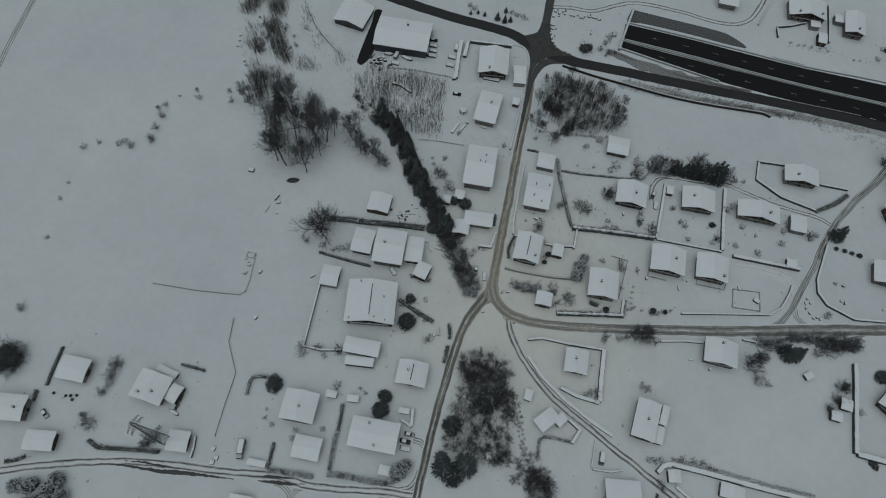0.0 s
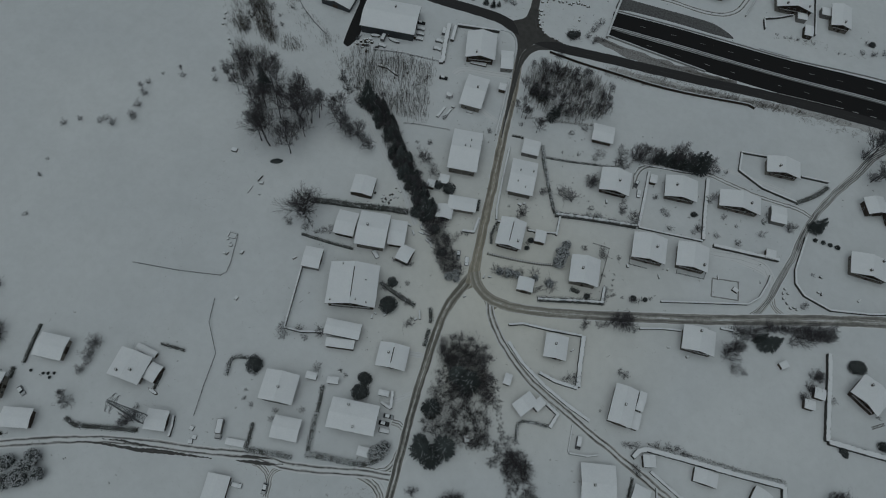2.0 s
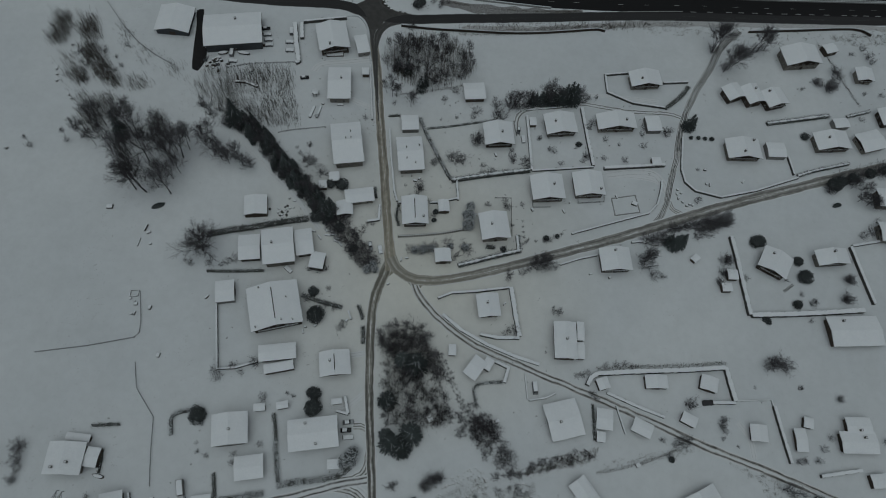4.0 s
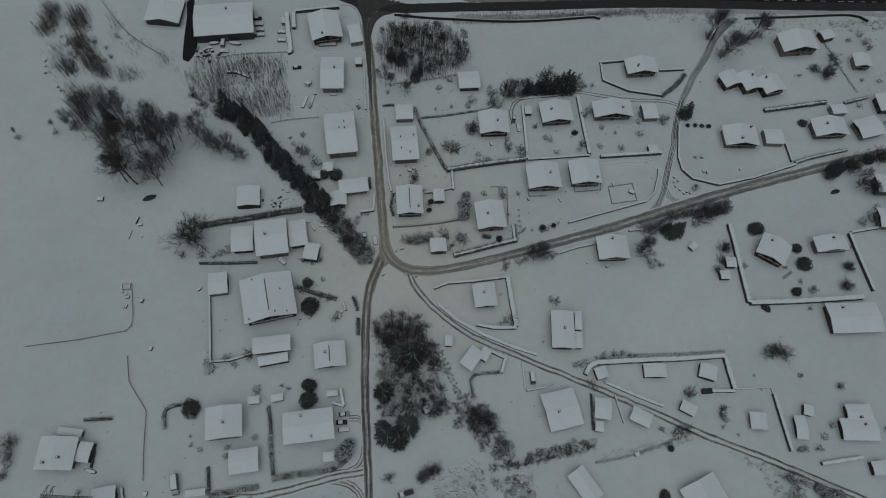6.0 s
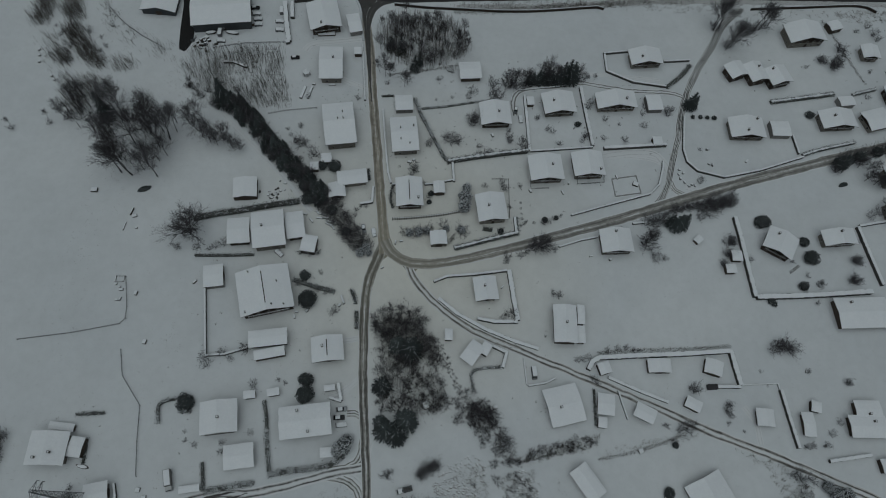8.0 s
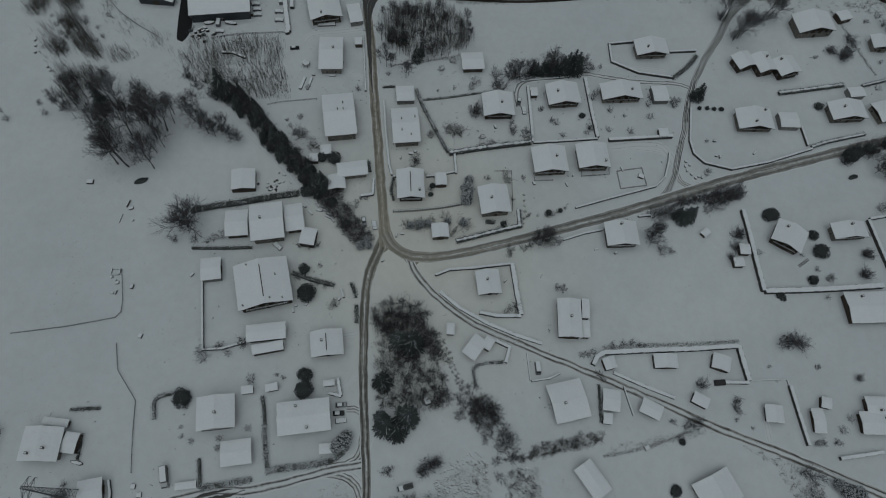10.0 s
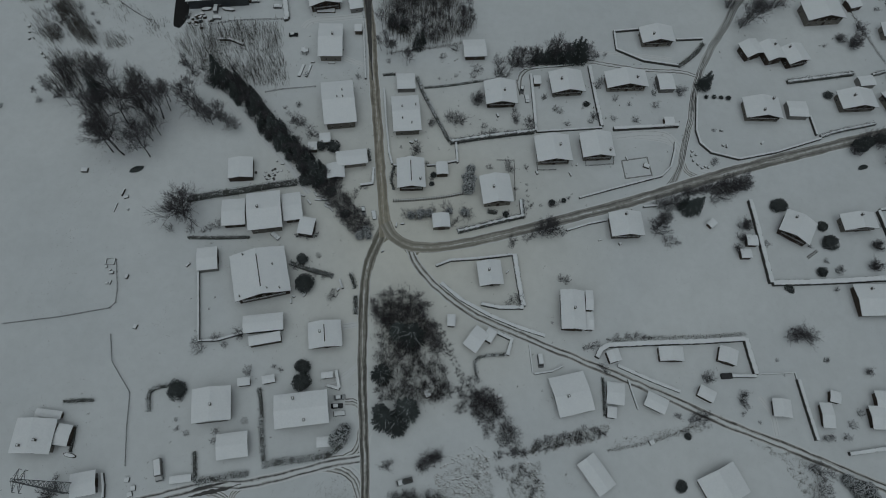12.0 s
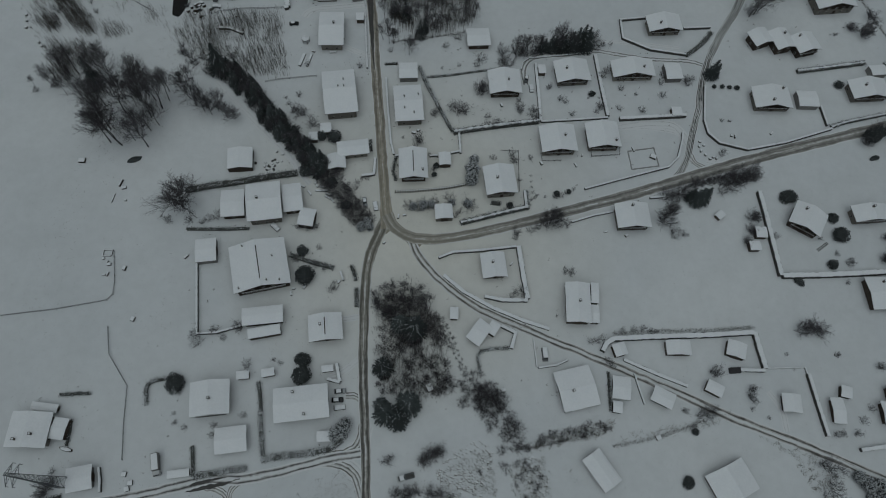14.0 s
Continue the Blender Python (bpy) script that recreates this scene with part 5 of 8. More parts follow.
wall([(-21.6, 110.2), (-19.1, 93.8), (-16.7, 77.5)], 0.8, 0.7)
wall([(25.8, 47.8), (27.1, 37.8)], 1, 0.9)
wall([(14.3, 35.1), (17.8, 35.7)], 1, 0.6)
wall([(22.9, 37.4), (27.0, 38.8)], 1, 0.7)
wall([(54.3, 22.4), (55.2, 14.4)], 1.2, 1.0)
wire_fence([(44.0, 40.9), (51.3, 41.4), (52.2, 22.2)], 1.1)
wall([(-12.6, 22.9), (-7.6, 24.2), (-8.0, 31.7)], 1.1, 1.0)
wall([(186.4, 78.6), (187.8, 68.5)], 1.2, 0.7)
wall([(46.8, -35.7), (52.2, -37.9), (50.7, -44.1)], 1.2, 1.3)
woodpile([(132.0, -45.6), (135.9, -45.1)], 1.6, 2.2)
wall([(-15.5, -19.5), (-13.9, -23.0)], 1, 0.6)
wall([(-12.1, -55.0), (-10.1, -61.4)], 1.2, 1.2)
wall([(-14.6, -60.7), (-10.0, -61.6)], 1.2, 1.0)
wall([(60.9, -50.4), (67.7, -48.8), (71.7, -46.6)], 1.0, 0.6)
wall([(59.0, -39.5), (60.4, -50.0)], 0.5, 0.4)
wall([(-58.4, 133.6), (-37.1, 139.1)], 1.6, 1.0)
wall([(-62.7, 132.2), (-60.2, 120.7), (-56.8, 107.8)], 1.4, 2.2)
wall([(-59.2, 132.4), (-57.5, 122.7)], 1.4, 1.8)
wall([(-58.4, 107.2), (-56.5, 108.0)], 1.2, 2.0)
snowbank([(-37.0, 141.3), (-31.8, 141.8), (-27.8, 138.5), (-25.0, 131.8), (-23.6, 122.2), (-21.5, 113.1)], 0.7, 1.3)
wall([(92.3, 210.9), (99.2, 214.8), (106.8, 220.5)], 1.2, 0.5)
wall([(92.4, 210.1), (94.0, 203.7)], 1.4, 0.6)
wall([(117.0, 239.2), (119.2, 222.7), (120.4, 210.8)], 1.4, 0.7)
wall([(82.4, 208.4), (86.6, 229.2)], 1.0, 0.4)
wall([(96.3, -49.6), (97.9, -55.3), (99.5, -60.4)], 0.7, 0.5)
wall([(145.8, -43.6), (155.8, -42.4), (161.0, -41.9), (161.5, -44.5)], 0.4, 0.4)
wall([(191.9, 240.5), (192.7, 227.2), (193.8, 213.6)], 1.4, 1.0)
wall([(-85.6, -96.1), (-84.1, -99.9), (-83.2, -103.7)], 1.2, 0.7)
wire_fence([(-101.8, -18.7), (-98.2, -31.0), (-97.5, -35.9), (-99.1, -38.3), (-116.2, -43.3), (-135.3, -47.5)], 1.1, 2.5)
wire_fence([(-95.9, -48.4), (-92.8, -58.2), (-83.6, -68.6), (-81.4, -81.4), (-78.8, -93.2)], 1.1, 2.5)
wire_fence([(-59.5, 65.4), (-52.5, 67.7), (-38.2, 70.8)], 1.1, 2.5)
wire_fence([(-158.5, 134.5), (-152.0, 126.6), (-146.1, 119.7), (-136.8, 110.6), (-127.1, 104.1), (-118.4, 99.5)], 1.0, 3)
wire_fence([(61.0, 41.5), (61.5, 37.7), (69.4, 38.7)], 1, 2)
wire_fence([(82.2, 45.9), (82.4, 42.0), (94.5, 44.1), (94.7, 47.8)], 1, 2)
paling([(1.9, 17.0), (11.0, 18.4), (22.4, 20.8), (30.1, 23.2)], 1.2)
hedge([(23.6, 47.8), (34.8, 51.0), (48.1, 54.4), (59.6, 57.1)], 2.2, 2.6, 'capped')
hedge([(6.4, 80.7), (9.3, 73.3), (13.1, 66.1), (18.5, 56.2), (22.9, 48.6)], 1.5, 1.5, 'snowy')
hedge([(9.8, 75.5), (20.9, 78.0), (30.9, 80.9), (44.2, 84.6)], 0.8, 0.9, 'snowy')
hedge([(29.1, 5.5), (36.9, 8.3), (45.9, 11.7), (55.9, 15.2)], 1.9, 2.4, 'capped')
hedge([(55.9, 15.7), (55.1, 22.4)], 1.4, 1.6, 'snowy')
hedge([(-76.7, -7.2), (-64.2, -6.1), (-53.5, -4.8)], 1.6, 1.2, 'dark')
hedge([(-80.9, 9.4), (-72.5, 12.2), (-61.8, 15.1), (-48.9, 19.0), (-38.7, 21.6)], 2.0, 3.0, 'dark')
hedge([(-36.0, -74.9), (-34.0, -83.4), (-32.3, -89.5)], 1.4, 1.5, 'snowy')
hedge([(-38.6, -63.9), (-37.0, -69.1), (-36.0, -73.6)], 1.6, 1.5, 'dark')
hedge([(-32.3, -89.7), (-26.1, -88.0), (-16.7, -86.3), (-10.3, -84.2), (-6.8, -81.3)], 1.4, 2.0, 'snowy')
hedge([(-56.7, -87.3), (-54.5, -96.3)], 1.4, 1.4, 'dark')
hedge([(-54.2, -96.8), (-45.8, -94.7), (-37.5, -92.7)], 1.2, 2.0, 'snowy')
hedge([(-75.5, -74.4), (-76.8, -68.4), (-74.6, -66.2), (-71.4, -65.4)], 1.4, 1.3, 'snowy')
hedge([(-105.3, -73.6), (-101.2, -72.9), (-95.6, -72.3)], 1.2, 1.2, 'dark')
hedge([(-153.3, -85.4), (-151.7, -92.9), (-149.9, -100.5)], 1.5, 1.2, 'dark')
hedge([(-122.3, -112.4), (-117.5, -113.2), (-106.2, -109.6), (-95.5, -106.2)], 1.5, 1.8, 'dark')
hedge([(-146.5, -130.4), (-143.3, -128.7), (-140.9, -126.2)], 1.4, 1.5, 'dark')
hedge([(-152.1, -103.9), (-150.9, -107.7)], 1.5, 1.5, 'dark')
hedge([(189.7, 68.1), (198.0, 71.7), (216.6, 77.9)], 1.3, 2.0, 'capped')
hedge([(178.7, 97.3), (192.7, 100.9), (211.7, 105.9)], 1.7, 2.6, 'capped')
hedge([(221.2, 106.3), (234.0, 111.2)], 1.4, 1.8, 'capped')
hedge([(89.1, -35.2), (103.2, -32.9), (124.9, -30.6), (143.1, -27.9)], 1.0, 1.2, 'twiggy')
hedge([(39.8, -53.8), (38.7, -47.6), (41.9, -45.2), (49.9, -43.9)], 1.1, 1.0, 'snowy')
hedge([(-9.0, 80.6), (-3.8, 81.5)], 1.2, 0.9, 'dark')
hedge([(-7.3, 93.6), (9.3, 97.8), (25.8, 103.0)], 1.0, 1.0, 'twiggy')
hedge([(127.5, 100.7), (135.2, 108.2), (140.5, 115.6)], 1.6, 2.2, 'dark')
hedge([(57.8, -79.1), (65.7, -76.6), (78.7, -73.1)], 0.8, 0.8, 'twiggy')
hedge([(1.4, 22.4), (-0.1, 27.6), (0.3, 33.1)], 1.2, 1.2, 'dark')
hedge([(-11.1, 40.3), (-10.1, 35.4)], 1.4, 1.4, 'dark')
hedge([(-11.7, -16.8), (-9.9, -20.4), (-9.3, -22.4)], 1.3, 1.6, 'dark')
hedge([(-8.6, -25.8), (-7.6, -32.7)], 1.3, 1.6, 'dark')
hedge([(-35.4, -14.2), (-28.5, -16.2), (-18.5, -18.1)], 1.2, 2, 'dark')
hedge([(87.7, -75.9), (98.8, -73.1), (111.2, -68.7), (120.8, -64.6)], 0.6, 0.7, 'twiggy')
hedge([(86.7, -50.0), (86.9, -57.2), (87.1, -63.8)], 1.0, 0.8, 'dark')
hedge([(214.7, 154.0), (219.4, 142.8), (223.8, 129.3), (229.6, 114.3)], 0.6, 0.9, 'twiggy')
hedge([(161.8, 229.9), (164.2, 219.5), (166.9, 210.4)], 1.4, 1.4, 'dark')
hedge([(-99.4, -81.8), (-98.6, -85.5), (-98.4, -90.2)], 1.0, 1.0, 'dark')
hedge([(41.1, 15.8), (44.6, 15.7)], 1.2, 2, 'dark')

# ---- trees and shrubs ----
conifer(-130.2, 57.6, 17, 1.1)
conifer(-128.8, 54.6, 14)
bare_tree(-111.5, 28.0, 24.0, 1.25)
bare_tree(-154.2, 52.3, 7)
bare_tree(-148.1, 54.3, 8)
bare_tree(-169.4, 47.8, 6)
bare_tree(-180.9, 30.9, 6)
bare_tree(-115.0, 30.8, 23.0)
bare_tree(-103.7, 46.3, 22.0)
bare_tree(-103.3, 51.0, 20.0)
bare_tree(-114.2, 43.7, 24.0)
bare_tree(-121.6, 56.2, 22.0)
bare_tree(-138.5, 61.1, 17.0)
bare_tree(-123.0, 40.0, 23.0)
bare_tree(-118.0, 35.0, 22.0)
bare_tree(-110.5, 57.0, 20.0)
bare_tree(-133.0, 48.5, 18.0)
bare_tree(-127.0, 63.5, 17.0)
bare_tree(-100.9, 28.2, 18, 1.2)
bare_tree(-99.8, 47.4, 25.0)
bare_tree(-103.1, 42.5, 21.2)
bare_tree(-98.9, 56.3, 15.0)
bare_tree(-116.3, 28.8, 22.5, 1.2)
bare_tree(-125.9, 58.4, 21.2)
bare_tree(-105.9, 33.2, 17.5)
bare_tree(-144.4, 62.4, 15)
bare_tree(-146.4, 54.7, 13)
bare_tree(-140.0, 49.5, 11)
bare_tree(-97.8, 51.7, 17)
bare_tree(-99.0, 39.0, 15)
bare_tree(-115.9, 50.4, 15)
bare_tree(-106.5, 53.1, 20)
bare_tree(-137.5, 57.1, 17)
bare_tree(-86.0, 50.4, 15, 1.2)
bare_tree(-82.1, 47.9, 14, 1.3)
bare_tree(-78.7, 46.5, 12.5, 1.3)
bare_tree(-76.6, 49.0, 12, 1.3)
bare_tree(-72.1, 45.8, 10.0, 1.3)
bare_tree(-68.7, 45.0, 8.8, 1.3)
bare_tree(-89.0, 53.2, 15.0)
bare_tree(-86.4, 56.8, 15.0, 1.2)
bare_tree(-91.6, 56.2, 13, 1.2)
bare_tree(-80.8, 2.0, 17, 1.75)
bare_tree(-82.2, 3.4, 13, 1.6)
bush(-84.4, -4.3, 4)
bush(-76.6, -3.6, 3.5)
bush(-69.4, -2.4, 3.5)
bush(-66.4, -0.9, 4)
bush(-71.3, -3.8, 2.5)
bare_tree(1.0, 87.4, 11)
bare_tree(-6.4, 92.7, 10)
bare_tree(-9.9, 98.8, 9)
bare_tree(10.6, 97.9, 10)
bush(16.9, 93.4, 3.5)
bush(22.2, 98.6, 3.5)
bush(-7.2, 88.1, 2.5)
bush(45.7, 85.7, 6)
bush(33.1, 87.5, 5)
bush(31.5, 84.1, 3)
bare_tree(48.8, 92.5, 11)
bare_tree(54.0, 93.4, 12)
bare_tree(57.3, 94.7, 11)
bare_tree(52.1, 94.8, 11)
bare_tree(58.6, 94.2, 12)
bare_tree(67.7, 96.6, 10)
bare_tree(75.5, 97.8, 10)
bush(-130.2, -83.4, 4.5, 1.2)
bush(-129.4, -88.3, 4, 1.2)
bush(-128.4, -95.0, 3.5, 1.1)
bare_tree(-127.9, -105.3, 6, 1.4)
bush(117.0, 27.2, 5.5, 1.1)
bush(120.6, 28.8, 5.5, 1.1)
bush(114.4, 26.6, 5, 1.1)
bush(149.3, 18.9, 4.1, 1.1)
bush(149.2, 18.8, 4.1, 1.1)
bush(150.6, 20.0, 4.4, 1.1)
bush(147.5, 12.8, 3.3, 1.1)
bush(147.4, 12.1, 3.3, 1.1)
bush(148.8, 13.2, 3.8, 1.1)
bush(145.3, 8.0, 2.8, 1.1)
bush(145.0, 8.9, 3.3, 1.1)
bush(204.8, 14.6, 4.4, 1.1)
bush(204.4, 15.3, 4.1, 1.1)
bush(204.1, 14.6, 4.7, 1.1)
bush(201.6, 5.6, 4.4, 1.1)
bush(201.6, 5.6, 4.9, 1.1)
bush(201.5, 5.5, 4.5, 1.1)
bush(187.2, 2.9, 2.4, 1.1)
bush(186.6, 3.5, 2.3, 1.1)
ball(17.4, 30.6, 2.4, 1.3)
ball(16.9, 26.4, 2.0, 1.1)
bush(16.6, 28.8, 2.2)
bush(56.9, 30.1, 1.2)
bush(57.0, 27.2, 1.0)
bush(57.3, 24.8, 1.2)
bush(57.7, 22.2, 1.4)
bush(49.3, 37.3, 3.2)
bush(52.2, 27.3, 2.0)
bush(58.4, 19.8, 1.8)
ball(67.6, 22.4, 2.0, 1.3)
ball(72.6, 23.9, 1.8, 1.1)
ball(48.5, 15.1, 2.0, 1.3)
bush(49.6, 92.6, 5, 1.2)
bush(53.5, 93.0, 5.5, 1.2)
bush(57.1, 93.7, 5, 1.2)
ball(63.0, 96.2, 4.5, 2.4)
ball(67.4, 97.0, 5, 2.6)
dark_conifer(66.2, 97.4, 10, 1.35)
dark_conifer(68.6, 98.0, 11, 1.35)
bush(43.4, 87.2, 4.5, 1.2)
bush(42.6, 85.6, 4, 1.1)
bush(50.4, 93.6, 5, 1.2)
bush(52.4, 94.4, 5.5, 1.2)
ball(71.6, 97.2, 5, 2.4)
dark_conifer(59.8, 95.8, 9, 1.4)
dark_conifer(61.8, 97.2, 8, 1.4)
dark_conifer(64.4, 96.8, 10, 1.3)
bare_tree(66.4, 98.0, 13, 1.1)
bare_tree(68.8, 98.8, 14, 1.2)
dark_conifer(70.2, 97.6, 11, 1.35)
bare_tree(72.2, 98.8, 12, 1.1)
dark_conifer(73.6, 98.0, 13, 1.2)
dark_conifer(75.8, 98.8, 15, 1.15)
dark_conifer(78.0, 98.9, 17, 1.2)
dark_conifer(80.3, 99.3, 15, 1.25)
dark_conifer(82.0, 100.2, 11, 1.3)
bare_tree(84.2, 101.2, 9, 1.25)
bush(86.8, 102.2, 5)
bush(85.2, 99.9, 4)
bush(88.9, 102.3, 3)
bush(92.6, 103.4, 2.5)
bare_tree(155.6, 141.2, 20, 1.25)
bare_tree(158.4, 142.4, 19, 1.25)
bare_tree(156.4, 144.2, 16, 1.25)
bare_tree(160.4, 128.4, 19, 1.2)
bare_tree(162.8, 130.0, 18, 1.2)
bare_tree(165.0, 132.2, 15, 1.2)
bare_tree(176.4, 142.7, 19, 1.25)
bare_tree(179.6, 143.6, 17, 1.25)
bare_tree(184.0, 145.6, 12, 1.25)
bush(155.2, 140.8, 5, 1.3)
bush(160.6, 130.1, 5, 1.3)
bush(165.1, 134.7, 4.5, 1.2)
bush(177.4, 143.4, 5, 1.3)
bush(181.6, 145.4, 4.5, 1.3)
dark_conifer(137.6, 90.2, 12, 1.35)
dark_conifer(139.6, 90.8, 9, 1.4)
bare_tree(64.7, 8.8, 11, 1.35)
bare_tree(67.7, 9.4, 10, 1.3)
bare_tree(62.4, 8.4, 9, 1.2)
bush(59.7, 6.4, 3.5)
bush(51.6, 3.1, 4)
bush(57.0, 4.6, 3.5)
bush(71.8, 8.5, 3)
bush(51.2, 1.1, 3)
bare_tree(111.2, 15.6, 11, 1.4)
bare_tree(113.6, 17.0, 10, 1.3)
dark_conifer(125.0, 24.2, 13, 1.35)
dark_conifer(128.0, 25.2, 12, 1.3)
dark_conifer(122.6, 25.6, 10, 1.3)
bush(112.4, 24.9, 5.5, 1.2)
bush(116.4, 24.6, 5, 1.2)
bush(119.0, 27.6, 4.5, 1.2)
bush(115.2, 7.8, 3.5)
bush(119.0, 8.6, 3.5)
bush(59.3, 20.7, 1.8)
bush(62.8, 20.7, 1.5)
bush(66.9, 20.9, 2.8)
bush(69.2, 21.6, 2.8)
bush(71.5, 23.6, 2.0)
bush(74.6, 25.2, 1.8)
bush(57.0, 18.7, 1.6)
bush_wood([(120.5, 29.5), (131.0, 33.0), (141.0, 34.0), (151.0, 37.0), (155.5, 40.5), (153.0, 42.2), (140.0, 38.2), (125.0, 33.6)], 60, 2.4, 4.2)
bush(114.8, 9.6, 3)
bush(137.1, 37.1, 5)
bush(141.7, 38.4, 5)
bush(147.3, 41.0, 5)
bush(152.8, 43.3, 5)
bush(131.6, 34.9, 4)
bush(144.1, 41.6, 4)
ball(206.0, 63.6, 6, 3.4)
ball(209.9, 66.5, 5, 2.8)
bush(203.8, 60.9, 5, 1.4)
bush(208.4, 67.6, 5.5, 1.3)
bush(213.1, 68.7, 5, 1.3)
bush(216.6, 69.7, 5, 1.3)
bush(221.3, 72.1, 5, 1.4)
bush(226.6, 74.5, 5, 1.4)
bush(232.1, 76.3, 5, 1.4)
bare_tree(217.4, 57.2, 9, 1.5)
bare_tree(221.4, 55.4, 9, 1.5)
bare_tree(215.5, 64.2, 8, 1.4)
bare_tree(224.4, 54.2, 8, 1.4)
bare_tree(221.0, 63.8, 8, 1.4)
conifer(14.4, -40.6, 15, 1.55)
conifer(9.4, -39.0, 13, 1.35)
conifer(4.5, -55.4, 13, 1.35)
conifer(7.9, -71.6, 16, 1.5)
conifer(15.0, -67.6, 15, 1.45)
conifer(11.6, -73.0, 14, 1.4)
conifer(5.6, -68.6, 11, 1.3)
bush(29.9, -59.7, 4, 1.2)
bush(26.0, -61.1, 4, 1.2)
bush(27.7, -57.3, 3.5)
bush(5.3, -37.5, 4)
bush(3.1, -41.0, 4)
bush(9.0, -87.0, 4)
bush(10.3, -85.9, 3)
bush(22.6, -85.0, 3.5)
bush(25.2, -83.1, 3.5)
bush(21.6, -86.2, 3)
bush(27.1, -82.0, 3)
ball(165.3, 30.6, 2.8, 3.2)
ball(163.5, 29.8, 2.4, 2.5)
ball(184.1, 14.6, 3.6, 3.2)
ball(178.7, 1.0, 2.6, 2.2)
ball(182.3, 22.1, 2.6, 2.2)
ball(163.7, -6.8, 1.2, 1.6)
bush(164.1, -27.4, 5.5, 1.35)
bush(161.3, -27.5, 5, 1.3)
bush(167.4, -27.6, 5, 1.3)
bush(163.0, -26.2, 5, 1.2)
bush(166.1, -26.4, 5, 1.2)
bush(169.1, -26.6, 4.5, 1.2)
bush(174.0, -36.3, 2)
bush(190.1, -39.3, 3)
bush(149.4, 20.3, 4.5, 1.1)
bush(146.9, 19.0, 4)
bush(146.2, 13.8, 4.2)
bush(144.4, 8.0, 4)
bush(156.7, 11.5, 3)
bush(185.9, 1.7, 2.5)
bush(126.5, -47.5, 4)
bush(125.1, -46.8, 3)
bush(139.7, -51.9, 2.5)
bush(138.9, -55.0, 3)
bush(140.2, -56.4, 2.5)
bush(138.8, -59.1, 2)
bush(171.0, -65.2, 3)
bush(176.2, -64.8, 3.5)
bush(179.2, -60.0, 3)
bush(183.2, -55.6, 3)
bush(144.7, -61.7, 1.5)
bush(156.8, -43.1, 1)
bush(164.7, -77.7, 5, 1.3)
bush(161.9, -76.4, 4, 1.2)
bush(168.6, -78.3, 3.5)
bush(164.5, -84.8, 5, 1.2)
bush(161.2, -86.9, 4)
bush(122.0, -62.5, 5)
bush(124.6, -60.9, 4)
bush(118.8, -63.3, 3.5)
bush(82.6, -38.3, 3)
bush(80.5, -39.0, 2.5)
bush(84.8, -37.3, 2.5)
bush(103.1, -33.1, 2.5)
bush(96.7, -33.0, 3)
bush(92.4, -34.0, 3)
bush(100.0, -32.3, 3)
bush(105.3, -32.9, 2)
snowy_tree(176.0, -82.1, 6)
snowy_tree(173.4, -79.8, 5)
snowy_tree(179.9, -82.5, 6)
snowy_tree(181.2, -85.8, 6)
snowy_tree(177.0, -87.0, 5)
ball(113.3, -86.2, 2.4, 2.2)
ball(117.3, -68.8, 1.3, 1.3)
ball(-24.2, -54.9, 5, 2.8)
ball(-23.7, -60.5, 5.5, 3.4)
ball(-67.1, -66.6, 4, 3.2)
snowy_tree(-7.4, -78.3, 6.5)
snowy_tree(-9.5, -79.9, 5)
snowy_tree(-6.1, -75.9, 5)
ball(-28.3, -22.9, 6, 3.4)
ball(-31.0, -12.6, 3.5, 2.2)
bush(-17.3, -26.5, 4, 1.2)
bush(-25.1, -17.5, 3)
bush(-21.7, -18.4, 3)
bush(-25.0, -10.4, 2.2)
bush(-33.3, -16.4, 3)
bush(-30.9, -0.7, 4, 1.3)
bush(-27.5, -1.4, 3.5)
bush(-34.0, -2.5, 3)
snowy_tree(9.8, 10.6, 4.0)
snowy_tree(13.6, 11.4, 4.2)
snowy_tree(17.0, 12.2, 3.8)
snowy_tree(31.5, 14.0, 4.0)
snowy_tree(25.0, 14.0, 3.4)
bush(8.0, 10.6, 4, 1.3)
bush(12.0, 11.5, 4, 1.2)
bush(15.6, 12.3, 4, 1.2)
bush(18.3, 13.6, 3.5, 1.2)
bush(23.9, 15.2, 4, 1.2)
bush(12.8, 10.0, 3)
bush(32.0, 13.4, 5, 1.2)
bush(23.0, 11.5, 3)
bush(25.1, 13.8, 3)
bush(28.1, 10.0, 3)
bush(26.6, 8.3, 2.5)
snowy_tree(32.3, 25.0, 6)
snowy_tree(32.3, 29.5, 6.5)
snowy_tree(32.8, 34.2, 5)
bush(24.2, 58.9, 5, 1.4)
bush(27.6, 58.1, 3)
bush(22.5, 61.1, 3)
bush(34.0, 68.9, 5)
bush(35.1, 71.5, 4)
bush(51.6, 61.2, 3.5)
bush(57.8, 62.5, 3.5)
bush(59.1, 59.1, 3)
bush(51.0, 67.1, 2.5)
bush(40.1, 52.7, 4)
bush(43.2, 53.9, 3.5)
bush(49.3, 54.5, 3)
bush(37.1, 53.8, 2.5)
bush(40.8, 36.7, 3)
bush(49.8, 35.9, 3.5)
bush(48.5, 39.4, 3)
bush(56.5, 38.3, 2.5)
bush(63.9, 75.2, 2.5)
bush(68.9, 69.7, 3)
bush(71.4, 68.7, 3)
bush(74.4, 62.2, 3)
bush(86.9, 67.4, 3.5)
bush(85.1, 64.8, 2.5)
bush(95.2, 67.4, 3)
bush(105.2, 67.5, 3.5)
bush(88.4, 84.2, 4)
bush(90.0, 87.5, 3.5)
bush(117.2, 10.8, 2)
bush(9.4, 41.8, 4)
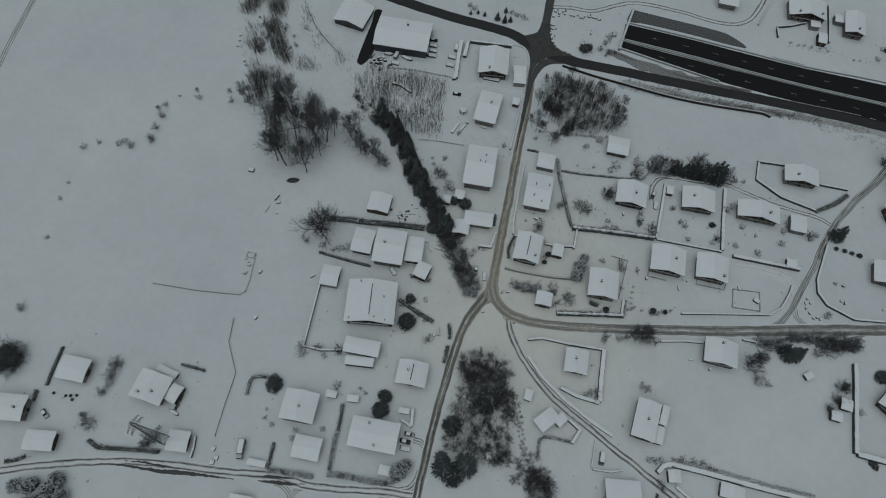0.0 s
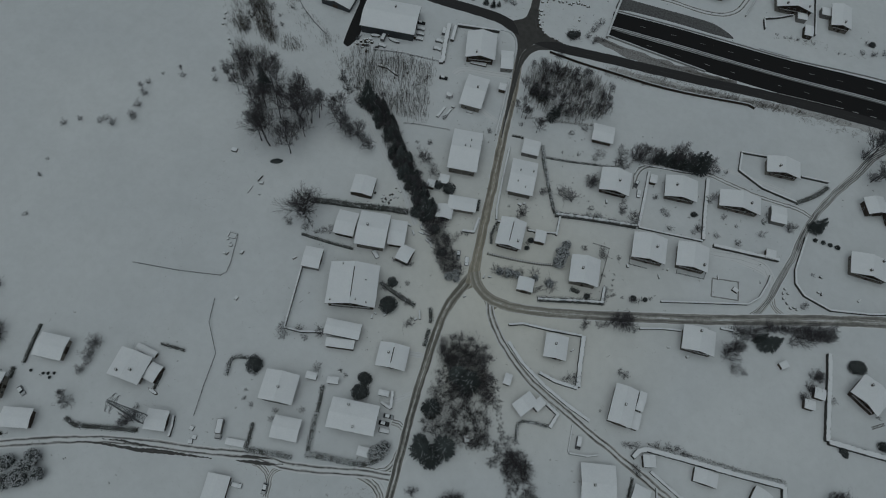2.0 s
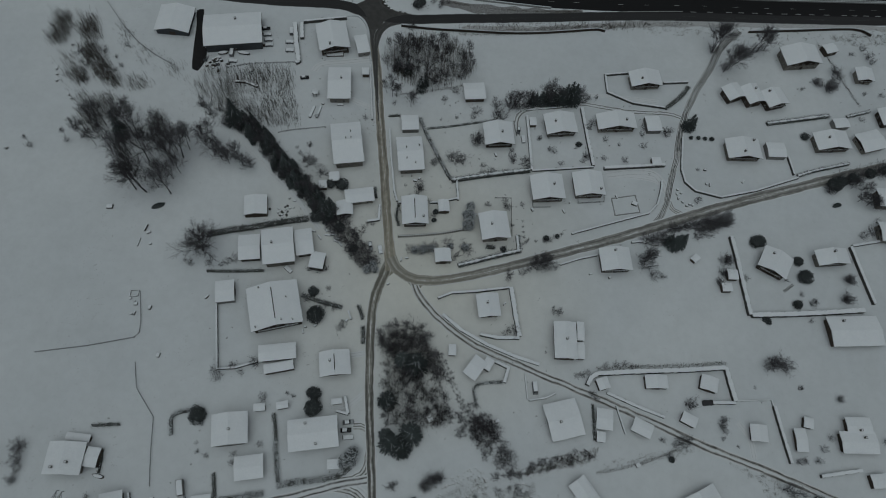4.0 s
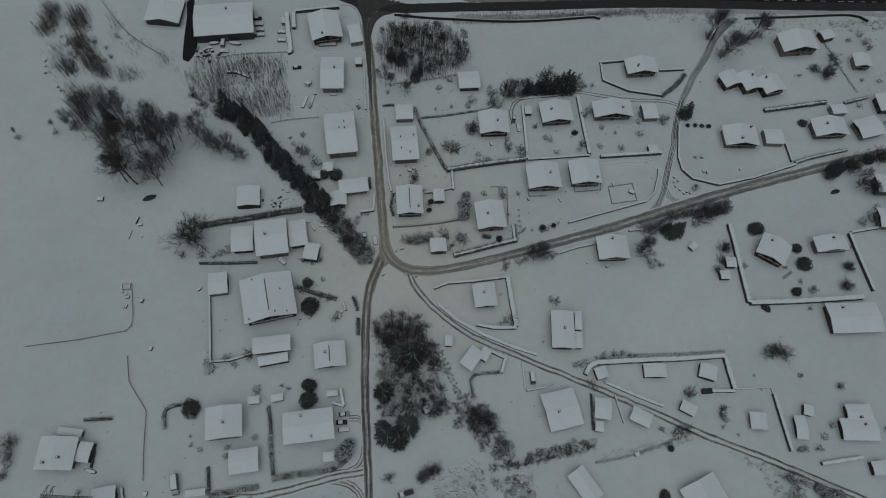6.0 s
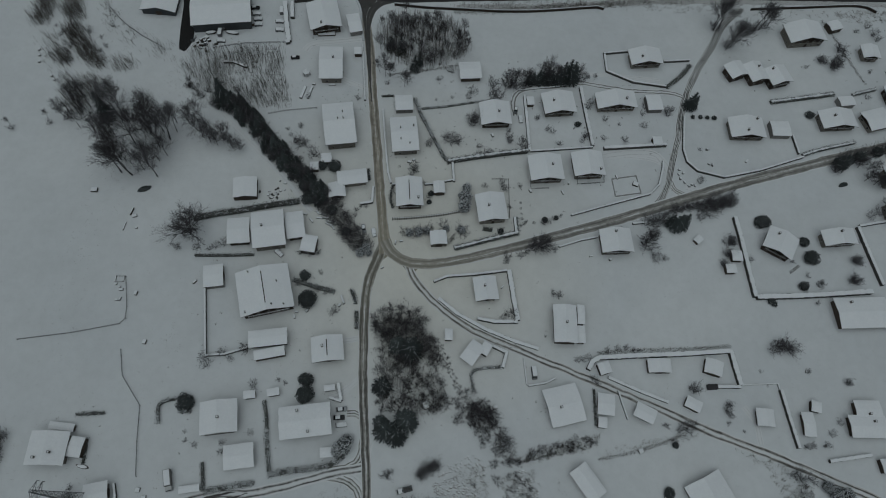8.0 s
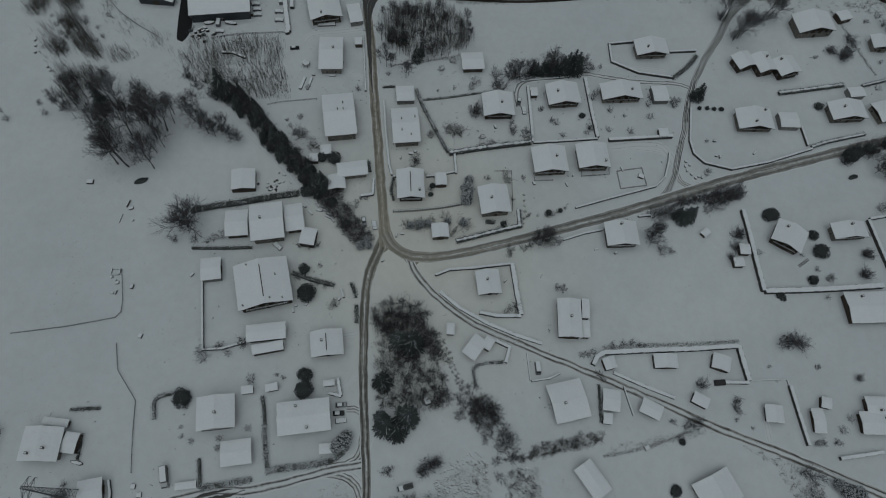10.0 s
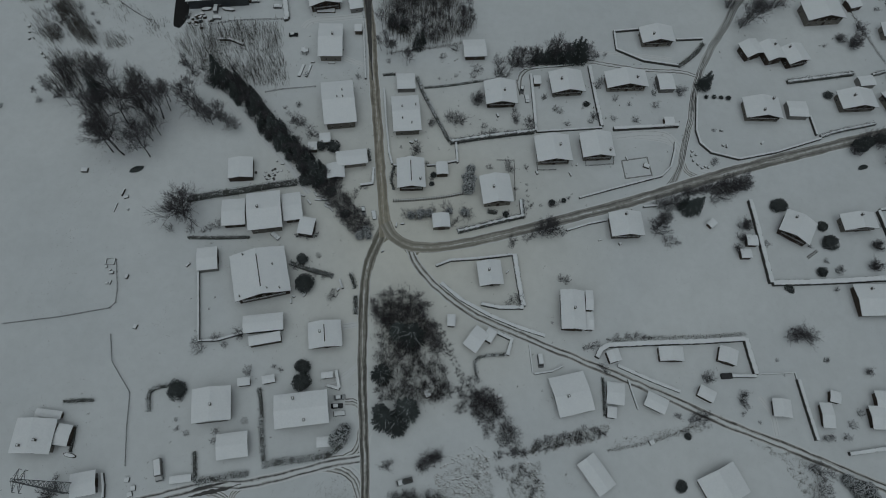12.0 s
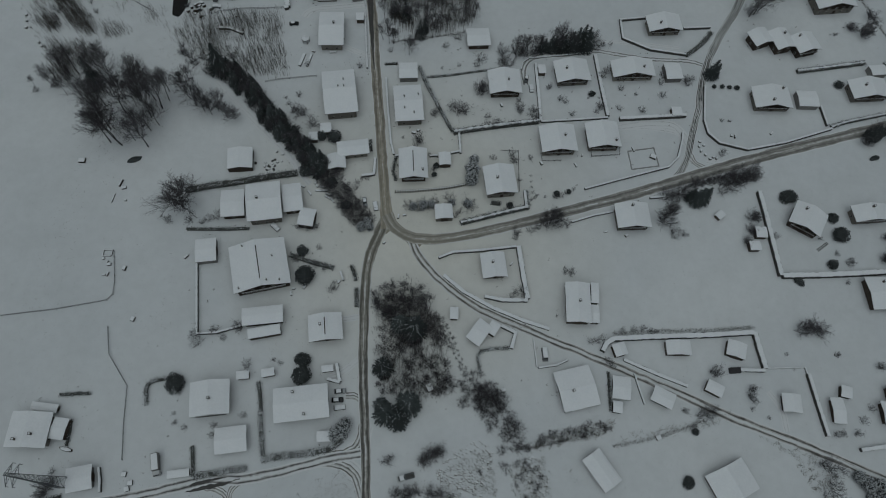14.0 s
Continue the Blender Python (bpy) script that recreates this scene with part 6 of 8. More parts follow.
bush(8.0, 39.4, 3)
bush(14.6, 55.8, 3)
bush(2.6, 29.3, 2.5)
bush(2.6, 43.1, 1.5)
bush(23.6, 83.3, 2)
bush(16.2, 81.2, 1.5)
bush(14.2, 35.9, 2)
bush(114.5, 83.3, 3)
bush(126.6, 84.0, 3.5)
bush(128.7, 87.3, 3)
bush(81.5, 72.0, 1.2)
bush(139.3, 50.1, 3)
bush(138.4, 48.3, 2.5)
bush(144.1, 66.6, 1.5)
bush(140.3, 66.2, 2)
ball(-26.0, 39.8, 4, 2.7)
ball(-31.3, 39.8, 3.6, 2.2)
bush(-42.6, 50.4, 5, 1.3)
bush(-41.4, 51.2, 4.5, 1.2)
bush(-35.7, 45.2, 5.5, 1.2)
bush(-44.2, 52.0, 4)
bush(-49.4, 57.8, 2)
bush(-47.5, 55.1, 2.2)
bush(-43.8, 59.3, 1.8)
bush(-20.0, 77.8, 3)
bush(-14.2, 17.0, 3)
bush(-14.0, 19.6, 2.5)
bush(-10.1, 21.8, 2)
bush(-12.4, 21.6, 1.8)
bush(-35.7, 37.7, 4)
snowy_tree(-9.8, -0.4, 4.5)
snowy_tree(-7.8, 2.0, 4)
snowy_tree(-6.4, -0.1, 3.5)
bush(-125.4, -107.3, 4.5, 1.2)
bush(-127.5, -107.2, 3.5)
bush(-129.4, -84.3, 4)
bush(-128.0, -82.5, 4)
bush(-128.0, -88.2, 4)
bush(-127.5, -91.0, 3.5)
bush(-127.4, -94.6, 3)
bush(-178.6, -77.9, 4.5)
bush(-100.9, -104.3, 5, 1.2)
bush(-102.0, -106.5, 4)
bush(-99.8, -102.2, 4)
bush(-101.5, 104.8, 2.5)
ball(-171.5, -95.2, 5, 3.2)
ball(-167.5, -96.8, 4.5, 3.4)
ball(-169.8, -99.5, 5, 3.2)
bush(-171.7, -93.5, 7, 1.3)
bush(-166.0, -96.7, 6, 1.3)
bush(-172.1, -97.2, 7, 1.3)
bush(-165.7, -100.3, 6, 1.3)
bush(-167.0, -93.3, 5, 1.2)
bush(-169.8, -102.0, 6, 1.2)
snowy_tree(-136.2, -136.0, 6.5)
snowy_tree(-131.3, -134.0, 7)
snowy_tree(-124.6, -133.1, 7.5)
snowy_tree(-124.1, -129.0, 6.5)
snowy_tree(-124.0, -136.6, 8)
snowy_tree(-128.7, -140.1, 7)
snowy_tree(-119.2, -133.0, 6)
bush(-202.6, -0.2, 3.6)
bush(-197.4, 4.8, 2.9)
bush(-188.6, 7.5, 3.6)
bush(-182.7, 8.3, 4.3)
bush(-187.1, 9.9, 2.9)
bush(-175.8, 15.4, 4.3)
bush(-177.7, 16.4, 3.6)
bush(-177.8, 22.4, 4.3)
bush(-179.0, 29.2, 3.6)
bush(-181.1, 35.7, 3.2)
bush(-168.4, 46.0, 3.2)
bush(-153.0, 50.4, 3.2)
bush(-177.8, 43.2, 1.8)
bush(-195.9, -27.7, 2.2)
bush(-197.7, -19.4, 1.8)
bush(-189.2, -46.3, 2.2)
bush(-146.8, 53.4, 2.9)
bush(-149.2, 60.1, 3.6)
bush(100.9, 202.7, 1.6)
bush(105.3, 202.4, 1.6)
bush(108.5, 203.4, 1.4)
bush(112.1, 203.7, 1.8)
bush(116.5, 204.7, 1.6)
bush(121.1, 204.5, 1.8)
bush(134.7, 204.0, 1.4)
bush(137.6, 204.9, 1.4)
bush(146.7, 209.3, 3)
bush(148.4, 217.7, 3)
bush(-0.4, 152.1, 5, 1.4)
bush(6.9, 156.1, 4)
bush(8.1, 160.9, 4)
bush(11.0, 155.8, 4)
conifer(-50.7, 155.0, 6)
conifer(-46.4, 154.6, 6)
conifer(-43.8, 156.6, 4)
conifer(-48.2, 161.9, 4)
conifer(-65.3, 153.0, 3)
conifer(-57.9, 154.9, 3.5)
conifer(-61.8, 155.0, 3)
bush(210.2, 126.0, 4, 1.2)
bush(209.0, 125.2, 4.5, 1.0)
bush(208.4, 126.4, 4, 1.0)
bush(215.8, 123.4, 6, 1.2)
bush(216.8, 124.8, 5.5, 1.2)
bush(214.6, 124.2, 5, 1.1)
bush(219.6, 133.6, 5, 1.1)
bush(220.6, 135.0, 5, 1.0)
bush(221.6, 131.0, 4.5, 1.0)
bush(208.0, 127.2, 3.5)
bush(214.1, 122.7, 5.5, 1.3)
bush(219.1, 128.4, 5)
bush(200.4, 121.2, 2.5)
bush(240.3, 147.1, 4.5, 1.2)
bush(238.2, 152.0, 4)
bush(241.6, 143.4, 4)
bush(231.2, 148.0, 3)
bush(242.4, 122.1, 3)
bush(233.3, 121.9, 2.5)
bush(228.3, 105.3, 3)
bush(240.0, 96.1, 3)
bush(207.4, 24.7, 2)
bush(204.1, 15.3, 4)
bush(200.8, 5.0, 4, 1.2)
bush(183.5, -6.2, 2.5)
bush(215.4, 37.8, 5)
bush(220.0, 40.2, 5)
bush(224.1, 46.6, 3)
bush(185.0, 2.3, 2)
ball(197.0, 91.4, 2.4, 2.2)
ball(164.6, -7.9, 1.2, 1.4)
bush(181.1, 6.0, 2.5)
bush(175.3, 12.3, 2)
bush(189.9, -39.5, 3.5)
bush(174.6, -35.9, 2)
bush(206.0, -55.4, 3)
bush(170.0, 209.8, 1.8)
bush(173.2, 210.0, 1.8)
bush(176.9, 210.0, 1.8)
bush(180.7, 210.8, 1.8)
bush(185.0, 211.1, 1.8)
bush(189.4, 211.7, 1.8)
bush(193.1, 212.1, 1.8)
bush(152.5, 210.6, 3.5)
bush(158.0, 213.9, 3.5)
bush(161.9, 211.7, 3)
ball(151.2, 218.1, 2.2, 1.8)
ball(162.0, 221.0, 2.4, 2.0)
ball(-145.6, -102.2, 0.8, 0.6)
ball(-140.6, -101.4, 0.8, 0.6)
ball(-138.9, -100.7, 0.8, 0.6)
ball(-136.8, -99.7, 0.8, 0.6)
ball(-137.4, -101.8, 0.8, 0.6)
bush(22.5, -85.4, 4.2, 1.3)
bush(21.2, -86.2, 3.5, 1.1)
bush(25.2, -83.3, 4.5, 1.3)
bush(27.3, -82.4, 4, 1.2)
bush(15.6, -96.5, 4, 1.3)
bush(18.1, -97.2, 4)
bush(24.7, -95.8, 4, 1.2)
bush(27.8, -96.5, 4, 1.2)
bush(30.8, -96.9, 3.5)
bush(19.9, -95.8, 3)
bush(41.1, -88.0, 2.5)
bush(49.8, -85.9, 3.5, 1.2)
bush(48.4, -80.8, 3.5)
bush(22.9, -84.4, 3.2, 1.1)
bush(25.4, -83.4, 3.4, 1.2)
bush(26.4, -82.6, 3.0, 1.1)
bush(54.4, -21.1, 3.5)
bush(55.1, -23.3, 3.5)
bush(50.3, -23.7, 2.5)
bush(51.8, -22.2, 3)
bush(40.2, -61.9, 5, 1.3)
bush(43.9, -62.7, 5, 1.3)
bush(42.2, -59.8, 4.5, 1.2)
bush(46.9, -65.8, 4.5, 1.2)
bush(39.4, -66.0, 4)
bush(49.9, -70.3, 4, 1.2)
bush(51.1, -73.3, 4)
bush(45.0, -68.5, 4)
bush(86.6, -45.7, 3.5)
bush(88.0, -47.3, 3)
bush(73.3, -12.1, 3.5)
bush(71.0, -11.6, 3)
bush(154.4, -37.5, 1.5)
bush(67.7, -29.9, 1.2)
ball(139.0, 84.4, 1.5, 1.0)
ball(142.7, 84.8, 1.5, 1.1)
ball(146.0, 84.8, 1.5, 1.0)
ball(149.4, 84.9, 1.6, 1.2)
ball(216.5, 69.0, 4.5, 2.6)
ball(225.6, 72.5, 4.5, 2.6)
ball(233.5, 75.2, 4.5, 2.6)
bush(214.7, 67.3, 5, 1.2)
bush(219.3, 69.3, 5, 1.2)
bush(230.1, 73.6, 5, 1.2)
bush(235.4, 76.0, 5, 1.2)
bush(96.1, 78.4, 3)
bush(102.9, 76.1, 2)
bush(114.8, 76.5, 3.5)
bush(64.4, 75.9, 2.5)
bush(86.4, 67.9, 4)
bush(116.1, 87.5, 4)
bush(126.3, 86.1, 4.5)
bush(14.5, 56.7, 4)
bush(33.9, 70.7, 6)
bush(26.6, 59.5, 5, 1.3)
ball(83.3, 74.3, 1.6, 1.5)
bush(-60.8, -81.1, 2.2)
bush(-65.5, -76.7, 1.5)
bush(-64.4, -79.9, 2)
bush(-65.0, -69.6, 1.8)
bush(-43.9, -58.0, 4)
bush(-34.9, -55.4, 2)
bush(-32.1, -56.4, 2)
bush(-51.0, -79.8, 2.5)
bush(-50.9, -83.0, 2.5)
bush(-41.8, -75.4, 2.5)
bush(-54.1, -48.7, 3)
bush(-62.6, -51.1, 4.5)
bush(-49.5, -44.0, 4)
bush(-42.8, 76.8, 2.5)
bush(-43.8, 60.5, 2.5)
bush(42.7, 92.1, 6, 1.1)
bush(34.1, 71.4, 6)
bush(8.9, 42.3, 5.5)
bush(48.5, 15.3, 3)
bush(51.3, 63.0, 4.5)
bush(56.8, 60.3, 5)
bush(168.4, -65.8, 3)
bush(37.5, 57.4, 3)
bush(42.0, 54.6, 3.5)
bush(127.3, -46.2, 4.5)
bush(138.8, -54.0, 4)
bush(139.9, -51.9, 3.5)
bush(113.8, -61.7, 3)
bush(121.1, -61.1, 4)
bush(116.6, -67.8, 3)
ball(-1.4, 153.4, 2.4, 2.6)
ball(0.9, 155.2, 2.2, 2.2)
bush(-45.0, 162.0, 3)
bush(-41.5, 161.2, 3)
bush(-38.4, 161.7, 3)
bush(-36.5, 160.8, 2.5)
bush(-64.4, 156.6, 3)
bush(-67.5, 158.0, 3)
bush(9.2, 165.8, 3.5)
bush(10.7, 168.6, 3.5)
bush(10.7, 153.5, 3)
bush(14.7, 157.0, 3)
bush(64.7, 8.9, 5, 1.3)
bush(67.7, 9.4, 5, 1.3)
bush(62.0, 8.1, 4.5, 1.2)
bush(112.3, 13.7, 6, 1.3)
bush(110.6, 14.8, 5)
bush(-30.7, -2.2, 4, 1.2)
bush(140.4, 32.4, 5, 1.3)
bush(145.0, 35.0, 5, 1.3)
bush(136.6, 30.4, 4.5, 1.2)
bush(148.2, 37.6, 4.5, 1.2)
bush(-9.9, 0.8, 4)
bush(-100.0, -102.0, 4)
bush(-101.5, -104.4, 4.5, 1.2)
bush(-100.2, -98.4, 2.5)
bush(-64.7, -48.3, 4)
bush(-58.2, -46.9, 4)
bush(-48.8, -45.4, 3.5)
ball(-24.2, 18.4, 3, 2.4)
ball(-17.0, 8.8, 2.6, 2.0)
ball(-34.6, 22.8, 4.5, 3.2)
dark_conifer(-79.6, 69.0, 19, 1.3)
dark_conifer(-81.6, 72.2, 14, 1.2)
dark_conifer(-76.4, 67.2, 13, 1.2)
conifer(-30.6, 24.6, 8)
conifer(-2.4, 107.8, 11)
conifer(5.0, 97.9, 11)
conifer(6.9, 101.3, 9)
conifer(-7.4, 109.5, 9)
bare_tree(-8.6, 92.8, 11)
bare_tree(-6.6, 92.9, 10)
bare_tree(2.0, 88.9, 9)
bare_tree(-11.5, 94.5, 9)
bare_wood([(-1.5, -29.0), (6.0, -25.5), (14.0, -24.5), (20.0, -28.0), (19.5, -33.0), (9.0, -35.5), (0.5, -35.5)], 22, 7, 10)
bare_wood([(8.0, -45.0), (16.5, -43.5), (27.5, -50.5), (29.5, -58.5), (18.0, -64.0), (9.0, -57.0)], 16, 6, 9)
bush_wood([(-1.5, -31.0), (12.0, -26.0), (20.5, -29.5), (20.0, -35.0), (3.0, -38.0)], 30, 2.5, 4.5)
bush_wood([(2.5, -42.0), (16.5, -43.5), (27.5, -50.5), (30.0, -60.0), (18.0, -66.0), (3.0, -64.0)], 84, 1.8, 4.0)
bush_wood([(17.5, -37.5), (22.0, -34.0), (27.5, -43.0), (23.5, -46.5)], 22, 2.5, 4.5)
bush_wood([(22.3, -33.9), (24.5, -33.3), (30.3, -44.2), (35.7, -54.7), (33.7, -55.7), (28.0, -45.2)], 30, 1.0, 1.9)
bush_wood([(33.8, -55.4), (39.9, -53.9), (47.3, -60.5), (52.7, -69.0), (58.9, -80.2), (52.0, -82.4), (44.8, -75.4), (39.5, -68.0), (32.5, -66.5)], 74, 1.5, 4.0)
bush_wood([(39.1, -59.0), (47.3, -60.4), (47.5, -66.4), (40.5, -67.9)], 16, 3.0, 4.5)
bush_wood([(12.0, -96.5), (18.0, -93.8), (24.0, -95.0), (32.0, -95.5), (32.0, -101.0), (13.0, -101.0)], 24, 1.5, 3.2)
bush_wood([(59.0, -79.0), (60.7, -75.1), (70.7, -71.4), (78.8, -68.8), (87.0, -67.2), (87.3, -70.1), (78.7, -73.1)], 40, 1.2, 2.8)
scrub([(57.9, -80.1), (62.7, -74.9), (78.8, -69.8), (89.0, -66.1), (87.8, -71.1), (72.7, -76.1)], 220, 0.7)
bush_wood([(-177.1, 110.6), (-155.1, 120.3), (-135.1, 107.0), (-142.3, 82.9), (-159.1, 83.9)], 22, 2, 4)
clods([(24.7, -96.9), (26.9, -88.0), (31.4, -82.1), (41.0, -77.2), (45.5, -81.0), (45.3, -95.7)], 340)
clods([(55.9, -83.0), (59.9, -81.4), (65.2, -88.8), (64.9, -95.2), (59.1, -94.7)], 120)
scrub([(26.7, -97.1), (29.8, -87.8), (39.2, -80.6), (45.1, -81.0), (47.6, -95.5)], 260, 0.6)
scrub([(52.4, -95.2), (51.1, -84.3), (62.8, -81.6), (65.8, -94.2)], 160, 0.7)
scrub([(13.4, -98.0), (16.8, -93.3), (26.3, -91.7), (27.6, -97.0)], 50, 0.5)
scrub([(88.7, -74.9), (90.8, -71.8), (117.7, -64.8), (130.4, -60.8), (130.1, -63.8), (111.1, -70.2)], 110, 0.6)
scrub([(139.8, -68.0), (159.5, -72.3), (169.8, -82.9), (157.4, -85.7), (151.0, -74.9)], 130, 0.8)
scrub([(-13.6, -94.7), (-6.5, -90.5), (-0.4, -93.7), (1.3, -99.3), (-13.7, -100.4)], 90, 0.4)
scrub([(13.5, 158.1), (34.0, 156.1), (63.9, 157.6), (87.0, 161.1), (78.7, 158.3), (49.2, 156.1), (21.6, 156.6)], 240, 0.7)
scrub([(20.2, 138.7), (52.0, 143.6), (88.8, 150.8), (108.6, 153.8), (109.0, 150.9), (89.3, 147.9), (52.8, 140.0), (21.2, 135.1)], 420, 0.9)
saplings([(20.0, 141.5), (43.0, 145.0), (72.0, 149.5), (100.0, 154.5), (140.0, 159.5), (140.0, 157.5), (100.0, 150.0), (72.0, 145.5), (43.0, 142.0), (22.0, 139.5)], 1500, 2.4)
scrub([(222.8, 160.9), (258.2, 167.1), (256.3, 158.8), (240.4, 155.0), (224.9, 155.1)], 170, 0.8)
bush_wood([(52.1, -86.1), (55.9, -80.2), (62.8, -85.3), (62.9, -95.3), (55.3, -95.9)], 14, 1.5, 3.5)
scrub([(119.6, 148.3), (120.1, 154.7), (157.3, 159.1), (156.5, 151.9)], 70, 0.8)
scrub([(156.5, 151.9), (157.4, 159.9), (256.2, 169.3), (253.7, 158.5)], 90, 0.9)
scrub([(37.6, 141.4), (66.2, 146.5), (108.5, 154.6), (147.5, 161.3), (147.8, 157.7), (109.0, 150.9), (67.0, 142.2)], 260, 0.6)
scrub([(98.3, 203.8), (122.1, 208.5), (149.0, 210.2), (149.5, 205.3), (122.7, 203.9), (99.1, 198.8)], 60, 0.5)
conifer_belt([(-76.4, 68.6), (-61.3, 55.4), (-53.0, 46.1), (-44.6, 38.6), (-34.9, 29.2), (-29.0, 22.8)], 8, 12)
bush_wood([(-30.8, 20.2), (-19.9, 8.2), (-13.3, 0.6), (-6.0, 0.8), (-5.5, 4.4), (-13.9, 13.4), (-22.6, 23.5), (-28.0, 25.0)], 80, 2.5, 4.8)
saplings([(-102.0, 98.0), (-84.0, 101.0), (-61.0, 104.0), (-50.5, 70.0), (-65.8, 68.2), (-76.0, 74.0), (-94.0, 86.0)], 3000, 5.5, 0.7)
bush_wood([(-102.2, 78.4), (-83.8, 66.3), (-81.3, 70.3), (-98.7, 82.4)], 16, 2.5, 4.5)
saplings([(-103.4, 86.8), (-100.6, 90.2), (-84.0, 79.3), (-79.7, 68.4), (-84.0, 70.0)], 520, 5, 0.6)
saplings([(-119.2, 99.2), (-104.0, 99.3), (-103.6, 90.9), (-112.7, 89.7)], 160, 3.5, 1.6)
saplings([(-180.0, 124.0), (-172.5, 122.0), (-171.5, 106.0), (-177.5, 104.0)], 900, 6.5, 0.4)
saplings([(-168.5, 124.0), (-160.0, 122.0), (-155.0, 109.5), (-159.0, 107.5), (-166.0, 113.5)], 760, 6, 0.5)
saplings([(-163.5, 105.0), (-157.0, 106.0), (-146.5, 94.0), (-137.5, 84.5), (-141.0, 82.0), (-152.0, 89.0)], 1450, 6.5, 0.4)
saplings([(-170.0, 99.0), (-165.0, 99.5), (-154.0, 84.0), (-156.5, 81.0), (-164.0, 86.0)], 640, 4.5, 0.8)
saplings([(-149.5, 121.0), (-147.0, 121.5), (-142.0, 112.5), (-144.0, 111.5)], 110, 2.6, 0.4)
saplings([(-158.1, 76.1), (-138.9, 76.3), (-134.7, 62.5), (-145.8, 53.9)], 950, 6)
saplings([(-136.2, 88.3), (-130.2, 89.2), (-122.8, 85.4), (-132.2, 82.0)], 260, 4, 0.6)
saplings([(-149.7, 121.0), (-134.0, 112.7), (-117.3, 99.5), (-113.0, 92.0), (-128.0, 96.9), (-143.0, 106.0)], 400, 2.2, 2.2)
saplings([(-175.3, 98.1), (-159.9, 79.4), (-162.0, 74.4)], 40, 3)
bare_wood([(-14.0, 111.0), (-13.5, 126.0), (-6.0, 131.0), (20.3, 131.5), (28.3, 126.8), (30.2, 109.7), (17.0, 101.0), (0.5, 98.5), (-8.5, 103.0)], 40, 8, 12)
saplings([(-13.0, 112.0), (-12.5, 125.0), (-5.0, 130.0), (20.3, 130.5), (28.3, 125.8), (29.2, 109.7), (17.0, 101.0), (0.5, 99.5), (-8.0, 104.0)], 3000, 7, 0.5)
saplings([(-134.8, 55.9), (-117.7, 63.8), (-100.7, 53.7), (-99.5, 39.5), (-112.2, 29.8), (-125.4, 39.6)], 420, 9)
bare_wood([(-140.0, 62.0), (-128.0, 66.0), (-100.0, 57.0), (-97.0, 42.0), (-104.0, 27.0), (-117.0, 27.0), (-128.0, 38.0)], 7, 12, 19)
saplings([(-0.1, -26.8), (12.2, -21.1), (26.7, -42.2), (28.0, -60.9), (18.4, -67.7), (3.0, -58.5), (1.5, -45.0)], 3300, 4.5, 0.45)
bush_wood([(-10.6, 110.1), (-2.6, 123.2), (22.0, 131.9), (31.0, 114.6), (15.9, 100.7), (-4.8, 101.1)], 14, 2, 4)


def low_shrubs():
    """The smallest and the farthest shrubs, too many and too small to count."""
    rng = random.Random(77)
    verts, faces, at = [], [], 0
    for x, y, high, spread in LOW_SHRUBS:
        v, f = SHRUB_SHAPES[rng.randrange(len(SHRUB_SHAPES))]
        t = rng.uniform(0, math.tau)
        turn = np.array(((math.cos(t), -math.sin(t), 0), (math.sin(t), math.cos(t), 0), (0, 0, 1)))
        verts.append(v @ turn.T * np.array((high / 2.7 * spread, high / 2.7 * spread, high / 3.2)) + np.array((x, y, 0)))
        faces.append(f + at)
        at += len(v)
    ob = from_lists("low_shrubs", np.concatenate(verts).tolist(), np.concatenate(faces).tolist(), TWIG, None)
    tagged(ob, "scattered low leafless shrubs in garden snow", "shrubs", kind="stuff")


low_shrubs()

# ---- motorway furniture ----
def barrier(name, points, high, wide, material, label, snow=True):
    x0, y0 = points[0]
    line = [q - np.array((x0, y0)) for q in smoothed(points, 3.0)]
    root = thing(name, x0, y0, 0, label, "barrier", "road barriers")
    bm = bmesh.new()
    ribbon(bm, line, sides(line), wide, -0.1, high, 0.02, random.Random(3), wide * 0.15)
    part("body", bm, material, root)
    if snow:
        bm = bmesh.new()
        ribbon(bm, line, sides(line), wide * 0.9, high - 0.01, high + 0.16, 0.04, random.Random(5), wide * 0.12)
        part("snow_cap", bm, SNOW_DUST, root)


def offset(points, by):
    line = smoothed(points, 12.0)
    return [tuple(c + s * by) for c, s in zip(line, sides(line))]


MEDIAN = longer([(15.9, 168.0), (51.7, 171.0), (82.0, 172.9), (111.9, 175.2), (155.7, 179.9), (190.0, 182.6), (239.0, 187.4)], 0, 320)
barrier("central_barrier", offset(MEDIAN, 0.55), 0.85, 0.42, CONCRETE, "low concrete central barrier dusted with snow")
barrier("central_barrier", offset(MEDIAN, -0.55), 0.85, 0.42, CONCRETE, "low concrete central barrier dusted with snow")
strip("median", MEDIAN, 0.8, 0.05, SNOW_DUST, "strip of dirty snow between the barriers", "median", 0.1)
barrier("guard_rail", longer([(16.0, 181.4), (33.4, 183.0), (48.9, 184.4), (79.6, 186.7), (110.0, 188.9), (154.4, 195.5), (206.5, 199.8), (241.2, 202.2)], 0, 320), 0.8, 0.6, CONCRETE, "motorway edge barrier carrying snow")
barrier("crash_barrier", [(94.0, 188.6), (102.0, 189.2), (110.0, 189.9)], 0.9, 1.1, CONCRETE, "broad pale barrier block under snow at the motorway edge")
barrier("retaining_wall", [(15.9, 161.6), (38.5, 160.9), (54.0, 160.6), (69.8, 160.4)], 1.1, 0.6, CONCRETE, "pale retaining wall along the motorway cutting")
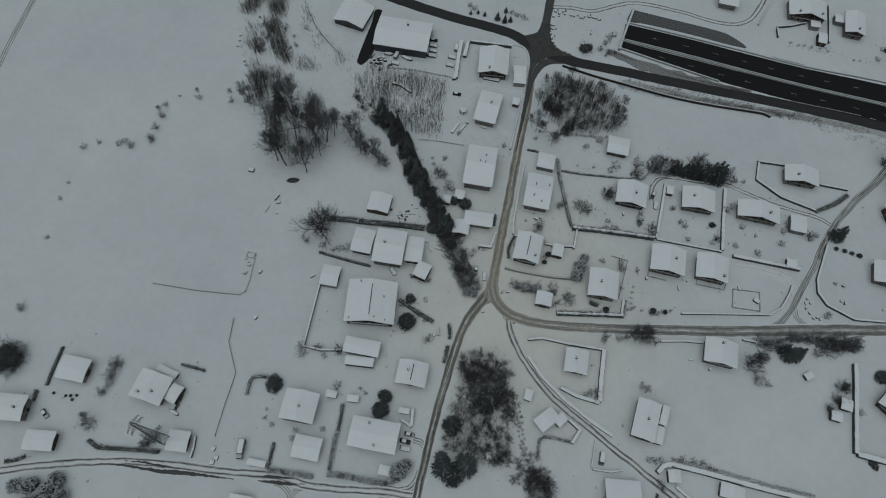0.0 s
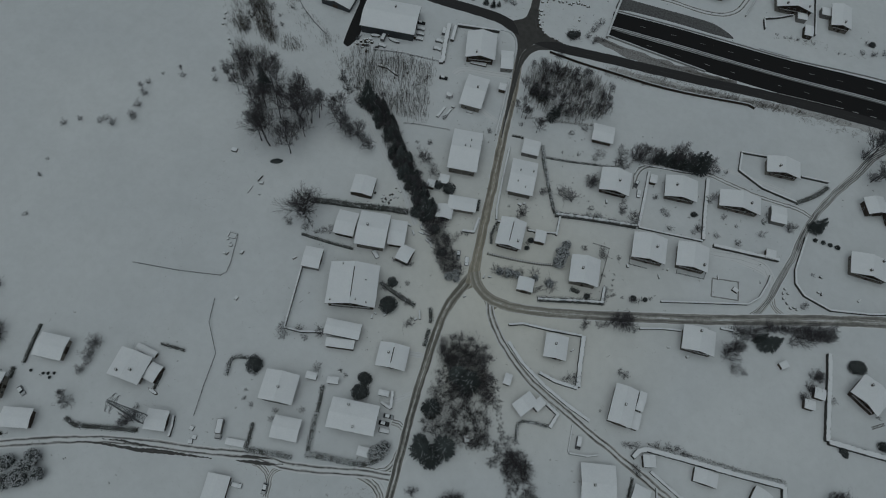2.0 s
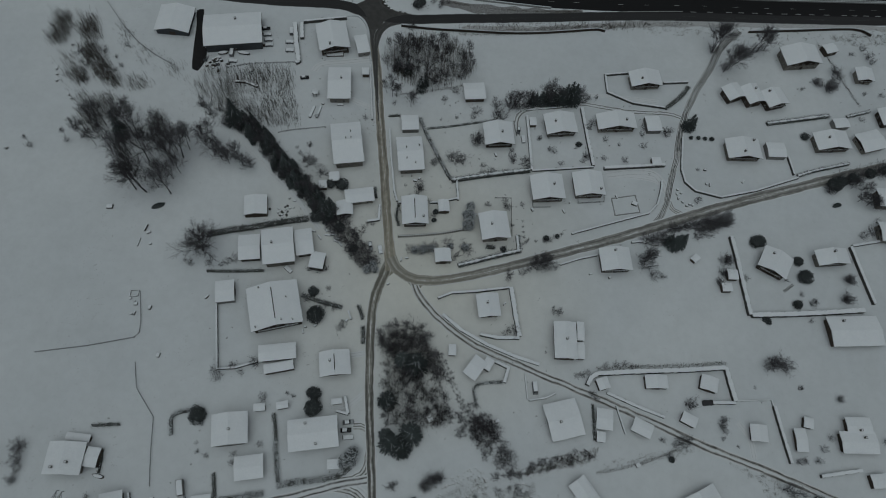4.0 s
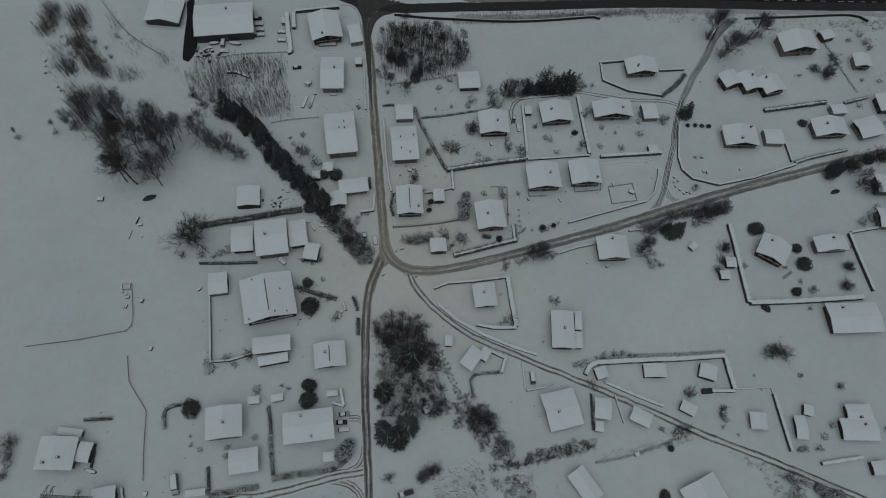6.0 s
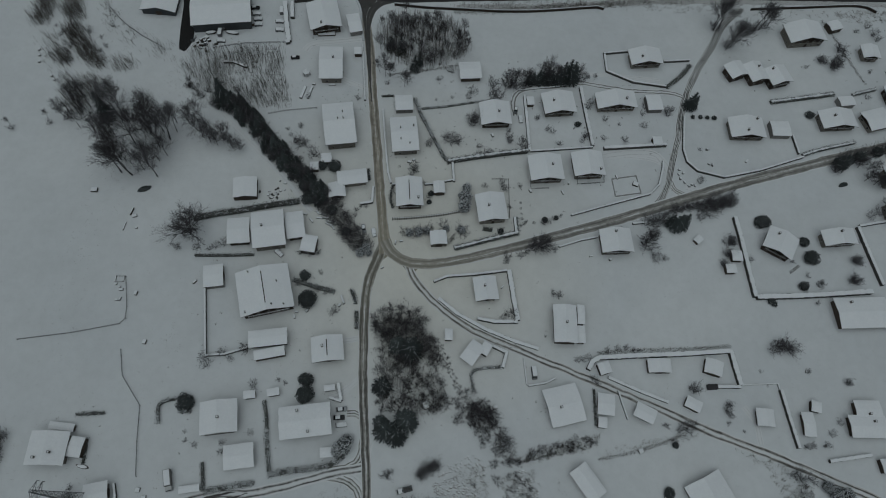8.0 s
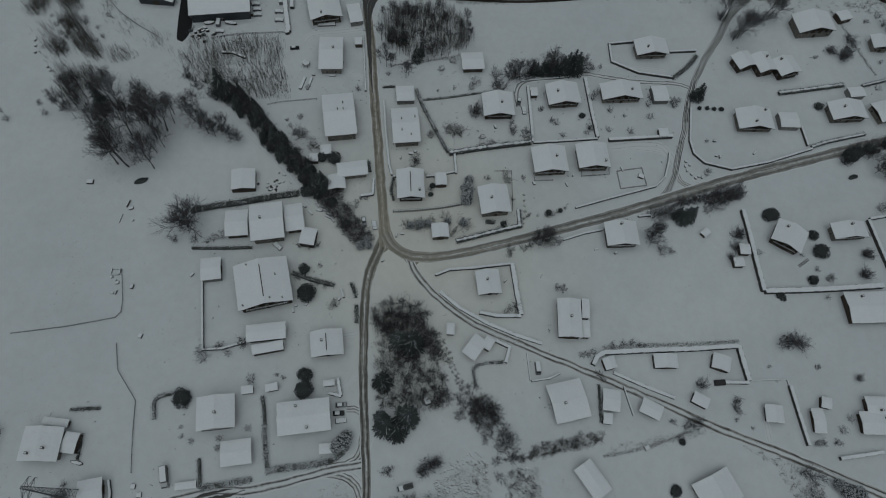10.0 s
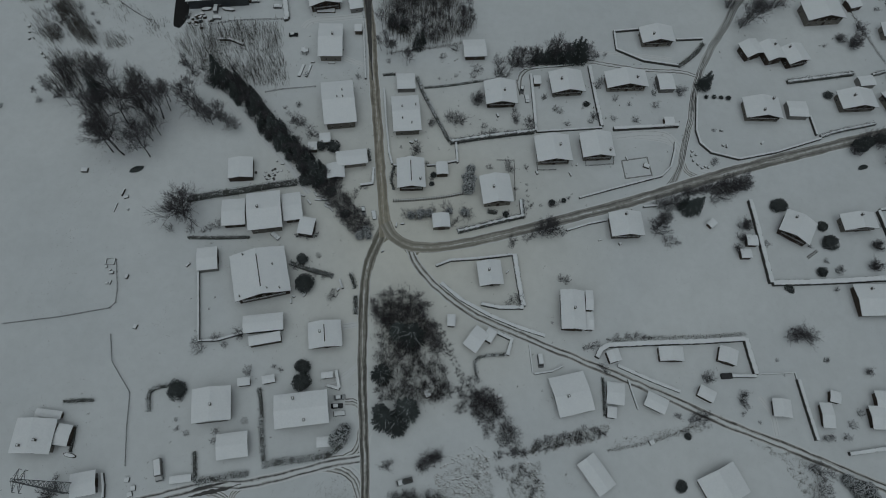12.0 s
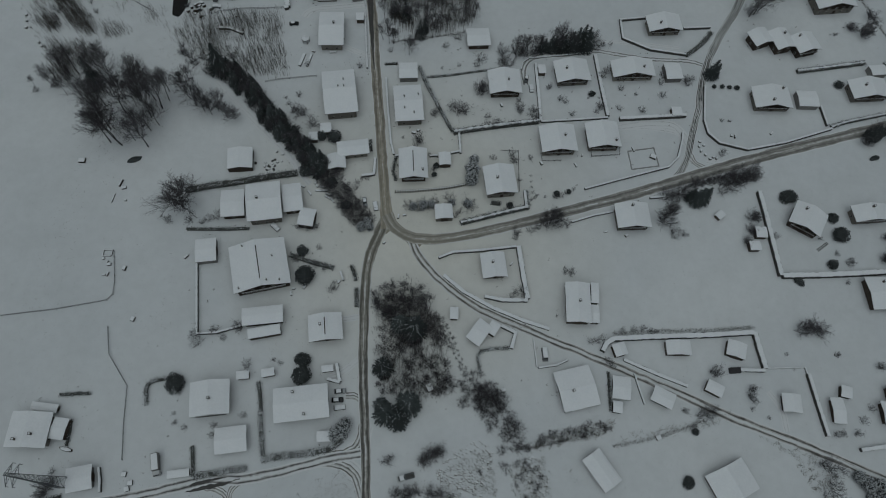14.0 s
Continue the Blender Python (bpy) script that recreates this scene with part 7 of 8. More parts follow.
barrier("portal_wall", [(16.1, 192.0), (15.9, 175.2), (16.1, 160.1)], 1.6, 1.3, CONCRETE, "pale concrete tunnel portal edge with snow on top")
barrier("noise_fence", [(-8.6, 137.7), (8.4, 137.6), (23.3, 138.4), (46.9, 139.8), (67.0, 142.6), (95.0, 148.4), (98.6, 147.6)], 1.7, 0.5, EAVES, "long dark timber noise fence beside the road")
barrier("noise_fence", [(177.1, 157.1), (204.2, 161.5), (236.5, 166.5), (245.9, 163.2)], 1.7, 0.5, EAVES, "long dark timber noise fence beside the road")


def dashes(points, by, gap, long, z, wide=0.18):
    """Lane markings: short painted bars, each its own piece, along a line."""
    line = smoothed(points, gap)
    root = thing("lane_marking", *points[0], 0, "row of white painted lane dashes on asphalt", "road marking", kind="structure")
    shared = None
    for c, s in zip(line, sides(line)):
        p = c + s * by - np.array(points[0])
        turn = math.degrees(math.atan2(s[1], s[0])) - 90
        if shared is None:
            bm = bmesh.new()
            box(bm, 0, 0, 0, long, wide, 0.006)
            first = part("dash", bm, MARKING, root)
            shared = first.data
        else:
            first = new("dash", shared)
            first.parent = root
        first.matrix_basis = pose(p[0], p[1], z, 0, 0, turn)


dashes(UPPER, 0.2, 13.0, 3.0, 0.036, 0.15)
dashes(LOWER, -0.3, 13.0, 3.0, 0.040, 0.15)
dashes([(148.3, 168.3), (168.3, 170.5), (199.6, 173.5), (234.0, 176.9), (290.0, 182.4)], 0.0, 7.0, 3.2, 0.046, 0.3)
strip("exit_line", [(109.2, 163.4), (125.1, 165.7), (142.3, 168.0)], 0.3, 0.05, MARKING, "worn yellowish exit line on asphalt", "road marking")

# ---- tracks in the snow ----
LAID = []


def track(way, wide):
    LAID.append(wide)
    strip("tyre_track", way, wide, 0.004 + 0.0002 * len(LAID), TRACK, "faint tyre tracks pressed into snow", "tyre track", 0.1, 1.5)


track([(-4.0, -84.0), (1.0, -80.5), (1.8, -76.0)], 3.4)
track([(-6.0, -87.5), (0.0, -91.0), (3.5, -98.0)], 3.4)
track([(126.5, 44.0), (122.0, 57.0), (108.0, 59.5), (90.0, 58.0)], 2.6)
track([(70.5, 104.0), (58.0, 102.5), (55.0, 97.0), (55.5, 90.0)], 2.6)
track([(125.0, 105.0), (100.0, 105.5), (70.5, 104.0)], 2.4)
track([(-2.0, -50.0), (-10.0, -58.0), (-14.0, -60.0)], 2.4)
track([(-14.0, 84.0), (-24.0, 87.0), (-36.0, 92.0)], 3.0)
track([(151.0, -66.0), (150.0, -58.0), (146.0, -52.0)], 2.4)
track([(-12.0, 55.0), (-6.0, 54.0)], 2.0)
track([(-12.0, -38.0), (-3.5, -36.0)], 2.4)
track([(132.0, 45.0), (138.0, 44.0), (141.0, 40.5)], 2.6)
track([(-48.7, 103.7), (-47.0, 107.1), (-42.6, 109.4), (-33.2, 111.5), (-21.9, 114.3)], 3.4)


# ---- vehicles ----
def wheels(root, xs, ys, r=0.32):
    for x in xs:
        for y in ys:
            bm = bmesh.new()
            bmesh.ops.create_cone(bm, segments=14, radius1=r, radius2=r, depth=0.2, cap_ends=True, matrix=Matrix.Translation((x, y, r)) @ Matrix.Rotation(radians(90), 4, "X"))
            tyre = part("wheel", bm, RUBBER, root, "black tyre")
            bm = bmesh.new()
            side = 1 if y > 0 else -1
            bmesh.ops.create_cone(bm, segments=12, radius1=r * 0.6, radius2=r * 0.55, depth=0.06, cap_ends=True, matrix=Matrix.Translation((x, y + side * 0.1, r)) @ Matrix.Rotation(radians(90), 4, "X"))
            part("rim", bm, STEEL, tyre)


def shell(profile, half, taper=0.0):
    """A body from a side profile in x and z, as wide as 2 * half, its upper points drawn in."""
    bm = bmesh.new()
    rings = []
    top = max(z for _, z in profile)
    for s in (-1, 1):
        rings.append([bm.verts.new((x, s * (half - taper * (z / top) ** 3), z)) for x, z in profile])
    bm.faces.new(rings[0])
    bm.faces.new(rings[1][::-1])
    for k in range(len(profile)):
        j = (k + 1) % len(profile)
        bm.faces.new((rings[0][k], rings[1][k], rings[1][j], rings[0][j]))
    bmesh.ops.recalc_face_normals(bm, faces=bm.faces[:])
    soften(bm, 0.05)
    return bm


MODELS = {}


def placed(key, make, x, y, turn):
    if key in MODELS:
        return copy_thing(MODELS[key], pose(x, y, 0, 0, 0, turn))
    MODELS[key] = make()
    MODELS[key].matrix_basis = pose(x, y, 0, 0, 0, turn)
    return MODELS[key]


def car(x, y, turn, paint):
    def make():
        covered = paint == "snow"
        root = thing("car", 0, 0, 0, "parked car buried under a layer of snow" if covered else f"parked {paint} car with snow on its roof", "car", "parked cars")
        part("body", shell([(-2.1, 0.3), (2.1, 0.3), (2.12, 0.62), (1.95, 0.8), (0.9, 0.92), (-1.75, 0.95), (-2.08, 0.8)], 0.88), PAINTS[paint], root)
        part("glasshouse", shell([(-1.75, 0.93), (0.95, 0.9), (0.3, 1.42), (-1.25, 1.44)], 0.8, 0.16), GLASS, root, "dark car windows")
        wheels(root, (-1.3, 1.3), (-0.8, 0.8))
        for k in (-1, 1):
            bm = bmesh.new()
            box(bm, 2.08, k * 0.62, 0.58, 0.1, 0.34, 0.16)
            part("headlight", bm, FRAME, root)
        bm = bmesh.new()
        box(bm, -0.45, 0, 1.42, 1.75, 1.3, 0.2)
        if covered:
            box(bm, 1.45, 0, 0.88, 1.2, 1.6, 0.2)
            box(bm, -0.4, 0, 1.1, 2.6, 1.68, 0.36)
        soften(bm, 0.08)
        part("snow_cover", bm, SNOW, root)
        return root
    return placed("car" + paint, make, x, y, turn)


def van(x, y, turn, paint):
    def make():
        root = thing("van", 0, 0, 0, "parked van covered with snow" if paint == "snow" else "dark parked van standing in snow", "van", "parked cars")
        part("body", shell([(-2.5, 0.35), (2.5, 0.35), (2.5, 0.95), (2.1, 1.15), (1.5, 1.95), (-2.45, 2.05)], 0.98, 0.1), PAINTS[paint], root)
        bm = bmesh.new()
        box(bm, 1.55, 0, 1.2, 0.75, 1.7, 0.55)
        part("windscreen", bm, GLASS, root)
        wheels(root, (-1.6, 1.6), (-0.88, 0.88))
        if paint == "snow":
            bm = bmesh.new()
            box(bm, -0.5, 0, 2.02, 3.9, 1.7, 0.28)
            soften(bm, 0.1)
            part("snow_cover", bm, SNOW, root)
        return root
    return placed("van" + paint, make, x, y, turn)


def lorry(x, y, turn, paint):
    root = thing("lorry", x, y, turn, "box lorry with a snow-covered white cargo body", "lorry")
    bm = bmesh.new()
    box(bm, -0.9, 0, 0.9, 5.6, 2.4, 2.2)
    soften(bm, 0.05)
    part("cargo_box", bm, GREY, root)
    bm = bmesh.new()
    box(bm, -0.9, 0, 3.1, 5.3, 2.1, 0.2)
    soften(bm, 0.07)
    part("snow_cover", bm, SNOW, root)
    part("cab", shell([(2.05, 0.5), (3.7, 0.5), (3.75, 1.3), (3.3, 2.4), (2.05, 2.5)], 1.12, 0.06), PAINTS[paint], root)
    bm = bmesh.new()
    box(bm, 3.52, 0, 1.4, 0.3, 1.9, 0.7)
    part("windscreen", bm, GLASS, root)
    bm = bmesh.new()
    box(bm, 0, 0, 0.5, 7.2, 0.9, 0.4)
    part("chassis", bm, RUBBER, root)
    wheels(root, (-2.6, 2.8), (-1.0, 1.0), 0.45)


def pickup(x, y, turn, paint):
    root = thing("tipper_truck", x, y, turn, "small white tipper truck parked in snow", "truck")
    bm = bmesh.new()
    box(bm, 1.4, 0, 0.8, 3.4, 2.0, 0.12)
    for s in (-1, 1):
        box(bm, 1.4, s * 0.97, 0.9, 3.4, 0.06, 0.45)
    box(bm, 3.07, 0, 0.9, 0.06, 2.0, 0.45)
    part("load_bed", bm, STEEL, root)
    part("cab", shell([(-2.9, 0.45), (-0.6, 0.45), (-0.6, 2.1), (-2.0, 2.1), (-2.6, 1.3), (-2.95, 1.15)], 0.98, 0.08), PAINTS[paint], root)
    bm = bmesh.new()
    box(bm, -2.3, 0, 1.35, 0.4, 1.6, 0.6)
    part("windscreen", bm, GLASS, root)
    bm = bmesh.new()
    box(bm, -1.3, 0, 2.06, 1.3, 1.6, 0.16)
    soften(bm, 0.06)
    part("snow_cover", bm, SNOW, root)
    bm = bmesh.new()
    box(bm, 0.2, 0, 0.45, 5.8, 0.8, 0.3)
    part("chassis", bm, RUBBER, root)
    wheels(root, (-2.0, 2.0), (-0.85, 0.85), 0.38)
    for k in range(4):
        bm = bmesh.new()
        box(bm, 0.4 + 0.7 * k, 0.1 * (-1) ** k, 0.92, 0.5, 1.3, 0.35, 0.2 * k)
        part("load", bm, STONE, root)


# ---- pylon and loose things ----
def pylon(x, y, high):
    """A lattice tower with two pairs of arms, built of single steel bars."""
    root = thing("electricity_pylon", x, y, 91, "tall grey steel lattice electricity pylon", "pylon")
    half = lambda z: 1.5 * (1 - z / high) ** 1.1 + 0.35
    levels = [0, 5, 9.5, 13.5, 17, 20, 22.8, 25.4, 27.8, 30, 32, 34, high]
    verts, faces = [], []
    corner = ((-1, -1), (1, -1), (1, 1), (-1, 1))
    for cx, cy in corner:
        v, f = [], []
        for a, b in zip(levels, levels[1:]):
            limb(v, f, Vector((cx * half(a), cy * half(a), a - (0.3 if a == 0 else 0))), Vector((cx * half(b), cy * half(b), b)), 0.13, 0.13, 4)
        from_lists("leg", v, f, STEEL, root)
    for a, b in zip(levels, levels[1:]):
        for (ax, ay), (bx, by) in zip(corner, corner[1:] + corner[:1]):
            p, q = Vector((ax * half(a), ay * half(a), a)), Vector((bx * half(b), by * half(b), b))
            r, s = Vector((bx * half(a), by * half(a), a)), Vector((ax * half(b), ay * half(b), b))
            limb(verts, faces, p, q, 0.07, 0.07)
            limb(verts, faces, r, s, 0.07, 0.07)
            limb(verts, faces, s, q, 0.06, 0.06)
    from_lists("bracing", verts, faces, STEEL, root, kind="stuff")
    for z, reach in ((30.5, 3.2), (34, 3.2)):
        for s in (-1, 1):
            v, f = [], []
            tip = Vector((s * reach, 0, z))
            for cy in (-1, 1):
                limb(v, f, Vector((s * half(z), cy * half(z), z)), tip, 0.09, 0.07)
                limb(v, f, Vector((s * half(z + 1.6), cy * half(z + 1.6), z + 1.6)), tip, 0.08, 0.06)
            for k in (0.35, 0.65):
                for cy in (-1, 1):
                    limb(v, f, Vector((s * half(z), cy * half(z), z)).lerp(tip, k), Vector((s * half(z + 1.6), cy * half(z + 1.6), z + 1.6)).lerp(tip, k), 0.05, 0.05)
            limb(v, f, tip, tip - Vector((0, 0, 1.6)), 0.09, 0.09, 5)
            from_lists("cross_arm", v, f, STEEL, root)


def lump(name, x, y, sx, sy, sz, material, label, category, turn=0, seed=1, capped=True, group=""):
    """A low uneven heap or block, half sunk in snow, with a cap."""
    root = thing(name, x, y, turn, label, category, group)
    bm = bmesh.new()
    bmesh.ops.create_icosphere(bm, subdivisions=2, radius=0.5)
    for v in bm.verts:
        v.co *= 1 + 0.35 * noise.noise(v.co * 2.3 + Vector((seed * 5.7, seed, 0)))
        v.co = Vector((v.co.x * sx, v.co.y * sy, max(-0.05, v.co.z * sz * 1.4 + sz * 0.3)))
    part("body", bm, material, root)
    if capped:
        bm = bmesh.new()
        bmesh.ops.create_icosphere(bm, subdivisions=2, radius=0.5, matrix=Matrix.Translation((0, 0, sz * 0.86)) @ Matrix.Diagonal((sx * 0.8, sy * 0.8, 0.35, 1)))
        part("snow_cap", bm, SNOW, root)
    return root


def crate(name, x, y, turn, sx, sy, sz, material, label, category, snow=True, group=""):
    root = thing(name, x, y, turn, label, category, group)
    bm = bmesh.new()
    box(bm, 0, 0, 0, sx, sy, sz)
    soften(bm, min(sx, sy, sz) * 0.06)
    part("body", bm, material, root)
    bm = bmesh.new()
    for k in (-1, 1):
        box(bm, k * (sx / 2 + 0.02), 0, sz * 0.3, 0.06, sy * 0.9, sz * 0.12)
    part("rib", bm, EAVES, root)
    if snow:
        bm = bmesh.new()
        box(bm, 0, 0, sz - 0.02, sx * 0.96, sy * 0.96, 0.24)
        soften(bm, 0.09)
        part("snow_cap", bm, SNOW, root)
    return root



# ---- parked and driving ----
car(-9.6, -64.6, 10.4, 'silver')
car(-10.1, -67.7, 7.6, 'black')
car(-9.0, -70.3, 10.0, 'snow')
car(-9.9, 11.2, -74.8, 'silver')
car(-5.4, 9.8, -74.2, 'snow')
car(-43.3, -3.2, -36.7, 'snow')
lorry(-67.0, -93.9, -72.1, 'white')
pickup(16.2, -91.6, 19.5, 'white')
van(63.2, -45.3, -82.5, 'snow')
car(-52.5, 98.7, 11.6, 'black')
car(54.0, 79.3, -96.0, 'grey')
car(56.3, 74.4, -81.2, 'snow')
car(-62.5, 114.6, 8.0, 'snow')
car(-63.4, 119.9, 8.0, 'snow')
van(-63.5, 126.9, 100.0, 'snow')
car(-76.6, 127.2, 12.0, 'black')
car(-75.3, 123.4, 12.0, 'snow')
car(-74.1, 120.1, 12.0, 'snow')
car(-73.3, 116.8, 12.0, 'snow')
car(-143.8, -110.2, -27.7, 'silver')
car(-51.3, -109.3, 8.0, 'snow')
car(-41.2, -106.4, -80.0, 'silver')
pylon(-94.9, -101.6, 36.0)

# rubble and stacked stones beside the farm hedge
STONES = random.Random(9)
BOAT = (-98.3, -91.2)
WELL = [(-77.1, -97.6), (-74.4, -100.1), (-75.0, -102.1)]
LADDER = (176.3, 9.0)
COVERED = (206.4, 53.8)
DECK = (-39.8, 115.1)
BORDER = [(-23.3, 173.3), (-20.9, 173.0), (-19.3, 175.1), (-12.9, 174.2), (-8.2, 174.5), (-5.5, 177.5), (-1.3, 177.5), (-21.2, 163.4), (-20.9, 160.5), (-19.8, 154.8), (-18.6, 151.9), (0.5, 177.0), (-0.8, 165.7)]
EDGE_ROCKS = [(-170.5, 90.2), (-169.4, 86.9), (-168.3, 83.2), (-159.3, 87.9), (-157.1, 88.1), (-160.5, 75.8), (-158.7, 73.8)]
for n in range(22):
    lump("rubble_stone", -49.5 + STONES.gauss(0, 3.0), 25.0 + STONES.gauss(0, 2.4), STONES.uniform(0.7, 1.5), STONES.uniform(0.6, 1.2), STONES.uniform(0.4, 0.8), STONE, "dark rough stone half buried in snow", "stone", STONES.uniform(0, 180), n, n % 2 == 0, "rubble heap")
for n, (x, y) in enumerate(((-35.8, 16.1), (-32.4, 13.3), (-30.2, 17.2), (-27.8, 16.4), (-24.6, 13.3), (-22.9, 10.9), (-24.9, 12.0), (-29.0, 14.6), (-26.4, 14.9))):
    crate("timber_stack", x, y, STONES.uniform(-60, 20), 2.6, 0.7, 0.5, BARK, "short stack of dark timber with snow", "timber stack", True, "timber stacks")
for n, (x, y) in enumerate(((129.9, 54.3), (131.5, 52.7), (130.0, 49.7), (131.8, 47.9), (133.6, 46.1), (135.1, 47.1), (136.5, 46.7), (129.4, 51.9))):
    lump("boulder", x, y, 1.5, 1.1, 0.8, STONE, "round boulder capped with snow beside the lane", "boulder", 40 * n, n + 30, True, "boulders by the lane")
for n, (x, y) in enumerate(((-23.1, 169.3), (-22.0, 163.0), (-21.1, 156.9), (-19.6, 154.0), (-18.2, 151.6), (-16.6, 150.0), (-15.1, 148.7), (-10.1, 147.9), (-7.6, 147.6), (-20.8, 172.6), (-18.0, 173.4), (-14.7, 173.9), (-7.4, 176.2), (-5.0, 176.8), (-2.8, 177.3))):
    lump("border_shrub", x, y, 1.5, 1.2, 0.8, DRY, "low dry border shrub with snow", "shrub", 33 * n, n + 60, True, "border shrubs of the roundabout corner")
for n, (x, y) in enumerate(BORDER + EDGE_ROCKS):
    lump("boulder" if n >= len(BORDER) else "border_shrub", x, y, 1.6, 1.2, 0.8, STONE if n >= len(BORDER) else DRY, "dark boulder at the meadow's edge in snow" if n >= len(BORDER) else "low dry border shrub with snow", "boulder" if n >= len(BORDER) else "shrub", 37 * n, n + 90, True, "boulders at the meadow's edge" if n >= len(BORDER) else "border shrubs of the roundabout corner")
for n, (x, y) in enumerate(BORDER[:11]):
    for k in range(2):
        lump("border_shrub", x + STONES.gauss(0, 1.2), y + STONES.gauss(0, 1.2), 0.9, 0.7, 0.6, DRY, "low dry border shrub with snow", "shrub", 50 * n, n + 90 + 20 * k, False, "border shrubs of the roundabout corner")
# playground pieces and bee boxes in the meadow
for x, y, t, sx, sy, sz in ((-107.0, 10.4, 80, 3.2, 0.5, 1.0), (-105.4, 8.5, 20, 1.8, 1.2, 0.6), (-103.3, 3.1, 0, 0.8, 0.8, 0.5), (-108.3, 3.5, 85, 4.0, 0.3, 0.4), (-105.0, -22.0, 30, 0.9, 0.9, 0.4), (-102.3, -24.2, 10, 1.5, 1.1, 0.6), (-103.1, -23.2, 40, 0.8, 0.5, 0.5), (-103.0, -28.6, 0, 1.1, 0.7, 0.5), (-101.7, -28.2, 80, 1.7, 0.5, 0.7), (-96.2, -25.3, 84, 1.7, 1.1, 0.9), (-88.0, -44.6, 80, 1.7, 1.3, 0.8)):
    crate("garden_box", x, y, t, sx, sy, sz, EAVES, "small dark wooden box standing in the snowy meadow", "box", True, "boxes in the meadow")
for x, y, t, long in ((-104.2, -20.9, 4, 3.2), (-104.0, -18.4, 4, 3.2), (-105.7, -19.7, 94, 2.4), (-102.5, -19.6, 94, 2.4)):
    crate("sandpit_board", x, y, t, long, 0.35, 0.4, EAVES, "low dark board edging a snowed-over sandpit", "board", True, "sandpit boards")
crate("trailer", -125.0, 19.0, 5, 2.6, 1.9, 0.9, EAVES, "small flat trailer loaded with snow in the meadow", "trailer")
lump("covered_heap", -104.7, 21.6, 6.4, 2.6, 0.9, TARP, "long heap under a dark green tarpaulin", "heap", 30, 3, False)
crate("garden_box", 108.9, 44.6, -18, 2.6, 2.0, 0.9, EAVES, "low wooden garden box capped with snow", "box")
crate("rabbit_hutch", 48.3, -59.6, 20, 1.8, 1.4, 1.0, WOOD, "small wooden hutch under snow beneath a shrub", "hutch")
crate("wood_shelter", 21.9, -61.0, -60, 2.6, 2.2, 1.8, WOOD, "small wooden shelter among trees", "shelter")
crate("bus_sign_plinth", -0.3, -5.9, 40, 1.2, 0.5, 0.8, STONE, "small dark stone plinth at the road fork", "plinth")
crate("compost_bin", 103.9, -71.8, 25, 1.9, 1.7, 0.7, WOOD, "square wooden compost bin filled with snow", "compost bin")
crate("pallet_stack", -33.0, 84.8, 8, 3.0, 1.0, 0.5, CONCRETE, "low pale slab stack with snow", "slab stack")
lump("upturned_boat", *BOAT, 5.0, 1.5, 0.6, EAVES, "small upturned boat or sledge lying in snow", "boat", -8, 77, True)
for n, (x, y) in enumerate(WELL):
    crate("planter", x, y, 10 * n, 1.6, 1.6, 0.7, STONE, "small square stone planter half buried in snow", "planter", True, "stone planters")


def ladder(x, y, turn, long, wide):
    root = thing("ladder", x, y, turn, "dark wooden ladder lying on its side in the snow", "ladder")
    for e in (-1, 1):
        bm = bmesh.new()
        box(bm, 0, e * wide / 2, 0.02, long, 0.16, 0.3)
        part("rail", bm, EAVES, root)
    n = int(long / 0.6)
    for k in range(n):
        bm = bmesh.new()
        box(bm, (k + 0.5) * long / n - long / 2, 0, 0.12, 0.07, wide - 0.16, 0.08)
        part("rung", bm, EAVES, root)


ladder(*LADDER, 38, 6.0, 0.9)
lump("covered_car", *COVERED, 4.8, 2.3, 1.3, TARP, "car hidden under a dark green tarpaulin in a snowy field", "covered car", 18, 12, False)
crate("terrace", *DECK, 9, 8.5, 2.6, 0.7, WOOD, "low wooden terrace before a house, deep in snow", "terrace")
PIECES = random.Random(5)


def garden_piece(x, y):
    crate("garden_bench", x, y, PIECES.uniform(0, 180), PIECES.uniform(1.0, 2.2), PIECES.uniform(0.5, 1.0), PIECES.uniform(0.4, 0.9), PIECES.choice((EAVES, WOOD, STONE)), "small snowed-over bench or box in a garden", "bench", True, "garden furniture")


def pool_edge(points):
    """A low kerb round a covered pool."""
    root = thing("pool_edge", *points[0], 0, "low kerb round a snowed-over garden pool", "pool")
    for a, c in zip(points, points[1:] + points[:1]):
        line = [q - np.array(points[0]) for q in straight([a, c], 1.2)]
        bm = bmesh.new()
        ribbon(bm, line, sides(line), 0.55, -0.05, 0.34, 0.08, random.Random(8), 0.1, 0.3)
        part("kerb", bm, CONCRETE, root)


garden_piece(43.4, 64.2)
garden_piece(61.2, 36.5)
garden_piece(75.6, 37.2)
garden_piece(78.5, 42.2)
garden_piece(162.4, 62.3)
garden_piece(87.6, 7.3)
garden_piece(95.8, 6.3)
garden_piece(8.5, 47.4)
garden_piece(6.7, 46.1)
garden_piece(54.4, -10.3)
garden_piece(49.9, -10.2)
garden_piece(6.5, 6.9)
garden_piece(4.1, 6.1)
garden_piece(-41.5, 84.2)
garden_piece(173.7, -35.7)
garden_piece(100.5, 47.5)
garden_piece(-15.6, -23.6)
garden_piece(-32.8, -29.7)
garden_piece(-32.1, -27.8)
garden_piece(-28.0, -26.6)
garden_piece(-74.5, -18.5)
garden_piece(144.1, 66.6)
garden_piece(144.2, 58.9)
garden_piece(145.7, 58.5)
pool_edge([(98.3, 46.4), (109.6, 49.3), (111.3, 40.5), (99.6, 37.6)])
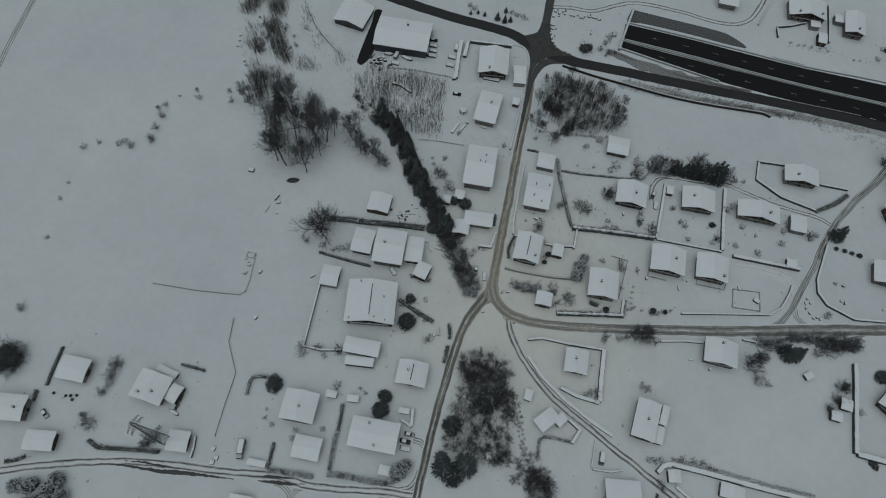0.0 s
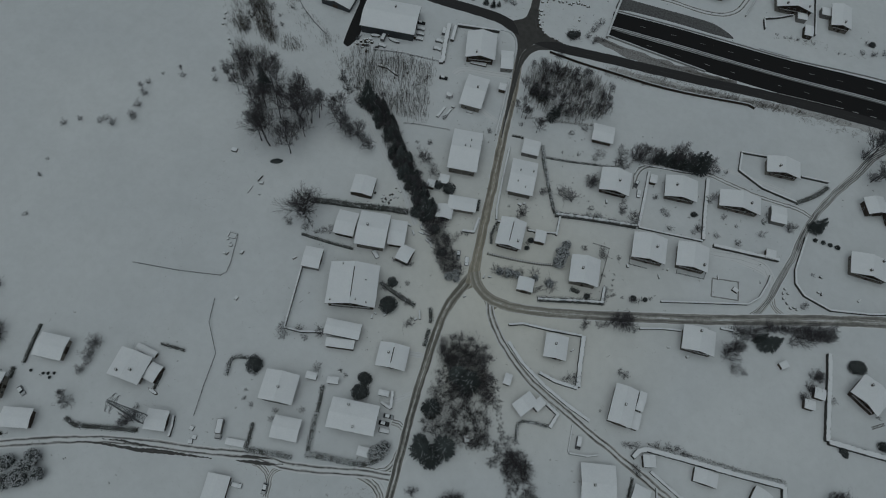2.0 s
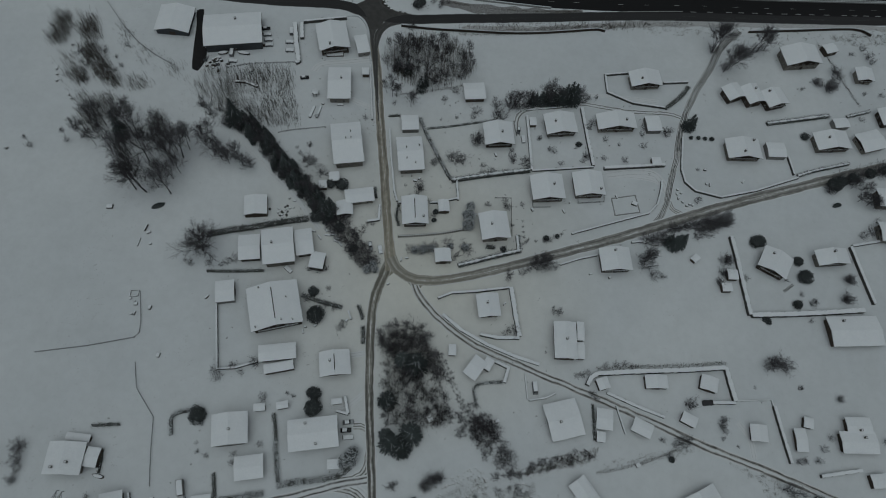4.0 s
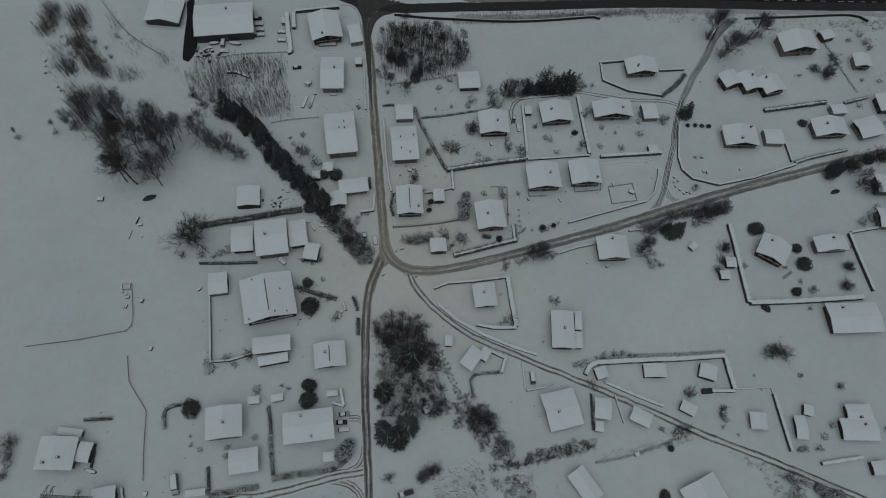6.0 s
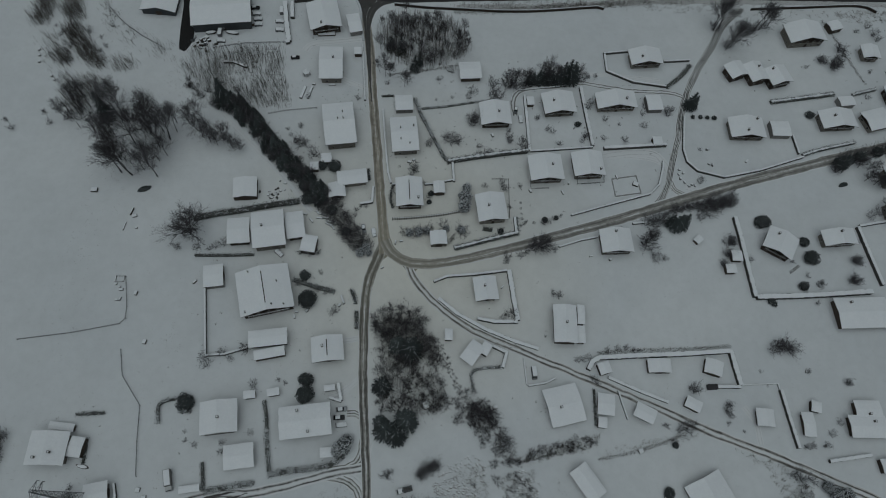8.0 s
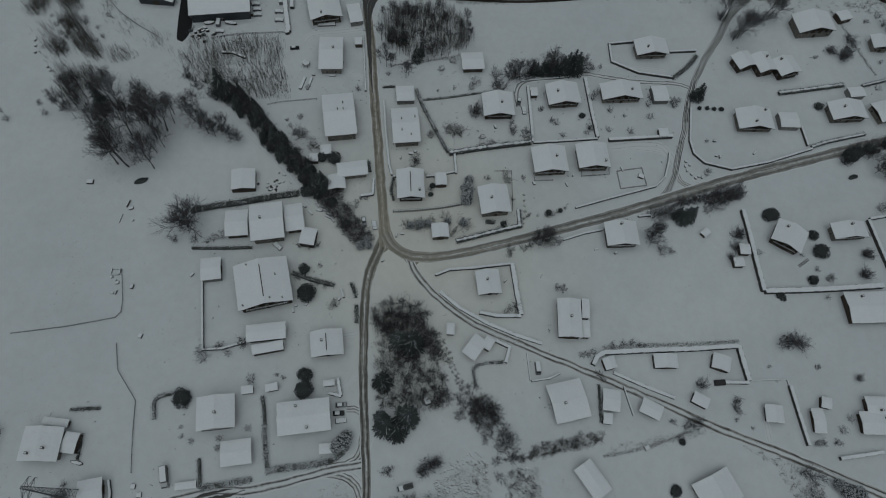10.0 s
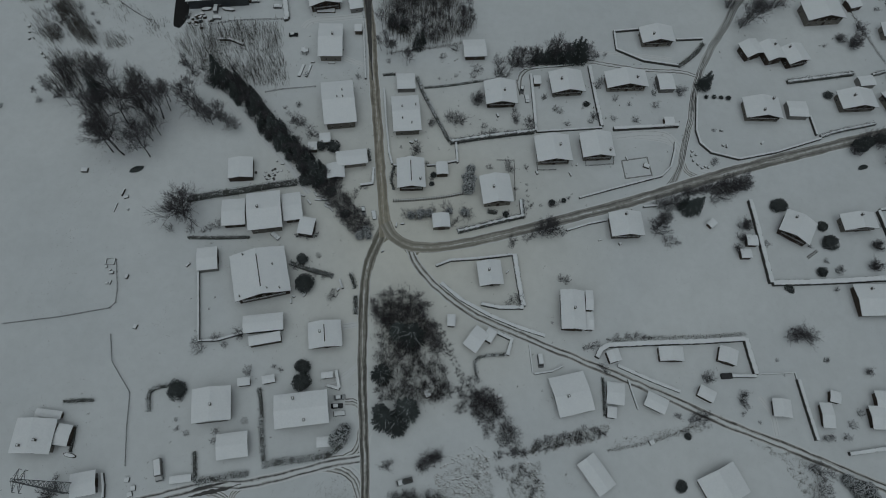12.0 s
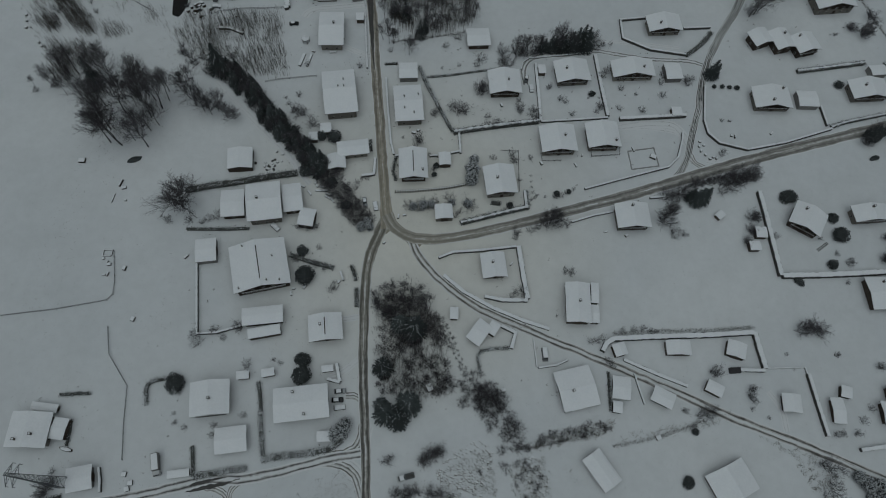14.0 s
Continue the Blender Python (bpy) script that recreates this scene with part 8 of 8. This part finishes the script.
# builders' yard beside the large shed
YARD = random.Random(21)
for n in range(26):
    x, y = -97.5 + YARD.gauss(0, 2.6), 103.0 + YARD.gauss(0, 2.0)
    crate("yard_crate", x, y, YARD.uniform(-20, 60), YARD.uniform(0.7, 1.9), YARD.uniform(0.5, 1.2), YARD.uniform(0.4, 1.3), YARD.choice((EAVES, STONE, METAL, WOOD)), "dark crate or machine part in a builders' yard", "crate", YARD.random() < 0.65, "builders' yard clutter")
for n in range(14):
    x = -93.0 + 20.5 * n / 13
    crate("yard_crate", x + YARD.gauss(0, 0.3), 111.3 + 0.27 * (x + 93) + YARD.gauss(0, 0.5), YARD.uniform(0, 40), YARD.uniform(0.8, 1.8), YARD.uniform(0.5, 1.1), YARD.uniform(0.6, 1.5), YARD.choice((EAVES, STONE, METAL, WOOD)), "dark crate or machine part in a builders' yard", "crate", YARD.random() < 0.4, "builders' yard clutter")


def covered_boat(x, y, turn, long):
    """A boat on blocks: a hull pointed at one end, under snow."""
    root = thing("boat", x, y, turn, "small boat laid up on blocks under snow", "boat", "laid-up boats")
    for name, material, z0, z1, grow in (("hull", EAVES, 0.3, 1.2, 1.0), ("snow_cover", SNOW, 1.18, 1.55, 0.93)):
        bm = bmesh.new()
        rows = []
        for z, g in ((z0, 0.62 if name == "hull" else 1.0), (z1, 1.0 if name == "hull" else 0.72)):
            ring = []
            for k in range(18):
                t = math.tau * k / 18
                u = math.cos(t)
                ring.append(bm.verts.new((u * long / 2 * grow * (0.85 + 0.15 * g), math.sin(t) * 0.95 * g * grow * (1.0 if u < 0.2 else 1.0 - 0.55 * (u - 0.2)), z)))
            rows.append(ring)
        for k in range(18):
            bm.faces.new((rows[0][k], rows[0][(k + 1) % 18], rows[1][(k + 1) % 18], rows[1][k]))
        bm.faces.new(rows[0][::-1])
        bm.faces.new(rows[1])
        part(name, bm, material, root)
    bm = bmesh.new()
    for k in (-0.28, 0.28):
        box(bm, k * long, 0, 0, 0.3, 1.0, 0.34)
    part("block", bm, WOOD, root)


covered_boat(-94.5, 108.9, 15, 5.2)
covered_boat(-84.6, 110.0, -5, 6.4)
van(-90.3, 109.7, 95, "snow")
car(-88.9, 104.6, 8, "snow")


def pavilion(x, y, radius):
    """A six-sided garden pavilion: posts under a low pointed roof with snow."""
    root = thing("garden_pavilion", x, y, 0, "small six-sided garden pavilion with snow on its roof", "pavilion")
    for k in range(6):
        bm = bmesh.new()
        t = math.tau * k / 6
        box(bm, math.cos(t) * radius * 0.85, math.sin(t) * radius * 0.85, -0.05, 0.14, 0.14, 2.2)
        part("post", bm, WOOD, root)
    for name, material, z, grow in (("roof", EAVES, 2.1, 1.0), ("roof_snow", SNOW, 2.24, 0.97)):
        bm = bmesh.new()
        bmesh.ops.create_cone(bm, segments=6, radius1=radius * grow, radius2=0.1, depth=0.9, cap_ends=True, matrix=Matrix.Translation((0, 0, z + 0.45)))
        part(name, bm, material, root)


pavilion(-45.7, 89.6, 1.9)
# flat dark strip between the two sheds, coloured like the motorway
patch("ramp", [(-110.2, 136.4), (-109.2, 131.0), (-108.0, 122.0), (-105.3, 113.7), (-102.9, 109.8), (-102.6, 102.6), (-104.8, 96.8), (-107.5, 97.8), (-109.4, 108.0), (-110.6, 117.1), (-111.6, 125.3), (-113.6, 135.1)], 0.0312, ROAD_WET, "flat dark strip on the ground between two sheds", "ramp")
wall([(-85.2, 92.3), (-80.4, 92.8), (-74.0, 90.4)], 0.9, 1.0)
wire_fence([(-91.8, 99.9), (-84.6, 102.5), (-76.3, 104.7), (-67.6, 106.0), (-58.0, 107.6)], 1.2, 1.4)
crate("raised_bed", -45.8, 79.0, 80, 7.0, 1.3, 0.6, STONE, "long raised bed edged with stone, full of snow", "raised bed")
crate("raised_bed", -42.6, 79.2, 80, 7.0, 1.0, 0.6, STONE, "long raised bed edged with stone, full of snow", "raised bed")

# ---- grass showing through the snow, and the last small things ----
def grass_tips(seed, x0, x1, y0, y1, count, size):
    """Thin tufts of dead grass where the snow lies thin, in drifting patches."""
    rng = random.Random(seed)
    verts, faces = [], []
    for _ in range(count):
        x, y = rng.uniform(x0, x1), rng.uniform(y0, y1)
        if noise.noise(Vector((x * 0.045, y * 0.045, seed))) + 0.6 * noise.noise(Vector((x * 0.2, y * 0.2, seed))) < rng.uniform(0.1, 0.5):
            continue
        for _ in range(rng.randint(2, 5)):
            a = Vector((x + rng.gauss(0, 0.4), y + rng.gauss(0, 0.4), -0.02))
            twig(rng, verts, faces, a, a + Vector((rng.gauss(0, 0.5), rng.gauss(0, 0.5), rng.uniform(0.2, 0.7))) * size, 0.05)
    tagged(from_lists("grass_tufts", verts, faces, WEED, None), "thin dead grass tips poking through snow", "grass", kind="stuff")


grass_tips(3, 5, 130, -110, 110, 1500, 0.4)
grass_tips(4, -130, 5, -110, 20, 2600, 0.4)
grass_tips(5, -150, 0, 20, 180, 7000, 0.5)


def weeds(seed, x0, x1, y0, y1, count):
    """Single dark stalky tufts and seed heads standing out of the garden snow."""
    rng = random.Random(seed)
    verts, faces = [], []
    for _ in range(count):
        x, y = rng.uniform(x0, x1), rng.uniform(y0, y1)
        if noise.noise(Vector((x * 0.07, y * 0.07, seed))) < rng.uniform(-0.4, 0.3):
            continue
        wide, tall = rng.uniform(0.12, 0.38), rng.uniform(0.25, 0.9)
        for _ in range(rng.randint(8, 18)):
            a = Vector((x + rng.gauss(0, wide * 0.6), y + rng.gauss(0, wide * 0.6), -0.02))
            twig(rng, verts, faces, a, a + Vector((rng.gauss(0, wide), rng.gauss(0, wide), tall * rng.uniform(0.4, 1))), 0.05)
    tagged(from_lists("garden_weeds", verts, faces, DRY, None), "dark dead stalks standing out of garden snow", "weeds", kind="stuff")


weeds(61, -2, 62, 14, 110, 120)
weeds(62, 60, 128, 20, 112, 110)
weeds(63, 140, 250, 100, 160, 90)
weeds(64, -80, -10, -100, 20, 100)
weeds(65, 20, 75, -90, -5, 70)
weeds(67, -50, -10, 25, 140, 90)
weeds(68, -160, -85, -130, -70, 50)
weeds(69, -60, 180, 150, 240, 160)
